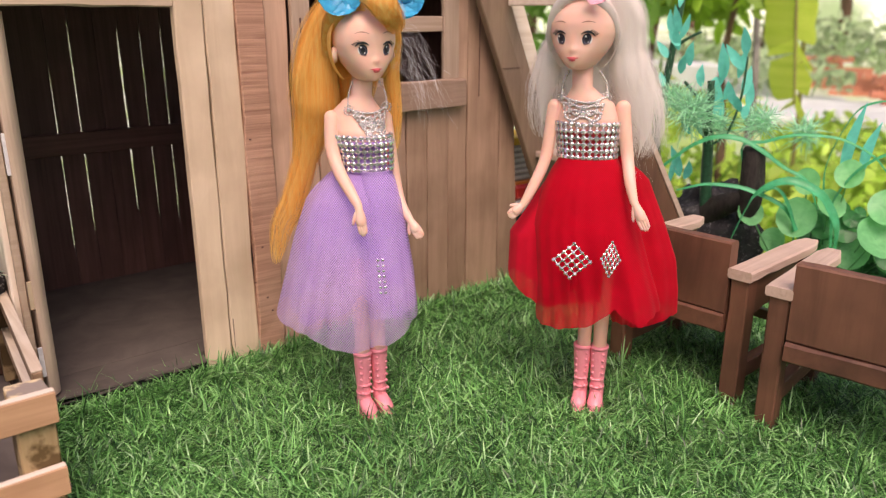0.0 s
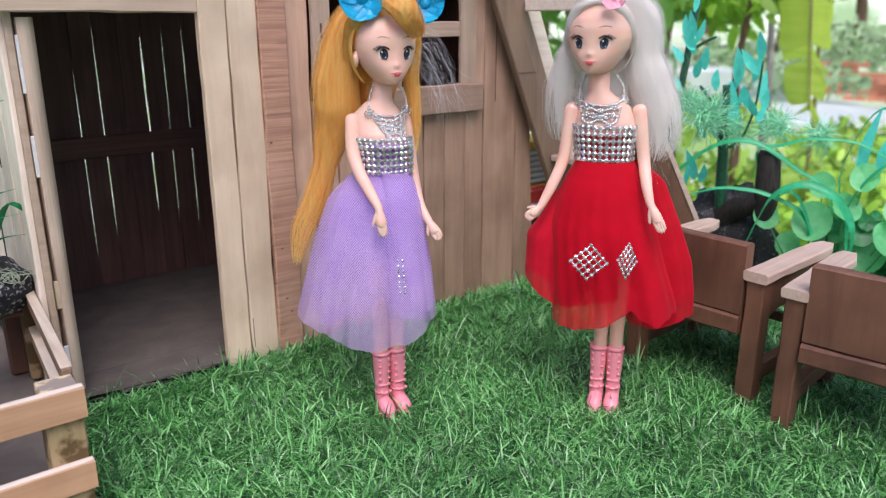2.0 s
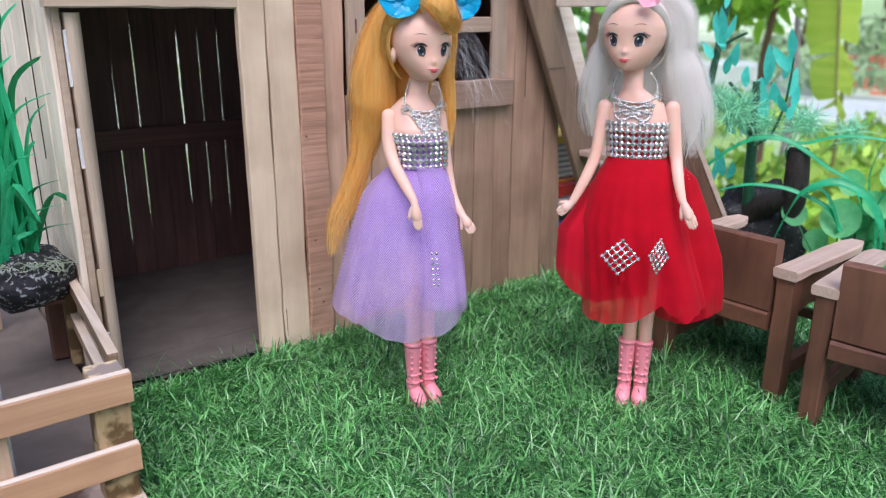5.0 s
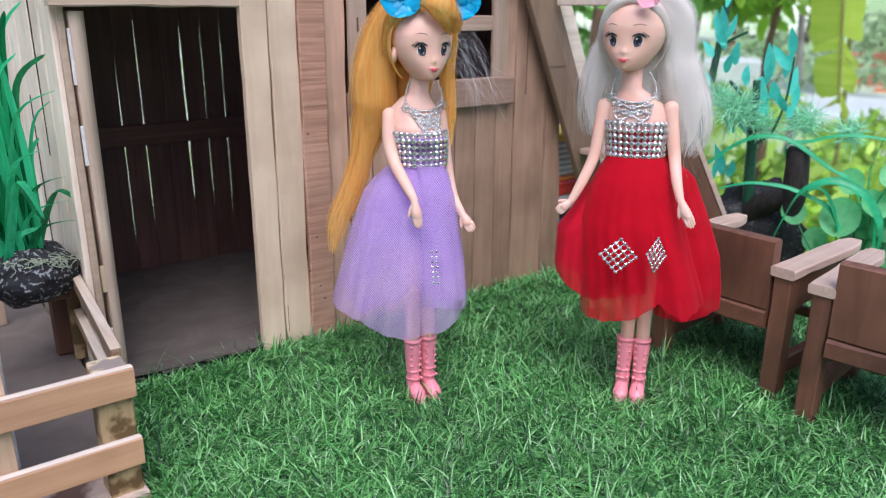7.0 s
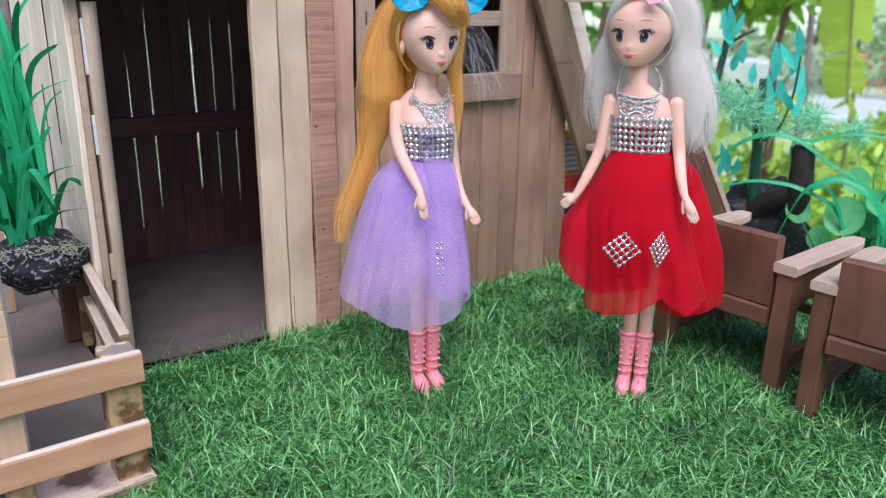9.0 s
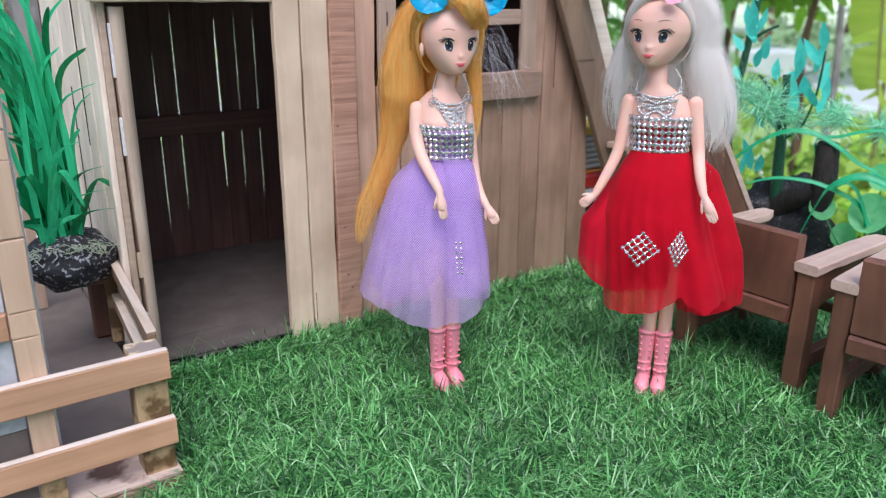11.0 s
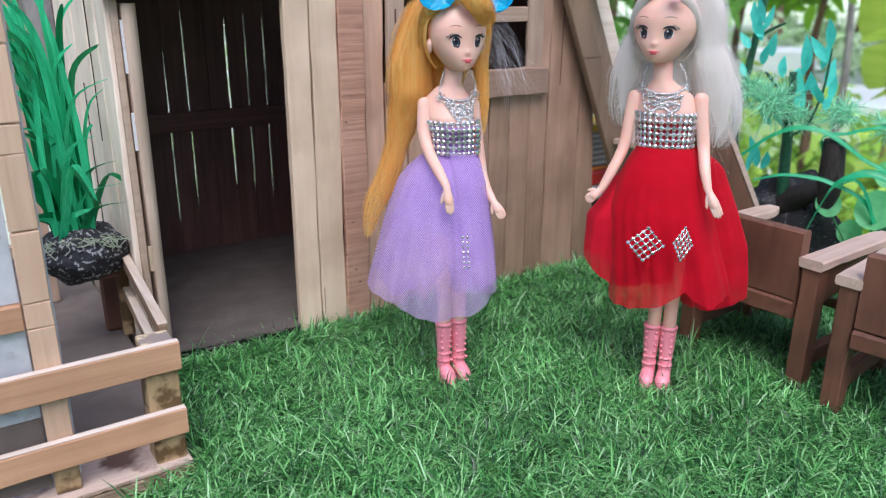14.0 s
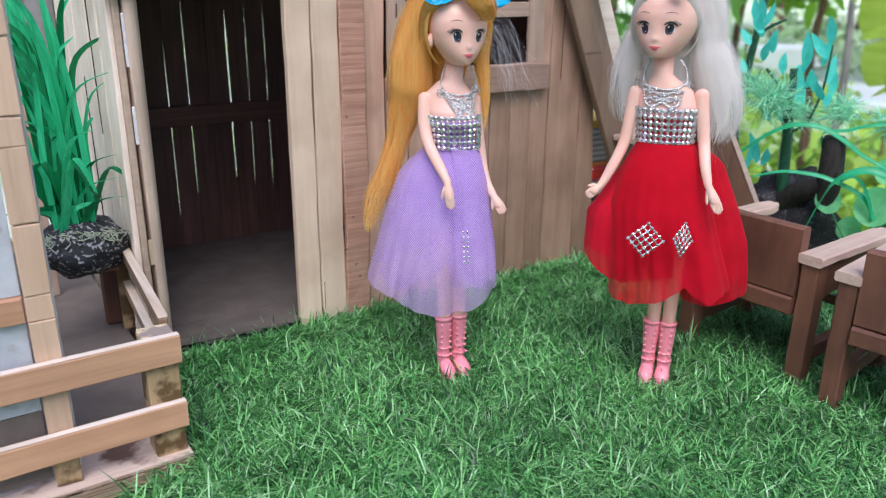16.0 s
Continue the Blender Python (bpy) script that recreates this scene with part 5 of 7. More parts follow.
def doll_head(s, c, face, rx=0.0200, ry=0.0205, rz=0.0245, ears=(-1, 1)):
    """Head at c, with the face turned by that many degrees to the right of the looker."""
    turn = Matrix.Rotation(radians(face), 3, "Z")

    def skin(a, e):
        # a: round the head, 0 is the face's middle; e: up
        a = (a + math.pi) % (2 * math.pi) - math.pi
        se, sa, ca = math.sin(e), math.sin(a), math.cos(a)
        wide = mix(FACE_WIDTH, se)[0]
        deep = mix(FACE_FRONT, se)[0] if ca > 0 else mix(FACE_BACK, se)[0]
        x = rx * wide * math.copysign(abs(sa) ** 0.92, sa)
        y, z = -ry * deep * math.copysign(abs(ca) ** 0.92, ca), rz * (se if se > -0.3 else -0.3 + (se + 0.3) * 0.87)
        if ca > 0:
            y -= 0.0020 * math.exp(-((a / 0.080) ** 2) - ((e + 0.40) / 0.080) ** 2)          # nose
            y -= 0.0008 * math.exp(-((a / 0.050) ** 2) - ((e + 0.25) / 0.14) ** 2)
            y -= 0.0009 * math.exp(-((a / 0.16) ** 2) - ((e + 0.70) / 0.10) ** 2)           # mouth
            y -= 0.0008 * math.exp(-((a / 0.20) ** 2) - ((e + 1.12) / 0.14) ** 2)          # chin
            y += 0.0009 * math.exp(-(((abs(a) - 0.40) / 0.2) ** 2) - ((e + 0.12) / 0.15) ** 2)
        return Vector(c) + turn @ Vector((x, y, z))

    rows = [[skin(2 * math.pi * j / 72, math.pi * (-0.495 + 0.99 * i / 52)) for j in range(72)] for i in range(53)]
    s.rings(rows, SKIN)

    def on_face(a, e, n, ra, re, lift, tilt=0.0):
        """A thin oval laid on the face."""
        out = turn @ Vector((math.sin(a), -math.cos(a), 0)) * lift
        st = len(s.v)
        for g in (1.0, 0.66, 0.33):
            for k in range(20):
                q = 2 * math.pi * k / 20
                da, de = g * ra * math.cos(q), g * re * math.sin(q)
                s.v.append(tuple(skin(a + da, e + de + tilt * da) + out))
        s.v.append(tuple(skin(a, e) + out))
        fs = []
        for g in range(2):
            fs += [(st + g * 20 + k, st + g * 20 + (k + 1) % 20, st + g * 20 + 20 + (k + 1) % 20, st + g * 20 + 20 + k) for k in range(20)]
        fs += [(st + 40 + k, st + 40 + (k + 1) % 20, st + 60) for k in range(20)]
        s.faces(fs, n)

    def stroke(pts, w, n, lift=0.0009):
        line = []
        for a, e in pts:
            line.append(skin(a, e) + turn @ Vector((math.sin(a), -math.cos(a), 0)) * lift)
        s.ribbon(line, [w * math.sin(math.pi * (0.12 + 0.80 * i / (len(pts) - 1))) for i in range(len(pts))], n, (0.1, 0, 1))

    for side in (-1, 1):
        a = side * 0.40
        on_face(a + side * 0.01, -0.135, WHITE, 0.172, 0.112, 0.00012)
        on_face(a - side * 0.005, -0.115, EYE, 0.146, 0.144, 0.00025)
        on_face(a - side * 0.005, -0.135, IRIS, 0.110, 0.110, 0.0004)
        on_face(a - side * 0.005, -0.120, EYE, 0.080, 0.085, 0.0005)
        # two white dots: highlights painted on the eye
        on_face(a - 0.050, -0.050, WHITE, 0.024, 0.026, 0.0007)
        on_face(a + 0.045, -0.185, WHITE, 0.014, 0.014, 0.0007)
        for lift, w in ((0.0005, 0.0015), (0.0006, 0.0011)):
            stroke([(a + side * (-0.19 + 0.44 * k / 9), -0.05 + 0.115 * math.sin(math.pi * (0.15 + 0.75 * k / 9)) - 0.03 * (k / 9) ** 3) for k in range(10)], w, EYE, lift)
        stroke([(a + side * (-0.10 + 0.26 * k / 6), -0.255 + 0.045 * (k / 6) ** 2) for k in range(7)], 0.0005, BROW, 0.0004)
        for k in range(5):
            b = a + side * (0.06 + 0.05 * k)
            stroke([(b, 0.03 - 0.012 * k), (b + side * 0.045, 0.085 - 0.018 * k), (b + side * 0.105, 0.120 - 0.024 * k)], 0.0006, EYE, 0.0006)
        stroke([(a + side * (-0.19 + 0.44 * k / 8), 0.255 + 0.060 * math.sin(math.pi * (0.1 + 0.8 * k / 8))) for k in range(9)], 0.0005, BROW, 0.0003)
        if side in ears:
            s.ball(Vector(c) + turn @ Vector((side * (rx * 0.97), 0.002, -0.0062)), (0.0022, 0.0036, 0.0050), SKIN, 12, 9)
            s.ball(Vector(c) + turn @ Vector((side * (rx * 1.05), 0.0006, -0.0062)), (0.0010, 0.0020, 0.0030), SKIN, 10, 7)
    for side in (-1, 1):
        on_face(side * 0.105, -0.668, LIP, 0.135, 0.030, 0.0003, side * 0.10)
        on_face(side * 0.050, -0.652, LIP, 0.070, 0.034, 0.00035)
        on_face(side * 0.250, -0.655, LIP, 0.030, 0.010, 0.0003, side * 0.5)
    on_face(0, -0.735, LIP, 0.155, 0.056, 0.0004)
    # white oval: a highlight painted on the lower lip
    on_face(-0.04, -0.745, WHITE, 0.018, 0.010, 0.0006)
    return turn


def hair_cap(s, c, turn, rx=0.0222, ry=0.0225, rz=0.0262, line=0.42):
    c = Vector(c)
    n = 48
    st = len(s.v)
    pts = {}
    for i in range(25):
        e = math.pi * (-0.30 + 0.795 * i / 24)
        for j in range(n):
            a = 2 * math.pi * j / n
            k = 1 + 0.03 * noise.noise((math.sin(a) * 6, math.cos(a) * 6, i * 0.1))
            p = c + turn @ Vector((rx * math.cos(e) * math.sin(a) * k, -ry * math.cos(e) * math.cos(a) * k + 0.0012, rz * math.sin(e) * k))
            s.v.append(tuple(p))
            pts[i, j] = (e, a)
    fs = []
    for i in range(24):
        for j in range(n):
            e, a = pts[i, j]
            front = math.cos(a)
            if front > 0.12 and e < line + 0.35 * front:
                continue
            k = st + i * n + j
            l = st + i * n + (j + 1) % n
            fs.append((k, l, l + n, k + n))
    s.faces(fs, HAIR)


def lock(s, rng, path, spread, count, width=0.00018, core=0.92, deep=0.6, stray=0.05, ends=0.62, ruffle=0.10, solid=1.0):
    """A lock of hair: a soft core along its solid share, and many fine strands that end one by one."""
    c = curve(path, 5)
    k = len(c) - 1
    sp = []
    for i in range(k + 1):
        q = i / k * (len(spread) - 1)
        a = min(int(q), len(spread) - 2)
        sp.append(spread[a] + (spread[a + 1] - spread[a]) * (q - a))
    ways = []
    for i in range(k + 1):
        d = (c[min(i + 1, k)] - c[max(i - 1, 0)]).normalized()
        side = d.cross(Vector((0, 1, 0)))
        ways.append(side.normalized() if side.length > 0.05 else Vector((1, 0, 0)))
    seed = rng.uniform(0, 90)

    def swell(a, i):
        # strands gather into tresses
        return 1 + ruffle * noise.noise((2.6 * math.cos(a) + seed, 2.6 * math.sin(a), i * 0.16)) + 0.5 * ruffle * noise.noise((8 * math.cos(a), 8 * math.sin(a) + seed, i * 0.22))

    if core:
        rows = []
        for i in range(k + 1):
            r = max(0.0003, core * sp[i] * min(1.0, 0.03 + 2.4 * max(0.0, 1 - i / k / solid) ** 1.3))
            rows.append([c[i] + ways[i] * (r * swell(a, i) * math.cos(a)) + Vector((0, 1, 0)) * (r * swell(a, i) * deep * math.sin(a)) for a in [2 * math.pi * j / 26 for j in range(26)]])
        s.rings(rows, HAIR)
    for _ in range(count):
        a, r = rng.uniform(0, 2 * math.pi), rng.uniform(0.88, 0.955) + (rng.uniform(0.03, 0.30) if rng.random() < stray else 0.0)
        if rng.random() < 0.2:
            r *= rng.random() ** 0.5
        end = int(k * (ends + (1 - ends) * rng.random() ** (1.0 if solid == 1.0 else 2.2)) + 0.5)
        wave, ph = rng.uniform(0, 0.0006), rng.uniform(0, 6.28)
        pts = []
        for i in range(end + 1):
            q = r * swell(a, i)
            pts.append(c[i] + ways[i] * (q * math.cos(a) * sp[i] + wave * math.sin(ph + i * 0.5)) + Vector((0, 1, 0)) * (q * math.sin(a) * deep * sp[i]))
        s.ribbon(pts, [width * (1 - 0.5 * i / len(pts)) for i in range(len(pts))], HAIR, ways[end // 2] * -math.sin(a) + Vector((0, 1, 0)) * (math.cos(a) * deep))


def skirt_layer(s, rows, hem, deep, folds, seed, n=TULLE, depth=0.15, ragged=0.002, back_lift=0.010):
    """One layer of a net skirt: rows of (height, left, right), the hem's height along x, the middle and share of its depth."""
    around, tall = 132, 26
    table = [(-z, x0, x1) for z, x0, x1 in rows]
    top = rows[0][0]
    rings = []
    for i in range(tall):
        q = i / (tall - 1)
        ring = []
        for j in range(around):
            a = 2 * math.pi * j / around
            z = top
            for _ in range(3):
                l, r = mix(table, -z)
                x = (l + r) / 2 + (r - l) / 2 * math.cos(a)
                low = mix(hem, x)[0] + back_lift * max(0.0, math.sin(a)) + ragged * noise.noise((math.cos(a) * 5 + seed, math.sin(a) * 5, 1.0))
                z = top + (low - top) * q
            l, r = mix(table, -z)
            cx, half = (l + r) / 2, (r - l) / 2
            wave = (depth * math.sin(folds * a + seed + 1.6 * math.sin(2 * a + seed)) + 0.3 * depth * math.sin(19 * a + 2 * seed + 2 * math.sin(3 * a))) * q ** 0.7
            ring.append((cx + half * (1 + 0.25 * wave * abs(math.sin(a))) * math.cos(a), deep[0] + half * deep[1] * (1 + wave) * math.sin(a), z))
        rings.append(ring)
    s.rings(rings, n, cap=False)


def stones(s, sections, z0, z1, rows, around, r, turn=0.0):
    """Rows of cut stones held in a silver net round the body."""
    tab = [(-z, x, y, rx, ry) for x, y, z, rx, ry in sections]
    step = (z1 - z0) / (rows - 1)

    def at(a, z, out=0.0):
        x, y, rx, ry = mix(tab, -z)
        return Vector((x + (rx + out) * math.cos(a), y + (ry + out) * math.sin(a), z))

    for i in range(rows):
        z = z0 + step * i
        for j in range(around):
            a = 2 * math.pi * j / around + turn
            s.stone(at(a, z, 0.0004), Vector((math.cos(a), math.sin(a) * 1.3, 0.0)), r, STONE)
            b = 2 * math.pi * (j + 1) / around + turn
            s.tube([at(a, z), at((a + b) / 2, z), at(b, z)], [0.00070] * 3, NET, 5)
            if i < rows - 1:
                s.tube([at(a, z), at(a, z + step / 2, 0.0002), at(a, z + step)], [0.00080] * 3, NET, 5)


def chest_chains(s, sections, cx, sx, dz, rows, bead, taper=0.0):
    """Silver ball chains from the neck to the bodice, in loops."""
    tab = [(-z, x, y, rx, ry) for x, y, z, rx, ry in sections]

    def on(u, z):
        u += taper * max(0.0, 0.222 - z) * min(1.0, max(0.0, -u / 0.0285))
        u, z = cx + (u + 0.0142) * sx, z + dz
        x, y, rx, ry = mix(tab, -z)
        k = max(-0.985, min(0.985, (u - x) / rx))
        return (u, y - ry * math.sqrt(1 - k * k) - 0.0010, z)

    loops = [((-0.0252, 0.2385), (-0.0280, 0.2310), (-0.0285, 0.2240)), ((-0.0052, 0.2385), (-0.0010, 0.2320), (0.0000, 0.2245)),
             ((-0.0280, 0.2225), (-0.0215, 0.2208), (-0.0140, 0.2198), (-0.0070, 0.2205), (-0.0005, 0.2230)),
             ((-0.0250, 0.2215), (-0.0205, 0.2182), (-0.0142, 0.2165), (-0.0080, 0.2182), (-0.0035, 0.2220)),
             ((-0.0272, 0.2185), (-0.0250, 0.2105), (-0.0200, 0.2085), (-0.0145, 0.2130)), ((-0.0145, 0.2130), (-0.0090, 0.2085), (-0.0042, 0.2105), (-0.0018, 0.2190)),
             ((-0.0262, 0.2130), (-0.0200, 0.2148), (-0.0142, 0.2132), (-0.0085, 0.2148), (-0.0028, 0.2130)),
             ((-0.0255, 0.2105), (-0.0195, 0.2070), (-0.0145, 0.2052), (-0.0090, 0.2070), (-0.0035, 0.2105)),
             ((-0.0200, 0.2090), (-0.0145, 0.2110), (-0.0090, 0.2090)),
             ((-0.0240, 0.2205), (-0.0225, 0.2150), (-0.0185, 0.2120), (-0.0145, 0.2165)), ((-0.0145, 0.2165), (-0.0105, 0.2120), (-0.0065, 0.2150), (-0.0050, 0.2205)),
             ((-0.0235, 0.2150), (-0.0215, 0.2075)), ((-0.0055, 0.2150), (-0.0075, 0.2075)), ((-0.0190, 0.2195), (-0.0185, 0.2130)), ((-0.0100, 0.2195), (-0.0105, 0.2130))]
    for k in range(rows):
        z = 0.2190 - 0.0027 * k
        loops.append([(-0.0258 + 0.0232 * j / 8, z - 0.0011 * (j % 2) - 0.0012 * math.sin(math.pi * j / 8)) for j in range(9)])
    for pts in loops:
        c = curve([on(u, z) for u, z in pts], 8)
        length = sum((c[i + 1] - c[i]).length for i in range(len(c) - 1))
        n = max(4, int(length / (1.47 * bead)))
        for i in range(n):
            q = i / (n - 1) * (len(c) - 1)
            a = min(int(q), len(c) - 2)
            s.ball(c[a].lerp(c[a + 1], q - a), (bead,) * 3, NET, 6, 4)
    for u, z in ((-0.0280, 0.2218), (-0.0004, 0.2230), (-0.0143, 0.2130)):
        o = Vector(on(u, z))
        s.stone(o, (0, -1, 0), 0.0017, STONE)
        for k in range(10):
            s.ball(o + Vector((0.0029 * math.cos(k * 0.628), -0.0002, 0.0029 * math.sin(k * 0.628))), (0.0007,) * 3, NET, 6, 4)


def patch(s, c, half, turn, squash=1.0):
    """A diamond of stones sewn on the skirt."""
    m = Matrix.Rotation(turn, 3, "Y")
    for i in range(5):
        for j in range(5):
            d = m @ Vector(((i - 2) / 2 * half, 0, (j - 2) / 2 * half))
            s.stone(Vector(c) + Vector((d.x * squash, d.x * 0.25, d.z)), (-0.1 + 0.3 * math.sin(i * 3 + j), -1, 0.5 * math.cos(i + j * 2)), half * 0.178 * (0.55 + 0.45 * squash), STONE)
    for i in range(5):
        for flip in (0, 1):
            line = []
            for j in (-1, 0, 1):
                a, b = (i - 2) / 2 * half, j * half
                d = m @ Vector((a, 0, b) if flip else (b, 0, a))
                line.append(Vector(c) + Vector((d.x * squash, d.x * 0.25, d.z)))
            s.tube(line, [half * 0.065] * 3, NET, 5)


def boots(s, feet, top, turn, lift=0.0065):
    """Laced boots: (x, y) of each ankle, toes turned by that many degrees."""
    m = Matrix.Rotation(radians(turn), 3, "Z")
    first = len(s.v)
    for x, y in feet:
        o = Vector((x, y, 0))
        s.loft([(x, y, top, 0.0060, 0.0060), (x, y, top - 0.002, 0.0062, 0.0062), (x, y, top * 0.6, 0.0055, 0.0057), (x, y, top * 0.36, 0.0046, 0.0050), (x, y, top * 0.2, 0.0050, 0.0056), (x, y, 0.002, 0.0050, 0.0058)], BOOT, 18)
        s.loft([(x, y, top + 0.0002, 0.0066, 0.0066), (x, y, top - 0.0022, 0.0066, 0.0066)], BOOT, 18)
        rows = []
        for d, w, h in ((0.004, 0.0042, 0.010), (0.000, 0.0050, 0.0140), (-0.005, 0.0052, 0.0115), (-0.0095, 0.0055, 0.0088), (-0.0130, 0.0046, 0.0066), (-0.0150, 0.0022, 0.0040)):
            rows.append([o + m @ Vector((w * math.cos(a), d, -0.003 + h * (0.5 + 0.5 * math.sin(a)))) for a in [2 * math.pi * k / 16 for k in range(16)]])
        s.rings(rows, BOOT)
        s.rings([[o + m @ Vector((0.0058 * math.cos(a), -0.0045 + 0.0118 * math.sin(a), zz)) for a in [2 * math.pi * k / 20 for k in range(20)]] for zz in (-0.0045, -0.0018)], BOOT)
        for k in range(6):
            # studs up both sides of the front
            z = 0.013 + k * (top - 0.018) / 5
            for e in (-1, 1):
                s.ball(o + m @ Vector((e * 0.0034, -0.0046 - (0.002 if k == 0 else 0), z)), (0.0013, 0.0012, 0.0011), BOOT, 10, 6)
        for z, r in ((0.0115, 0.0054), (0.0175, 0.0050)):
            s.rings([[o + m @ Vector((r * math.cos(a), r * 1.08 * math.sin(a) - 0.0004, z + h)) for a in [2 * math.pi * k / 18 for k in range(18)]] for h in (-0.0008, 0.0008)], BOOT)
    s.v[first:] = [(x, y + 0.004, z + lift) for x, y, z in s.v[first:]]


def arm(s, pts, radii, hand, spread=0.0016):
    """A smooth arm that runs into a slim flat hand with close fingers and a thumb."""
    c = curve(pts, 6)
    k = len(c) - 1
    rr = []
    for i in range(k + 1):
        q = i / k * (len(radii) - 1)
        a = min(int(q), len(radii) - 2)
        rr.append(radii[a] + (radii[a + 1] - radii[a]) * (q - a))
    # a rounded shoulder
    up = (c[0] - c[1]).normalized()
    dome = [radians(q) for q in (86, 68, 50, 33, 16)]
    c = [c[0] + up * (radii[0] * math.sin(q)) for q in dome] + c
    rr = [radii[0] * math.cos(q) for q in dome] + rr
    wrist, tip = c[-1], Vector(hand)
    d = (tip - wrist)
    side = d.cross(Vector((0, 1, 0))).normalized()
    palm = [wrist + d * q for q in (0.12, 0.26, 0.42, 0.56, 0.66)]
    s.tube(c + palm, rr + [0.0024, 0.0029, 0.0034, 0.0034, 0.0024], SKIN, 16, 0.82, cap=False)
    for f in range(4):
        o = side * ((f - 1.5) * spread)
        s.tube([wrist + d * 0.45 + o * 0.9, wrist + d * 0.72 + o, wrist + d * (0.90 + 0.05 * (f in (1, 2))) + o * 0.9, wrist + d * (0.95 + 0.06 * (f in (1, 2))) + o * 0.8], [0.0013, 0.0012, 0.0010, 0.0004], SKIN, 8)
    t = side * -0.0034
    s.tube([wrist + d * 0.15 + t * 0.2, wrist + d * 0.34 + t * 0.95, wrist + d * 0.52 + t * 1.45, wrist + d * 0.60 + t * 1.55], [0.0017, 0.0014, 0.0010, 0.0004], SKIN, 9)


def fluffy_bow(s, c, r, rng, n=BOW):
    """A satin flower of a few broad petals."""
    for k in range(6):
        a = k * 2 * math.pi / 6 + 0.4
        rows = []
        m = Matrix.Rotation(a, 3, "Y") @ Matrix.Rotation(rng.uniform(0.15, 0.45), 3, "X")
        for i in range(7):
            q = i / 6
            w = r * 0.76 * math.sin(math.pi * (0.12 + 0.80 * q)) ** 0.7
            rows.append([Vector(c) + m @ Vector((w * t, -0.25 * r * q * q + 0.12 * r * math.cos(3 * t) + 0.05 * r * math.sin(7 * t + k), r * q * 1.05)) for t in [-1 + 2 * u / 8 for u in range(9)]])
        s.rings(rows, n, closed=False)
    s.ball(c, (r * 0.30, r * 0.28, r * 0.30), n, 10, 7)


def doll_materials(hair, cloth, net, bow):
    return [M["skin"], M["eye"], M["iris"], M["white"], M["lip"], M["brow"], M[hair], M["silver"], M["net"], M[cloth], M[net], M["boot"], M[bow], M[net.replace("tulle", "veil")]]


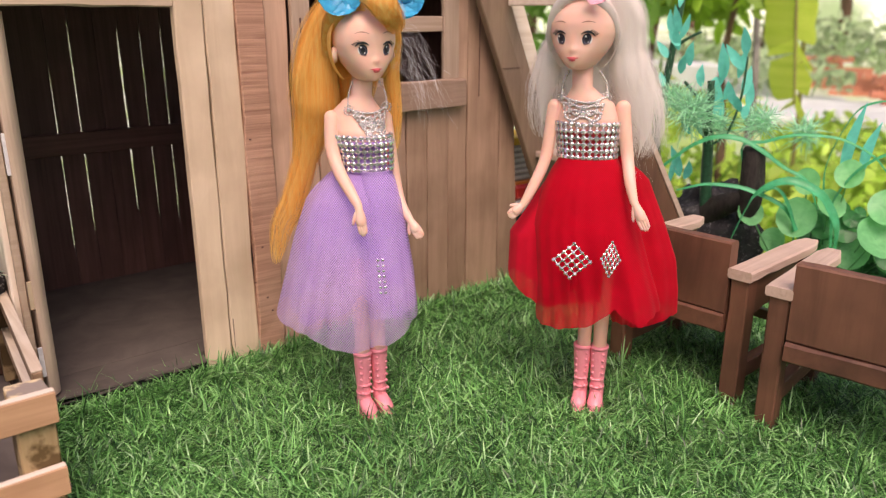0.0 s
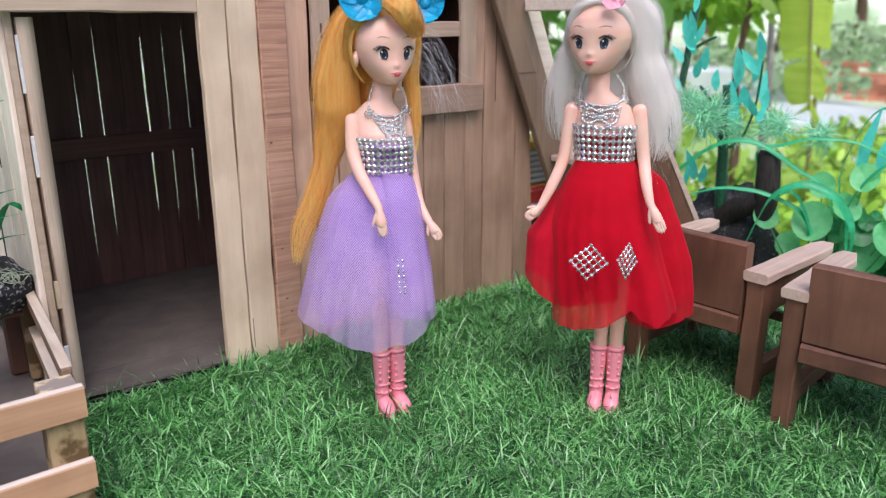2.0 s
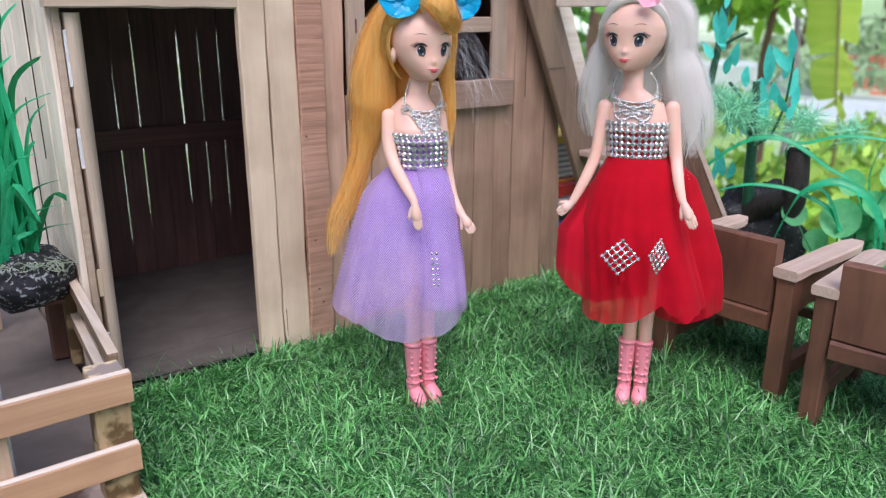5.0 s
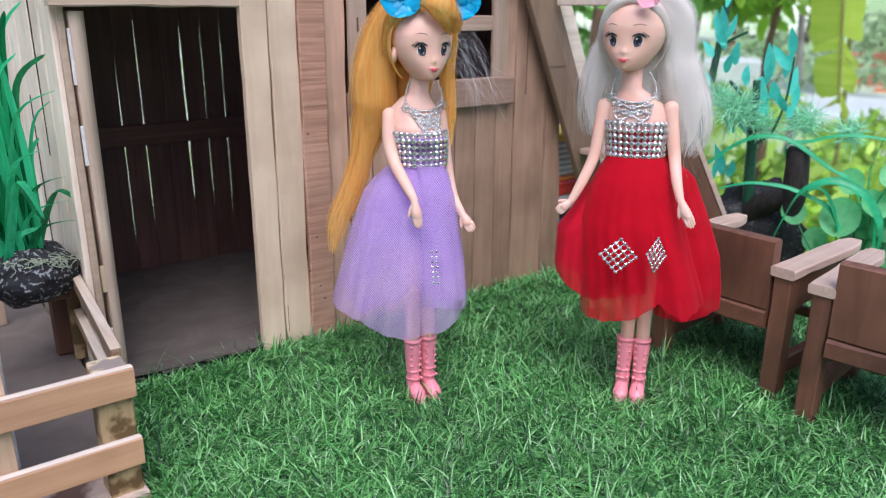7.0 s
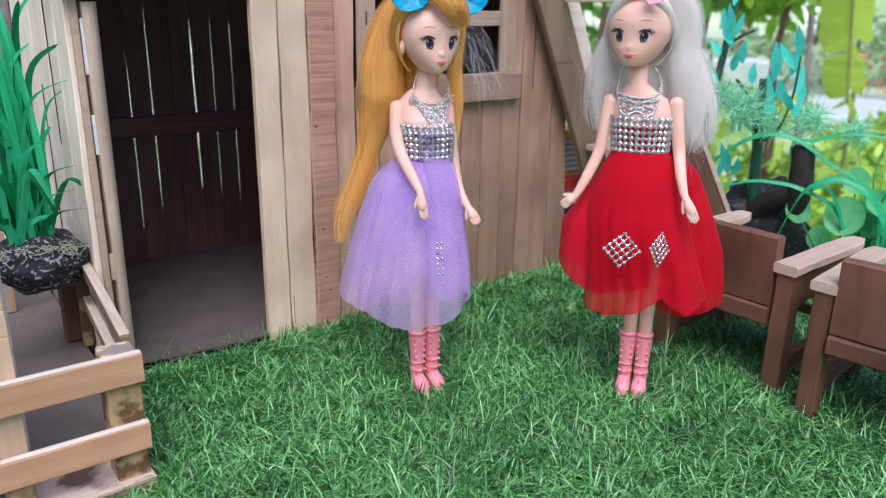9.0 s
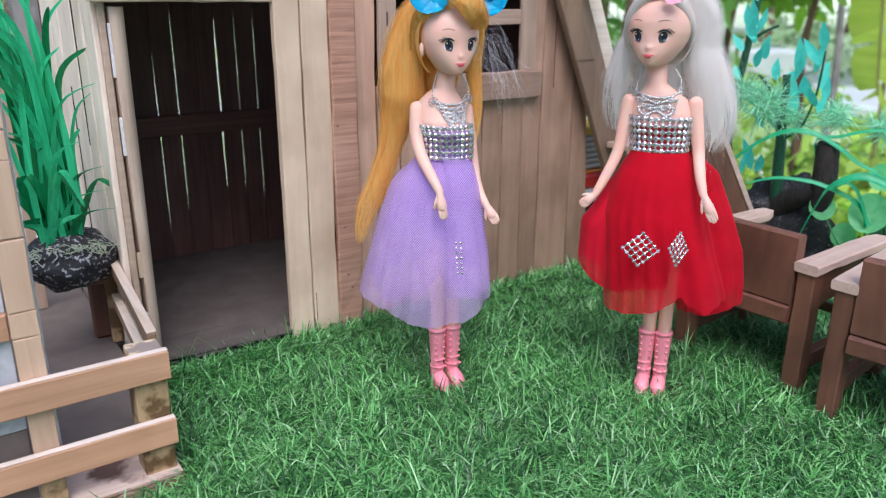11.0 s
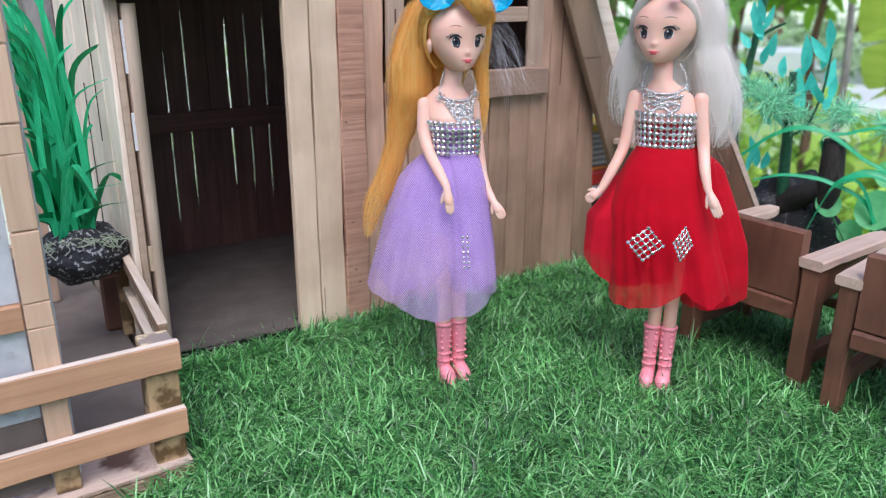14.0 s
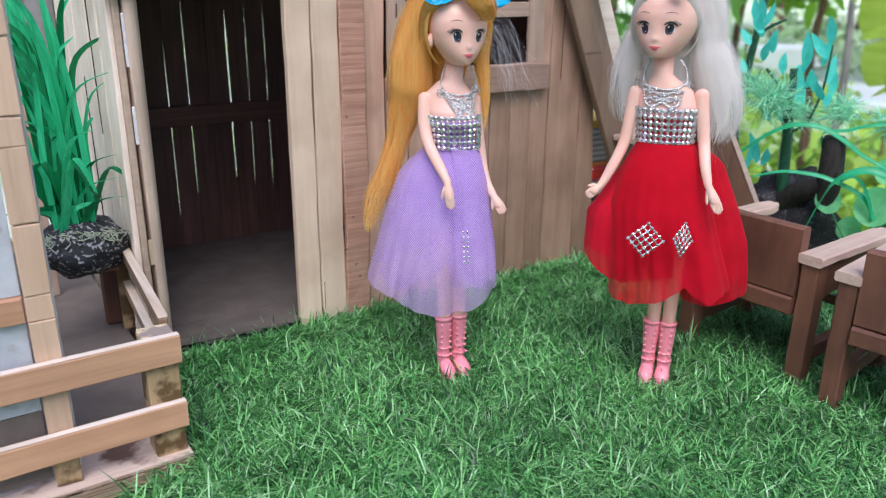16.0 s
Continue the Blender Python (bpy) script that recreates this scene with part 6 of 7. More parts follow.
def red_doll():
    s, rng = Soup(), random.Random(5)
    body = [(-0.0165, 0.002, 0.242, 0.0067, 0.0066), (-0.0160, 0.002, 0.229, 0.0066, 0.0066), (-0.0145, 0.002, 0.2250, 0.0100, 0.0078), (-0.0120, 0.002, 0.2190, 0.0165, 0.0084),
            (-0.0112, 0.002, 0.2100, 0.0200, 0.0098), (-0.0112, 0.001, 0.2030, 0.0188, 0.0122), (-0.0108, 0.002, 0.1950, 0.0180, 0.0112), (-0.0105, 0.002, 0.1810, 0.0172, 0.0105),
            (-0.0090, 0.002, 0.165, 0.018, 0.0120), (-0.0060, 0.002, 0.130, 0.016, 0.0110)]
    s.loft(body[:6], SKIN, 28)
    s.loft([(x, y, z, rx + 0.0008, ry + 0.0008) for x, y, z, rx, ry in body[5:]], CLOTH, 28)
    stones(s, [(x, y, z, rx + 0.001, ry + 0.001) for x, y, z, rx, ry in body], 0.1848, 0.2062, 6, 30, 0.00182)
    chest_chains(s, body, -0.0142, 1.0, 0.0, 1, 0.00100)
    arm(s, [(-0.0330, 0.002, 0.2160), (-0.0350, 0.000, 0.2000), (-0.0375, -0.002, 0.1820), (-0.0440, -0.008, 0.1650), (-0.0500, -0.012, 0.1525)], [0.0048, 0.0044, 0.0040, 0.0036, 0.0026], (-0.0590, -0.016, 0.1445))
    arm(s, [(0.0105, 0.002, 0.2160), (0.0128, 0.000, 0.2000), (0.0155, -0.002, 0.1840), (0.0178, -0.012, 0.1710), (0.0208, -0.018, 0.1600)], [0.0048, 0.0044, 0.0040, 0.0036, 0.0026], (0.0300, -0.024, 0.1425))
    for x in (-0.0052, 0.0058):
        s.tube([(x, 0, 0.135), (x, 0.001, 0.10), (x, 0.003, 0.070), (x, 0.004, 0.055), (x, 0.004, 0.040)], [0.0078, 0.0066, 0.0052, 0.0048, 0.0050], SKIN, 14)
    boots(s, [(-0.0060, 0.0), (0.0056, 0.0)], 0.0425, -4)
    skirt_layer(s, [(0.1835, -0.0285, 0.0088), (0.1725, -0.0350, 0.0150), (0.1600, -0.0400, 0.0190), (0.1391, -0.0450, 0.0262), (0.1120, -0.0430, 0.0350), (0.0886, -0.0410, 0.0432), (0.0600, -0.0400, 0.0500)],
                [(-0.040, 0.0705), (-0.0252, 0.0715), (-0.0113, 0.0730), (0.0013, 0.0775), (0.0102, 0.0850), (0.0143, 0.0890), (0.0200, 0.0820), (0.0312, 0.0780), (0.0423, 0.0820), (0.050, 0.085)], (0.003, 0.80), 5, 0.4, depth=0.13)
    skirt_layer(s, [(0.1830, -0.0280, 0.0080), (0.1650, -0.0350, 0.0165), (0.1391, -0.0420, 0.0235), (0.1120, -0.0400, 0.0310), (0.0900, -0.0385, 0.0380), (0.0600, -0.0380, 0.0430)],
                [(-0.040, 0.080), (-0.0252, 0.084), (-0.0113, 0.104), (0.0013, 0.114), (0.0143, 0.116), (0.0250, 0.096), (0.043, 0.088)], (0.003, 0.74), 6, 2.1, depth=0.13)
    # thin veil on the one side, a loose panel behind on the other, and a short lining
    skirt_layer(s, [(0.1830, -0.0270, 0.0020), (0.1604, -0.0410, 0.0080), (0.1391, -0.0540, 0.0120), (0.1300, -0.0605, 0.0130), (0.1011, -0.0613, 0.0100), (0.0700, -0.0560, 0.0060)],
                [(-0.0613, 0.0990), (-0.0510, 0.0905), (-0.0403, 0.0815), (-0.030, 0.082), (0.012, 0.088)], (0.006, 0.55), 5, 3.3, VEIL, 0.10, back_lift=0.004)
    skirt_layer(s, [(0.1820, -0.0060, 0.0150), (0.1760, -0.0040, 0.0215), (0.1699, -0.0020, 0.0300), (0.1388, 0.0020, 0.0434), (0.1134, 0.0060, 0.0529), (0.0919, 0.0100, 0.0560), (0.0600, 0.0120, 0.0578)],
                [(0.0, 0.0690), (0.0200, 0.0660), (0.0312, 0.0655), (0.0423, 0.0705), (0.0578, 0.0770)], (0.013, 0.55), 4, 1.0, depth=0.12, back_lift=0.004)
    skirt_layer(s, [(0.1815, -0.0270, 0.0070), (0.1600, -0.0360, 0.0160), (0.1391, -0.0400, 0.0225), (0.1000, -0.0380, 0.0300)],
                [(-0.040, 0.112), (-0.010, 0.124), (0.010, 0.128), (0.030, 0.108)], (0.003, 0.66), 6, 4.0, depth=0.10)
    patch(s, (-0.0150, -0.0385, 0.1240), 0.0080, radians(50))
    patch(s, (0.0088, -0.0400, 0.1270), 0.0080, radians(50), 0.5)
    head = (-0.0172, 0.001, 0.2618)
    turn = doll_head(s, head, -15, rx=0.0206, ears=())
    hair_cap(s, head, turn, line=0.50)
    lock(s, rng, [(-0.022, 0.012, 0.284), (-0.0320, 0.014, 0.270), (-0.0362, 0.016, 0.256), (-0.0390, 0.018, 0.245), (-0.0410, 0.019, 0.2275), (-0.0425, 0.019, 0.212), (-0.0425, 0.018, 0.201), (-0.0420, 0.018, 0.193)],
         [0.005, 0.0060, 0.0058, 0.0090, 0.0118, 0.0112, 0.0085, 0.004], 1000, deep=0.7, stray=0.22, ends=0.45, ruffle=0.14, solid=0.85)
    lock(s, rng, [(-0.006, 0.006, 0.2880), (0.0025, 0.008, 0.2800), (0.0085, 0.010, 0.2700), (0.0105, 0.012, 0.2500), (0.0155, 0.013, 0.2347), (0.0215, 0.014, 0.2165), (0.0250, 0.014, 0.2000), (0.0235, 0.013, 0.1890), (0.0225, 0.012, 0.1825)],
         [0.009, 0.0112, 0.0122, 0.0118, 0.0148, 0.0152, 0.0140, 0.0112, 0.006], 1700, deep=0.62, stray=0.22, ends=0.60, ruffle=0.12, solid=0.92)
    lock(s, rng, [(-0.018, 0.014, 0.288), (-0.018, 0.022, 0.266), (-0.015, 0.022, 0.235), (-0.012, 0.020, 0.205), (-0.010, 0.018, 0.190)], [0.014, 0.018, 0.018, 0.016, 0.013], 700)
    # braids along the hairline
    for e in (-1, 1):
        lock(s, rng, [(-0.0185, -0.0125, 0.2845), (-0.0195 + e * 0.0085, -0.0130, 0.2825), (-0.0180 + e * 0.0165, -0.0090, 0.2745), (-0.0172 + e * 0.0205, -0.002, 0.2620), (-0.0172 + e * 0.0205, 0.008, 0.2500)], [0.0022, 0.0028, 0.0028, 0.0026, 0.001], 400, deep=0.6, ruffle=0.25)
    for _ in range(30):
        # loose strands
        x, z = rng.uniform(0.005, 0.03), rng.uniform(0.20, 0.27)
        pts = curve([(x, 0.01, z), (x + rng.uniform(0.004, 0.016), 0.0, z - rng.uniform(0.0, 0.02)), (x + rng.uniform(0.008, 0.026), -0.004, z - rng.uniform(0.02, 0.05))], 4)
        s.ribbon(pts, [0.00005] * len(pts), HAIR, (0.5, 0.5, 0.5))
    fluffy_bow(s, (-0.0100, -0.0190, 0.2862), 0.0082, rng)
    ob = new("doll", s.mesh("doll", doll_materials("white_hair", "red_cloth", "red_tulle", "pink_bow"), flat=(STONE,)))
    ob.matrix_basis = pose(0.363, 0.309, BASE + 0.0055, 0, 0, -52.3)
    tagged(ob, "plastic doll with white-blond hair, red tulle dress and pink boots", "doll", "dolls on the turf")


def violet_doll():
    s, rng = Soup(), random.Random(9)
    body = [(-0.0040, 0.003, 0.238, 0.0066, 0.0066), (-0.0050, 0.003, 0.225, 0.0066, 0.0066), (-0.0070, 0.003, 0.2215, 0.0098, 0.0080), (-0.0080, 0.003, 0.2145, 0.0160, 0.0100),
            (-0.0070, 0.002, 0.2040, 0.0172, 0.0125), (-0.0040, -0.001, 0.1975, 0.0166, 0.0150), (-0.0035, 0.001, 0.1890, 0.0160, 0.0130), (-0.0035, 0.002, 0.1760, 0.0158, 0.0125),
            (-0.0040, 0.002, 0.160, 0.017, 0.0150), (-0.0050, 0.002, 0.120, 0.015, 0.0120)]
    s.loft(body[:6], SKIN, 28)
    s.loft([(x, y, z, rx + 0.0008, ry + 0.0008) for x, y, z, rx, ry in body[5:]], CLOTH, 28)
    stones(s, [(x, y, z, rx + 0.001, ry + 0.001) for x, y, z, rx, ry in body], 0.1788, 0.1997, 6, 28, 0.00184)
    chest_chains(s, body, -0.0012, 0.84, -0.0056, 5, 0.00085, 0.80)
    arm(s, [(-0.0240, -0.002, 0.2110), (-0.0240, -0.007, 0.1930), (-0.0200, -0.014, 0.1800), (-0.0130, -0.024, 0.1690), (-0.0078, -0.031, 0.1610)], [0.0048, 0.0045, 0.0040, 0.0036, 0.0026], (-0.0046, -0.036, 0.1430), 0.0013)
    arm(s, [(0.0095, 0.006, 0.2100), (0.0120, 0.006, 0.1920), (0.0150, 0.004, 0.1720), (0.0185, -0.002, 0.1560), (0.0240, -0.010, 0.1465)], [0.0044, 0.0042, 0.0038, 0.0034, 0.0026], (0.0315, -0.016, 0.1350))
    for x, y in ((-0.0095, -0.003), (0.0012, 0.003)):
        s.tube([(x, y, 0.125), (x, y + 0.001, 0.095), (x, y + 0.003, 0.070), (x, y + 0.004, 0.053), (x, y + 0.004, 0.038)], [0.0078, 0.0066, 0.0054, 0.0050, 0.0050], SKIN, 14)
    boots(s, [(-0.0098, -0.003), (0.0012, 0.003)], 0.0420, 28)
    skirt_layer(s, [(0.1795, -0.0200, 0.0115), (0.1740, -0.0290, 0.0148), (0.1603, -0.0425, 0.0195), (0.1323, -0.0525, 0.0232), (0.1088, -0.0590, 0.0268), (0.0764, -0.0683, 0.0294), (0.0500, -0.0700, 0.0296)],
                [(-0.0683, 0.0850), (-0.0583, 0.0770), (-0.0448, 0.0720), (-0.0249, 0.0665), (-0.0139, 0.0655), (0.0090, 0.0640), (0.0164, 0.0690), (0.0296, 0.0780)], (0.004, 0.76), 7, 0.9, depth=0.12)
    skirt_layer(s, [(0.1790, -0.0195, 0.0110), (0.1700, -0.0310, 0.0160), (0.1500, -0.0420, 0.0200), (0.1088, -0.0530, 0.0245), (0.0764, -0.0590, 0.0270), (0.0500, -0.0600, 0.0275)],
                [(-0.060, 0.084), (-0.0448, 0.078), (-0.0249, 0.084), (-0.0080, 0.098), (0.0040, 0.088), (0.0164, 0.076), (0.0275, 0.080)], (0.004, 0.70), 8, 2.7, depth=0.13)
    # a denser panel on the one side, and a short lining
    skirt_layer(s, [(0.1790, -0.0060, 0.0112), (0.1600, -0.0080, 0.0188), (0.1320, -0.0075, 0.0225), (0.1088, -0.0060, 0.0260), (0.0800, -0.0040, 0.0286)],
                [(-0.0080, 0.0790), (0.0100, 0.0820), (0.0286, 0.0880)], (-0.010, 0.75), 3, 1.2, depth=0.08, back_lift=0.0)
    skirt_layer(s, [(0.1785, -0.0190, 0.0105), (0.1650, -0.0310, 0.0160), (0.1400, -0.0420, 0.0190), (0.1000, -0.0480, 0.0230)],
                [(-0.048, 0.122), (-0.020, 0.124), (0.023, 0.118)], (0.004, 0.62), 6, 4.4, depth=0.12)
    for k in range(7):
        for e in (-1, 1):
            s.stone((0.0050 + e * 0.0015 + 0.00025 * k, -0.0385 - 0.0004 * k, 0.1280 - 0.0034 * k), (0.2 * e, -1, 0.5 * math.sin(2 * k)), 0.00105, STONE)
    head = (-0.0025, 0.000, 0.2558)
    turn = doll_head(s, head, 23, rx=0.0191)
    hair_cap(s, head, turn, line=0.50)
    lock(s, rng, [(-0.008, 0.008, 0.2850), (-0.0225, 0.011, 0.2715), (-0.0298, 0.014, 0.2558), (-0.0333, 0.016, 0.2354), (-0.0348, 0.018, 0.2152), (-0.0390, 0.020, 0.1989), (-0.0450, 0.021, 0.1782), (-0.0545, 0.022, 0.1506), (-0.0625, 0.022, 0.1338), (-0.0665, 0.022, 0.1175), (-0.0685, 0.022, 0.107)],
         [0.011, 0.0112, 0.0126, 0.0155, 0.0160, 0.0120, 0.0082, 0.0088, 0.0080, 0.0056, 0.002], 2000, stray=0.20, ends=0.45, ruffle=0.16, solid=0.80)
    lock(s, rng, [(0.0150, 0.000, 0.270), (0.0172, 0.004, 0.260), (0.0165, 0.009, 0.250), (0.0142, 0.012, 0.236), (0.0148, 0.013, 0.2269), (0.0160, 0.013, 0.2108), (0.0152, 0.013, 0.1930), (0.013, 0.012, 0.178)], [0.0035, 0.0032, 0.0035, 0.0052, 0.0056, 0.0050, 0.0036, 0.0012], 900, solid=0.85, ends=0.5)
    lock(s, rng, [(-0.002, 0.016, 0.280), (-0.004, 0.024, 0.254), (-0.012, 0.026, 0.220), (-0.020, 0.028, 0.190)], [0.014, 0.016, 0.014, 0.010], 500)
    # fringe swept to one side, and the side drawn back over the ear
    lock(s, rng, [(-0.006, -0.013, 0.2870), (0.0020, -0.0225, 0.2850), (0.0095, -0.0250, 0.2795), (0.0145, -0.0225, 0.2725), (0.0172, -0.0165, 0.2665), (0.0182, -0.0095, 0.2620)], [0.0050, 0.0076, 0.0086, 0.0076, 0.0056, 0.0026], 900, deep=0.6, ruffle=0.26)
    lock(s, rng, [(-0.003, -0.008, 0.2850), (-0.0135, -0.0105, 0.2790), (-0.0210, -0.006, 0.2690), (-0.0245, 0.002, 0.2590), (-0.0275, 0.008, 0.246)], [0.004, 0.0058, 0.0056, 0.0040, 0.001], 1200, deep=0.5, ruffle=0.14)
    for _ in range(56):
        # stray hairs that stand off
        x, z, f = rng.uniform(0.013, 0.02), rng.uniform(0.240, 0.268), rng.random()
        pts = curve([(x, 0.006, z), (x + 0.006 + 0.008 * f, 0.004, z - rng.uniform(-0.003, 0.008)), (x + 0.010 + 0.014 * f + rng.uniform(-0.002, 0.002), 0.002, z - 0.012 - rng.uniform(0.0, 0.012)), (x + 0.012 + 0.020 * f + rng.uniform(-0.005, 0.005), 0.0, z - 0.022 - rng.uniform(0.0, 0.024))], 4)
        s.ribbon(pts, [0.00005] * len(pts), WHITE, (0.5, 0.5, 0.5))
    fluffy_bow(s, (-0.0150, -0.0125, 0.2862), 0.0140, rng)
    fluffy_bow(s, (0.0235, 0.0060, 0.2830), 0.0125, rng)
    s.bead((-0.0150, -0.0210, 0.2862), 0.0022, STONE)
    ob = new("doll", s.mesh("doll", doll_materials("gold_hair", "violet_cloth", "violet_tulle", "blue_bow"), flat=(STONE,)))
    ob.matrix_basis = pose(0.242, 0.400, BASE + 0.0055, 0, 0, -35.9)
    tagged(ob, "plastic doll with golden hair, blue bows and violet tulle dress", "doll", "dolls on the turf")


red_doll()
violet_doll()


# ---- garden behind ----
def away(bearing, distance):
    """A place of the garden by its bearing from +y towards +x, seen from the mat's corner."""
    return (-0.05 + distance * math.sin(radians(bearing)), -0.01 + distance * math.cos(radians(bearing)))


def leaves(s, rng, centre, radii, count, size, n=0, hollow=0.35):
    for _ in range(count):
        d = Vector((rng.gauss(0, 1), rng.gauss(0, 1), rng.gauss(0, 1))).normalized() * (hollow + (1 - hollow) * rng.random())
        d *= 0.75 + 0.4 * noise.noise(d * 2.3 + Vector(centre))
        p = Vector(centre) + Vector((d.x * radii[0], d.y * radii[1], d.z * radii[2]))
        a = Vector((rng.gauss(0, 1), rng.gauss(0, 1), rng.gauss(-0.3, 0.7))).normalized()
        k = size * rng.uniform(0.6, 1.3)
        drop = Vector((0, 0, -0.12 * k))
        s.ribbon([p, p + a * k * 0.22, p + a * k * 0.5 + drop * 0.3, p + a * k * 0.8 + drop * 0.7, p + a * k + drop], [k * 0.08, k * 0.38, k * 0.5, k * 0.30, k * 0.03], n, (rng.gauss(0, 1), rng.gauss(0, 1), rng.gauss(0, 1)), 0.12)


def tree(bearing, distance, height, trunk, crown, count, size, bark="trunk", leaf="bush", label="", lift=0.0):
    x, y = away(bearing, distance)
    rng = random.Random(int(bearing * 10 + distance))
    t = thing("tree", (x, y, GROUND), label, "tree", "garden trees")
    s = Soup()
    pts = curve([(0, 0, -0.1), (trunk * 0.6, 0, height * 0.35), (-trunk * 0.5, trunk, height * 0.7), (trunk, 0, height)], 4)
    s.tube(pts, [trunk * (1.1 - 0.6 * i / len(pts)) for i in range(len(pts))], 0, 12)
    s.part("trunk", [M[bark]], t)
    s = Soup()
    for k in range(7):
        a = k * 2.4
        leaves(s, rng, (crown[0] * 0.55 * math.cos(a), crown[1] * 0.55 * math.sin(a), height + lift + crown[2] * rng.uniform(-0.4, 0.5)), (crown[0] * 0.5, crown[1] * 0.5, crown[2] * 0.5), count // 7, size)
    s.part("crown", [M[leaf]], t)


def bush(bearing, distance, radius, height, count, size, leaf, label):
    x, y = away(bearing, distance)
    rng = random.Random(int(bearing * 13 + distance * 7))
    b = thing("bush", (x, y, GROUND), label, "bush", "garden bushes")
    s = Soup()
    for k in range(4):
        s.tube(curve([(0, 0, -0.05), (rng.uniform(-0.3, 0.3) * radius, rng.uniform(-0.3, 0.3) * radius, height * 0.5), (rng.uniform(-0.6, 0.6) * radius, rng.uniform(-0.6, 0.6) * radius, height * 0.9)], 3), [0.005] * 7, 0, 6)
    s.part("branch", [M["bush_deep"]], b)
    s = Soup()
    for k in range(5):
        a = k * 2.4
        leaves(s, rng, (radius * 0.45 * math.cos(a), radius * 0.45 * math.sin(a), height * rng.uniform(0.35, 0.7)), (radius * 0.6, radius * 0.6, height * 0.45), count // 5, size)
    s.part("foliage", [M[leaf]], b)


for b, d, r, h, n, size, leaf in ((51, 3.4, 0.5, 0.55, 420, 0.09, "bush"), (56, 2.9, 0.45, 0.30, 420, 0.08, "bush"), (60, 3.2, 0.5, 0.36, 420, 0.08, "bush"), (64.5, 2.8, 0.45, 0.30, 420, 0.08, "bush"),
                                  (69, 3.3, 0.5, 0.42, 420, 0.08, "bush"), (74, 3.0, 0.5, 0.5, 320, 0.08, "bush"), (47, 4.6, 0.8, 1.0, 500, 0.12, "bush_deep"), (53.5, 5.4, 0.6, 0.55, 350, 0.1, "bush"),
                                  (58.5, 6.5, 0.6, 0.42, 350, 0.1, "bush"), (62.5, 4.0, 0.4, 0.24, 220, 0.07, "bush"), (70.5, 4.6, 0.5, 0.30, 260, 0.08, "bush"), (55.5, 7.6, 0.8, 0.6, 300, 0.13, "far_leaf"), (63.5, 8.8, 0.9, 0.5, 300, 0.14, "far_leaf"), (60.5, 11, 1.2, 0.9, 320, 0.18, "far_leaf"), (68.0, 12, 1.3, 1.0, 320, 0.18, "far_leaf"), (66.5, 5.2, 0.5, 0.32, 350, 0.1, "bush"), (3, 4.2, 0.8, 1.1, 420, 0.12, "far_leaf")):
    bush(b, d, r, h, n, size, leaf, "yellow-green garden bush, coloured bright as if sunlit" if leaf == "bush" else "leafy green garden bush")
tree(59.9, 3.3, 0.96, 0.020, (0.40, 0.40, 0.20), 620, 0.085, leaf="canopy", label="slim young tree with yellow-green leaves", lift=0.06)
tree(55.0, 3.6, 0.96, 0.020, (0.50, 0.45, 0.24), 700, 0.085, leaf="canopy", label="small tree with bright green leaves", lift=0.02)
tree(61.6, 4.6, 1.4, 0.022, (0.5, 0.5, 0.4), 320, 0.09, bark="grey_trunk", label="slim garden tree with a pale trunk", lift=0.3)
tree(48.6, 2.9, 1.1, 0.03, (0.45, 0.45, 0.4), 520, 0.09, leaf="bush_deep", label="dark green leafy tree")
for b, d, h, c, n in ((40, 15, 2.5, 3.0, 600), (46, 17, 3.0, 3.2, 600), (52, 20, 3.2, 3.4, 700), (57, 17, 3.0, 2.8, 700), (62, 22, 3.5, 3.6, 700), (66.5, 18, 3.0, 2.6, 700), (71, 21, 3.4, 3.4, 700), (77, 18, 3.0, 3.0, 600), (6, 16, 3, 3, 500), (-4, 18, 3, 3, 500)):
    tree(b, d, h, 0.12, (c, c, c * 0.75), n, 0.42, leaf="far_leaf", label="distant grey-green tree, leaves greyed to look hazy")
# the grey trunk behind the porch
tree(7.6, 1.62, 1.6, 0.055, (0.5, 0.5, 0.3), 260, 0.08, bark="grey_trunk", leaf="bush_deep", label="rough grey tree trunk behind the porch")


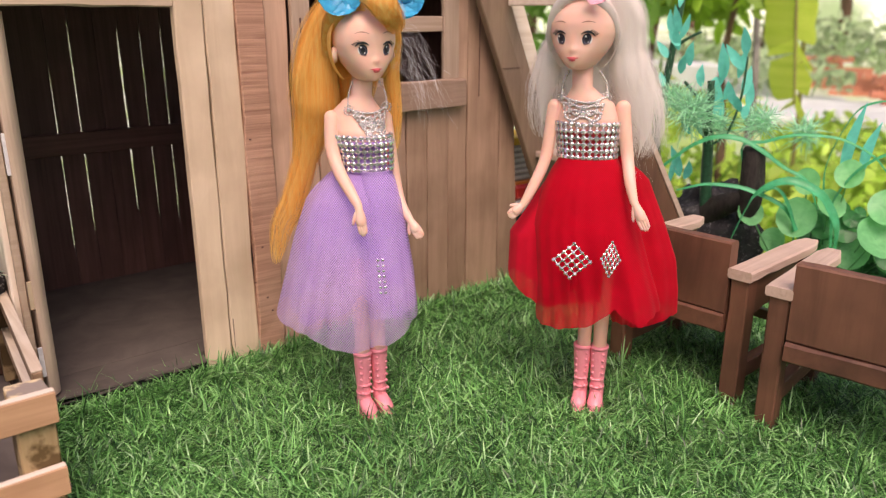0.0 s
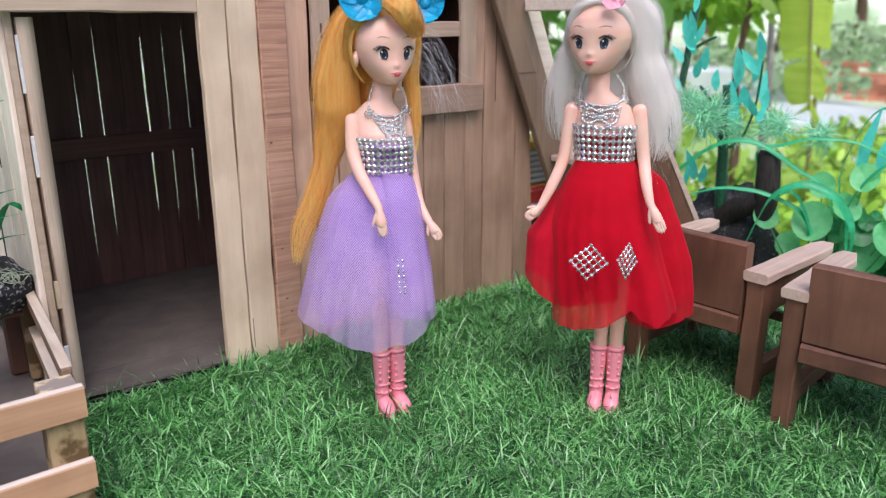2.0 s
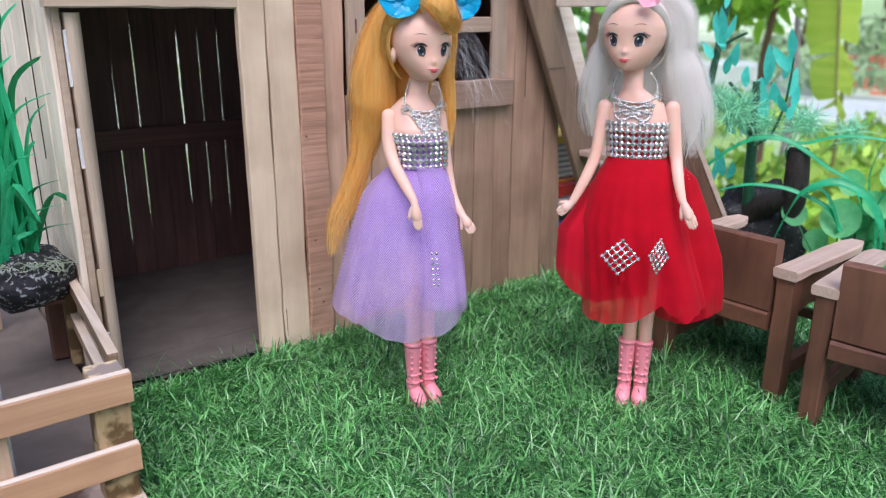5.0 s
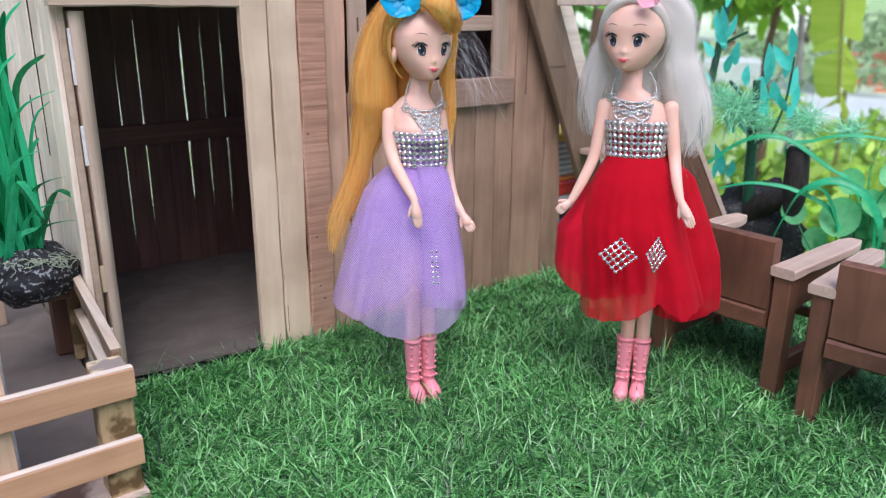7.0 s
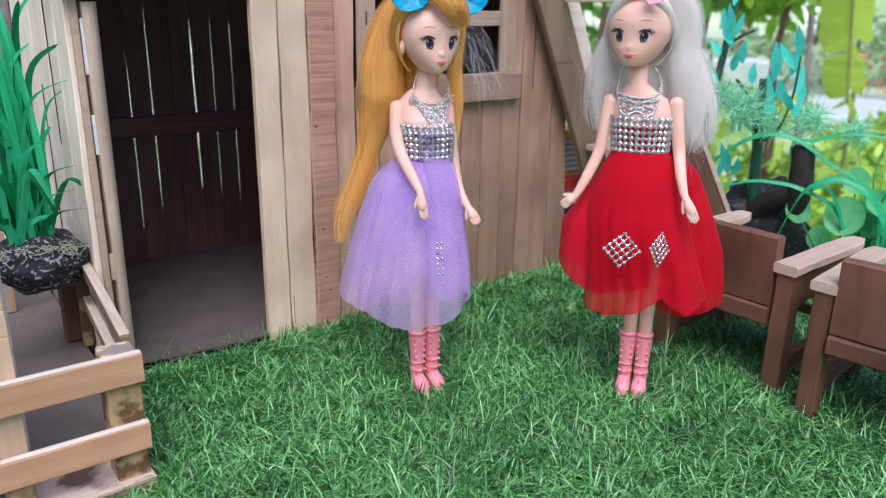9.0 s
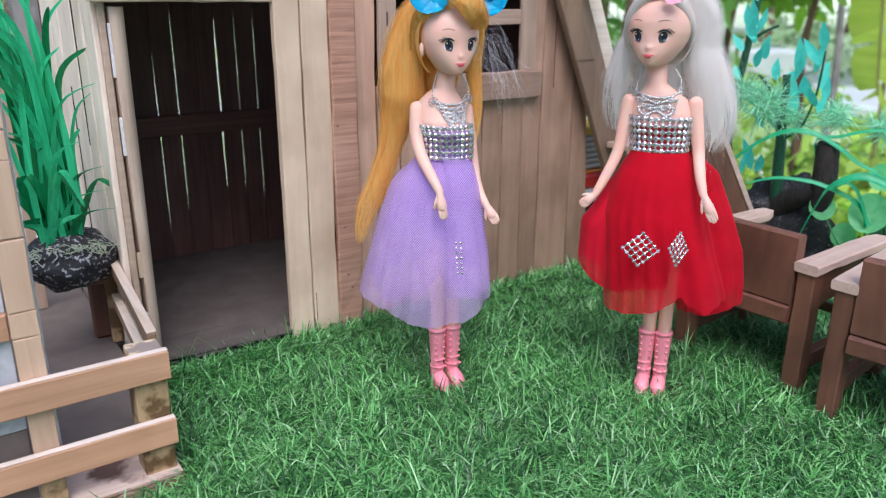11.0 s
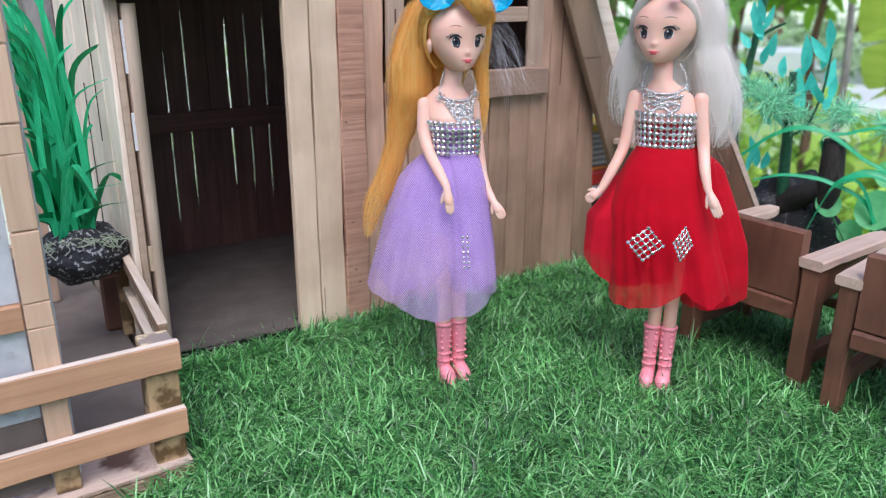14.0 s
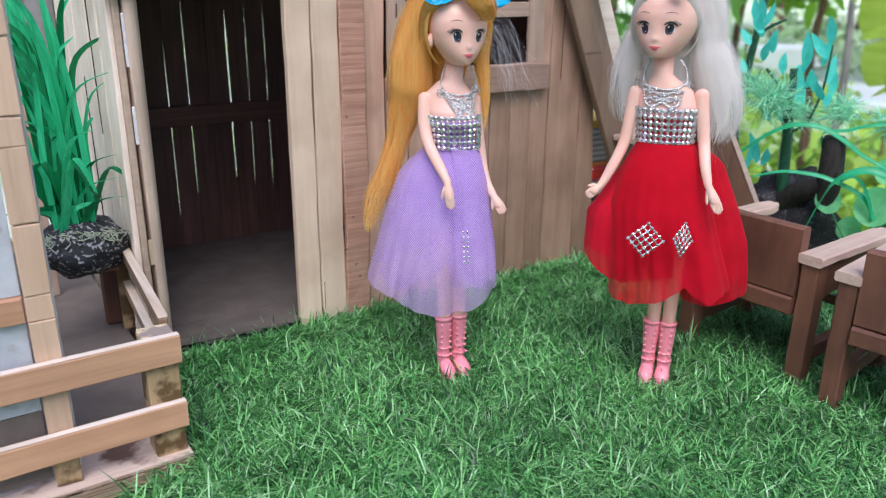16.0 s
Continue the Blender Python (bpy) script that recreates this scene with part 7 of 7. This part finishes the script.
def banana():
    x, y = away(63.6, 3.1)
    b = thing("banana_plant", (x, y, GROUND), "banana plant with a large hanging yellow-green leaf", "banana plant", turn=-64.4)
    s = Soup()
    c = curve([(0.05, 0.05, -0.1), (0.06, 0.04, 0.45), (0.03, 0.02, 0.95), (0.0, 0.0, 1.30)], 5)
    s.tube(c, [0.008 * (1.1 - 0.5 * i / len(c)) for i in range(len(c))], 0, 10)
    s.part("stem", [M["midrib"]], b)
    rng = random.Random(12)
    for x0, top, low, w, lean in ((0.00, 1.35, 0.56, 0.24, 0.04), (0.30, 1.45, 0.85, 0.24, 0.25), (-0.35, 1.5, 1.0, 0.2, -0.3)):
        s = Soup()
        pts = curve([(0.0, 0, top), (x0 - lean * 0.2, -0.05, (top + low) / 2 + 0.1), (x0 + lean, -0.06, low)], 12)
        n = len(pts) - 1
        ws = [w * max(0.10, math.sin(math.pi * (0.10 + 0.86 * i / n)) ** 0.5) for i in range(n + 1)]
        # the blade is torn into strips on either side of the rib
        for side in (-1, 1):
            i = 0 if side < 0 else n // 6
            while i < n:
                k = min(n, i + rng.randint(1, 4))
                drop = rng.uniform(0.01, 0.05) if side < 0 else rng.uniform(0.04, 0.10)
                gap = rng.uniform(0.004, 0.030)
                rows = []
                for j in range(i, k + 1):
                    reach = ws[j] * (0.48 if side < 0 else 0.34) * rng.uniform(0.84, 1.06)
                    shut = gap * (j == k) - 0.3 * gap * (j == i)
                    rows.append([pts[j] + Vector((side * reach * q, 0.04 * q * q, -drop * q + shut * q)) for q in (0.0, 0.35, 0.7, 1.0)])
                s.rings(rows, 0, closed=False)
                i = k
        lf = s.part("leaf", [M["banana"]], b)
        s = Soup()
        s.tube([p + Vector((0, -0.012, 0)) for p in pts], [0.006 * (1.2 - 0.6 * i / len(pts)) for i in range(len(pts))], 0, 6)
        s.part("midrib", [M["midrib"]], lf)


banana()


def brick_stack(bearing, distance, nx, nz, turn):
    x, y = away(bearing, distance)
    st = thing("brick_stack", (x, y, GROUND), "stack of red bricks in the garden", "bricks", turn=turn)
    me = None
    for k in range(nz):
        for i in range(nx - k // 2):
            if me is None:
                bm = box(-0.11, 0.11, -0.05, 0.05, 0, 0.062, 0.004)
                ob = part("brick", bm, M["brick"], st, local=True)
                me = ob.data
            else:
                ob = settle(new("brick", me), st)
            ob.location = (i * 0.23 + (k % 2) * 0.1 + random.uniform(-0.01, 0.01), random.uniform(-0.02, 0.02), k * 0.064)


brick_stack(66.9, 9.6, 5, 4, -66)
brick_stack(69.5, 8.2, 6, 5, -60)
brick_stack(63.8, 10.5, 5, 6, -60)
for b, d, w, h in ((65.2, 8.0, 0.7, 0.08), (61.5, 8.6, 0.9, 0.06), (57.0, 9.0, 1.1, 0.22), (69.0, 6.8, 0.8, 0.12), (54.5, 7.4, 0.6, 0.45)):
    x, y = away(b, d)
    sl = thing("stone_slab", (x, y, GROUND), "stone slab coloured pale as if in the sun", "slab", "slabs in the garden", turn=-b)
    part("slab", box(-w, w, -0.4, 0.4, -0.1, h, 0.02, 0.02), M["slab"], sl, local=True)


# distance: a tree line with haze in its colours and a glow of its own
def backdrop():
    m = bpy.data.materials.new("glowing_haze_distance")
    m.use_nodes = True
    nt = m.node_tree
    bsdf = nt.nodes["Principled BSDF"]
    tc = nt.nodes.new("ShaderNodeTexCoord")
    ns = nt.nodes.new("ShaderNodeTexNoise")
    ns.inputs["Scale"].default_value, ns.inputs["Detail"].default_value = 0.35, 6
    nt.links.new(tc.outputs["Object"], ns.inputs["Vector"])
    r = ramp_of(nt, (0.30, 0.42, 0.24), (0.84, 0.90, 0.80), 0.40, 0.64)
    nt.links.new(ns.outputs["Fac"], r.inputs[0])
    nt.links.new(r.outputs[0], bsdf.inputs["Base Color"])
    # emission added to brighten the distance; nothing there is a lamp
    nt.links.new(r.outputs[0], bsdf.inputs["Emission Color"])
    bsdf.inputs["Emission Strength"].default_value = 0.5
    bsdf.inputs["Roughness"].default_value = 1.0
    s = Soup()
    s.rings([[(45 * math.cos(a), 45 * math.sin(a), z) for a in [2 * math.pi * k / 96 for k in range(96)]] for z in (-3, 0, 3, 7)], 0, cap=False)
    tagged(s.part("backdrop", [m], None), "distant tree line with painted haze and an added glow", "backdrop", kind="structure")


backdrop()
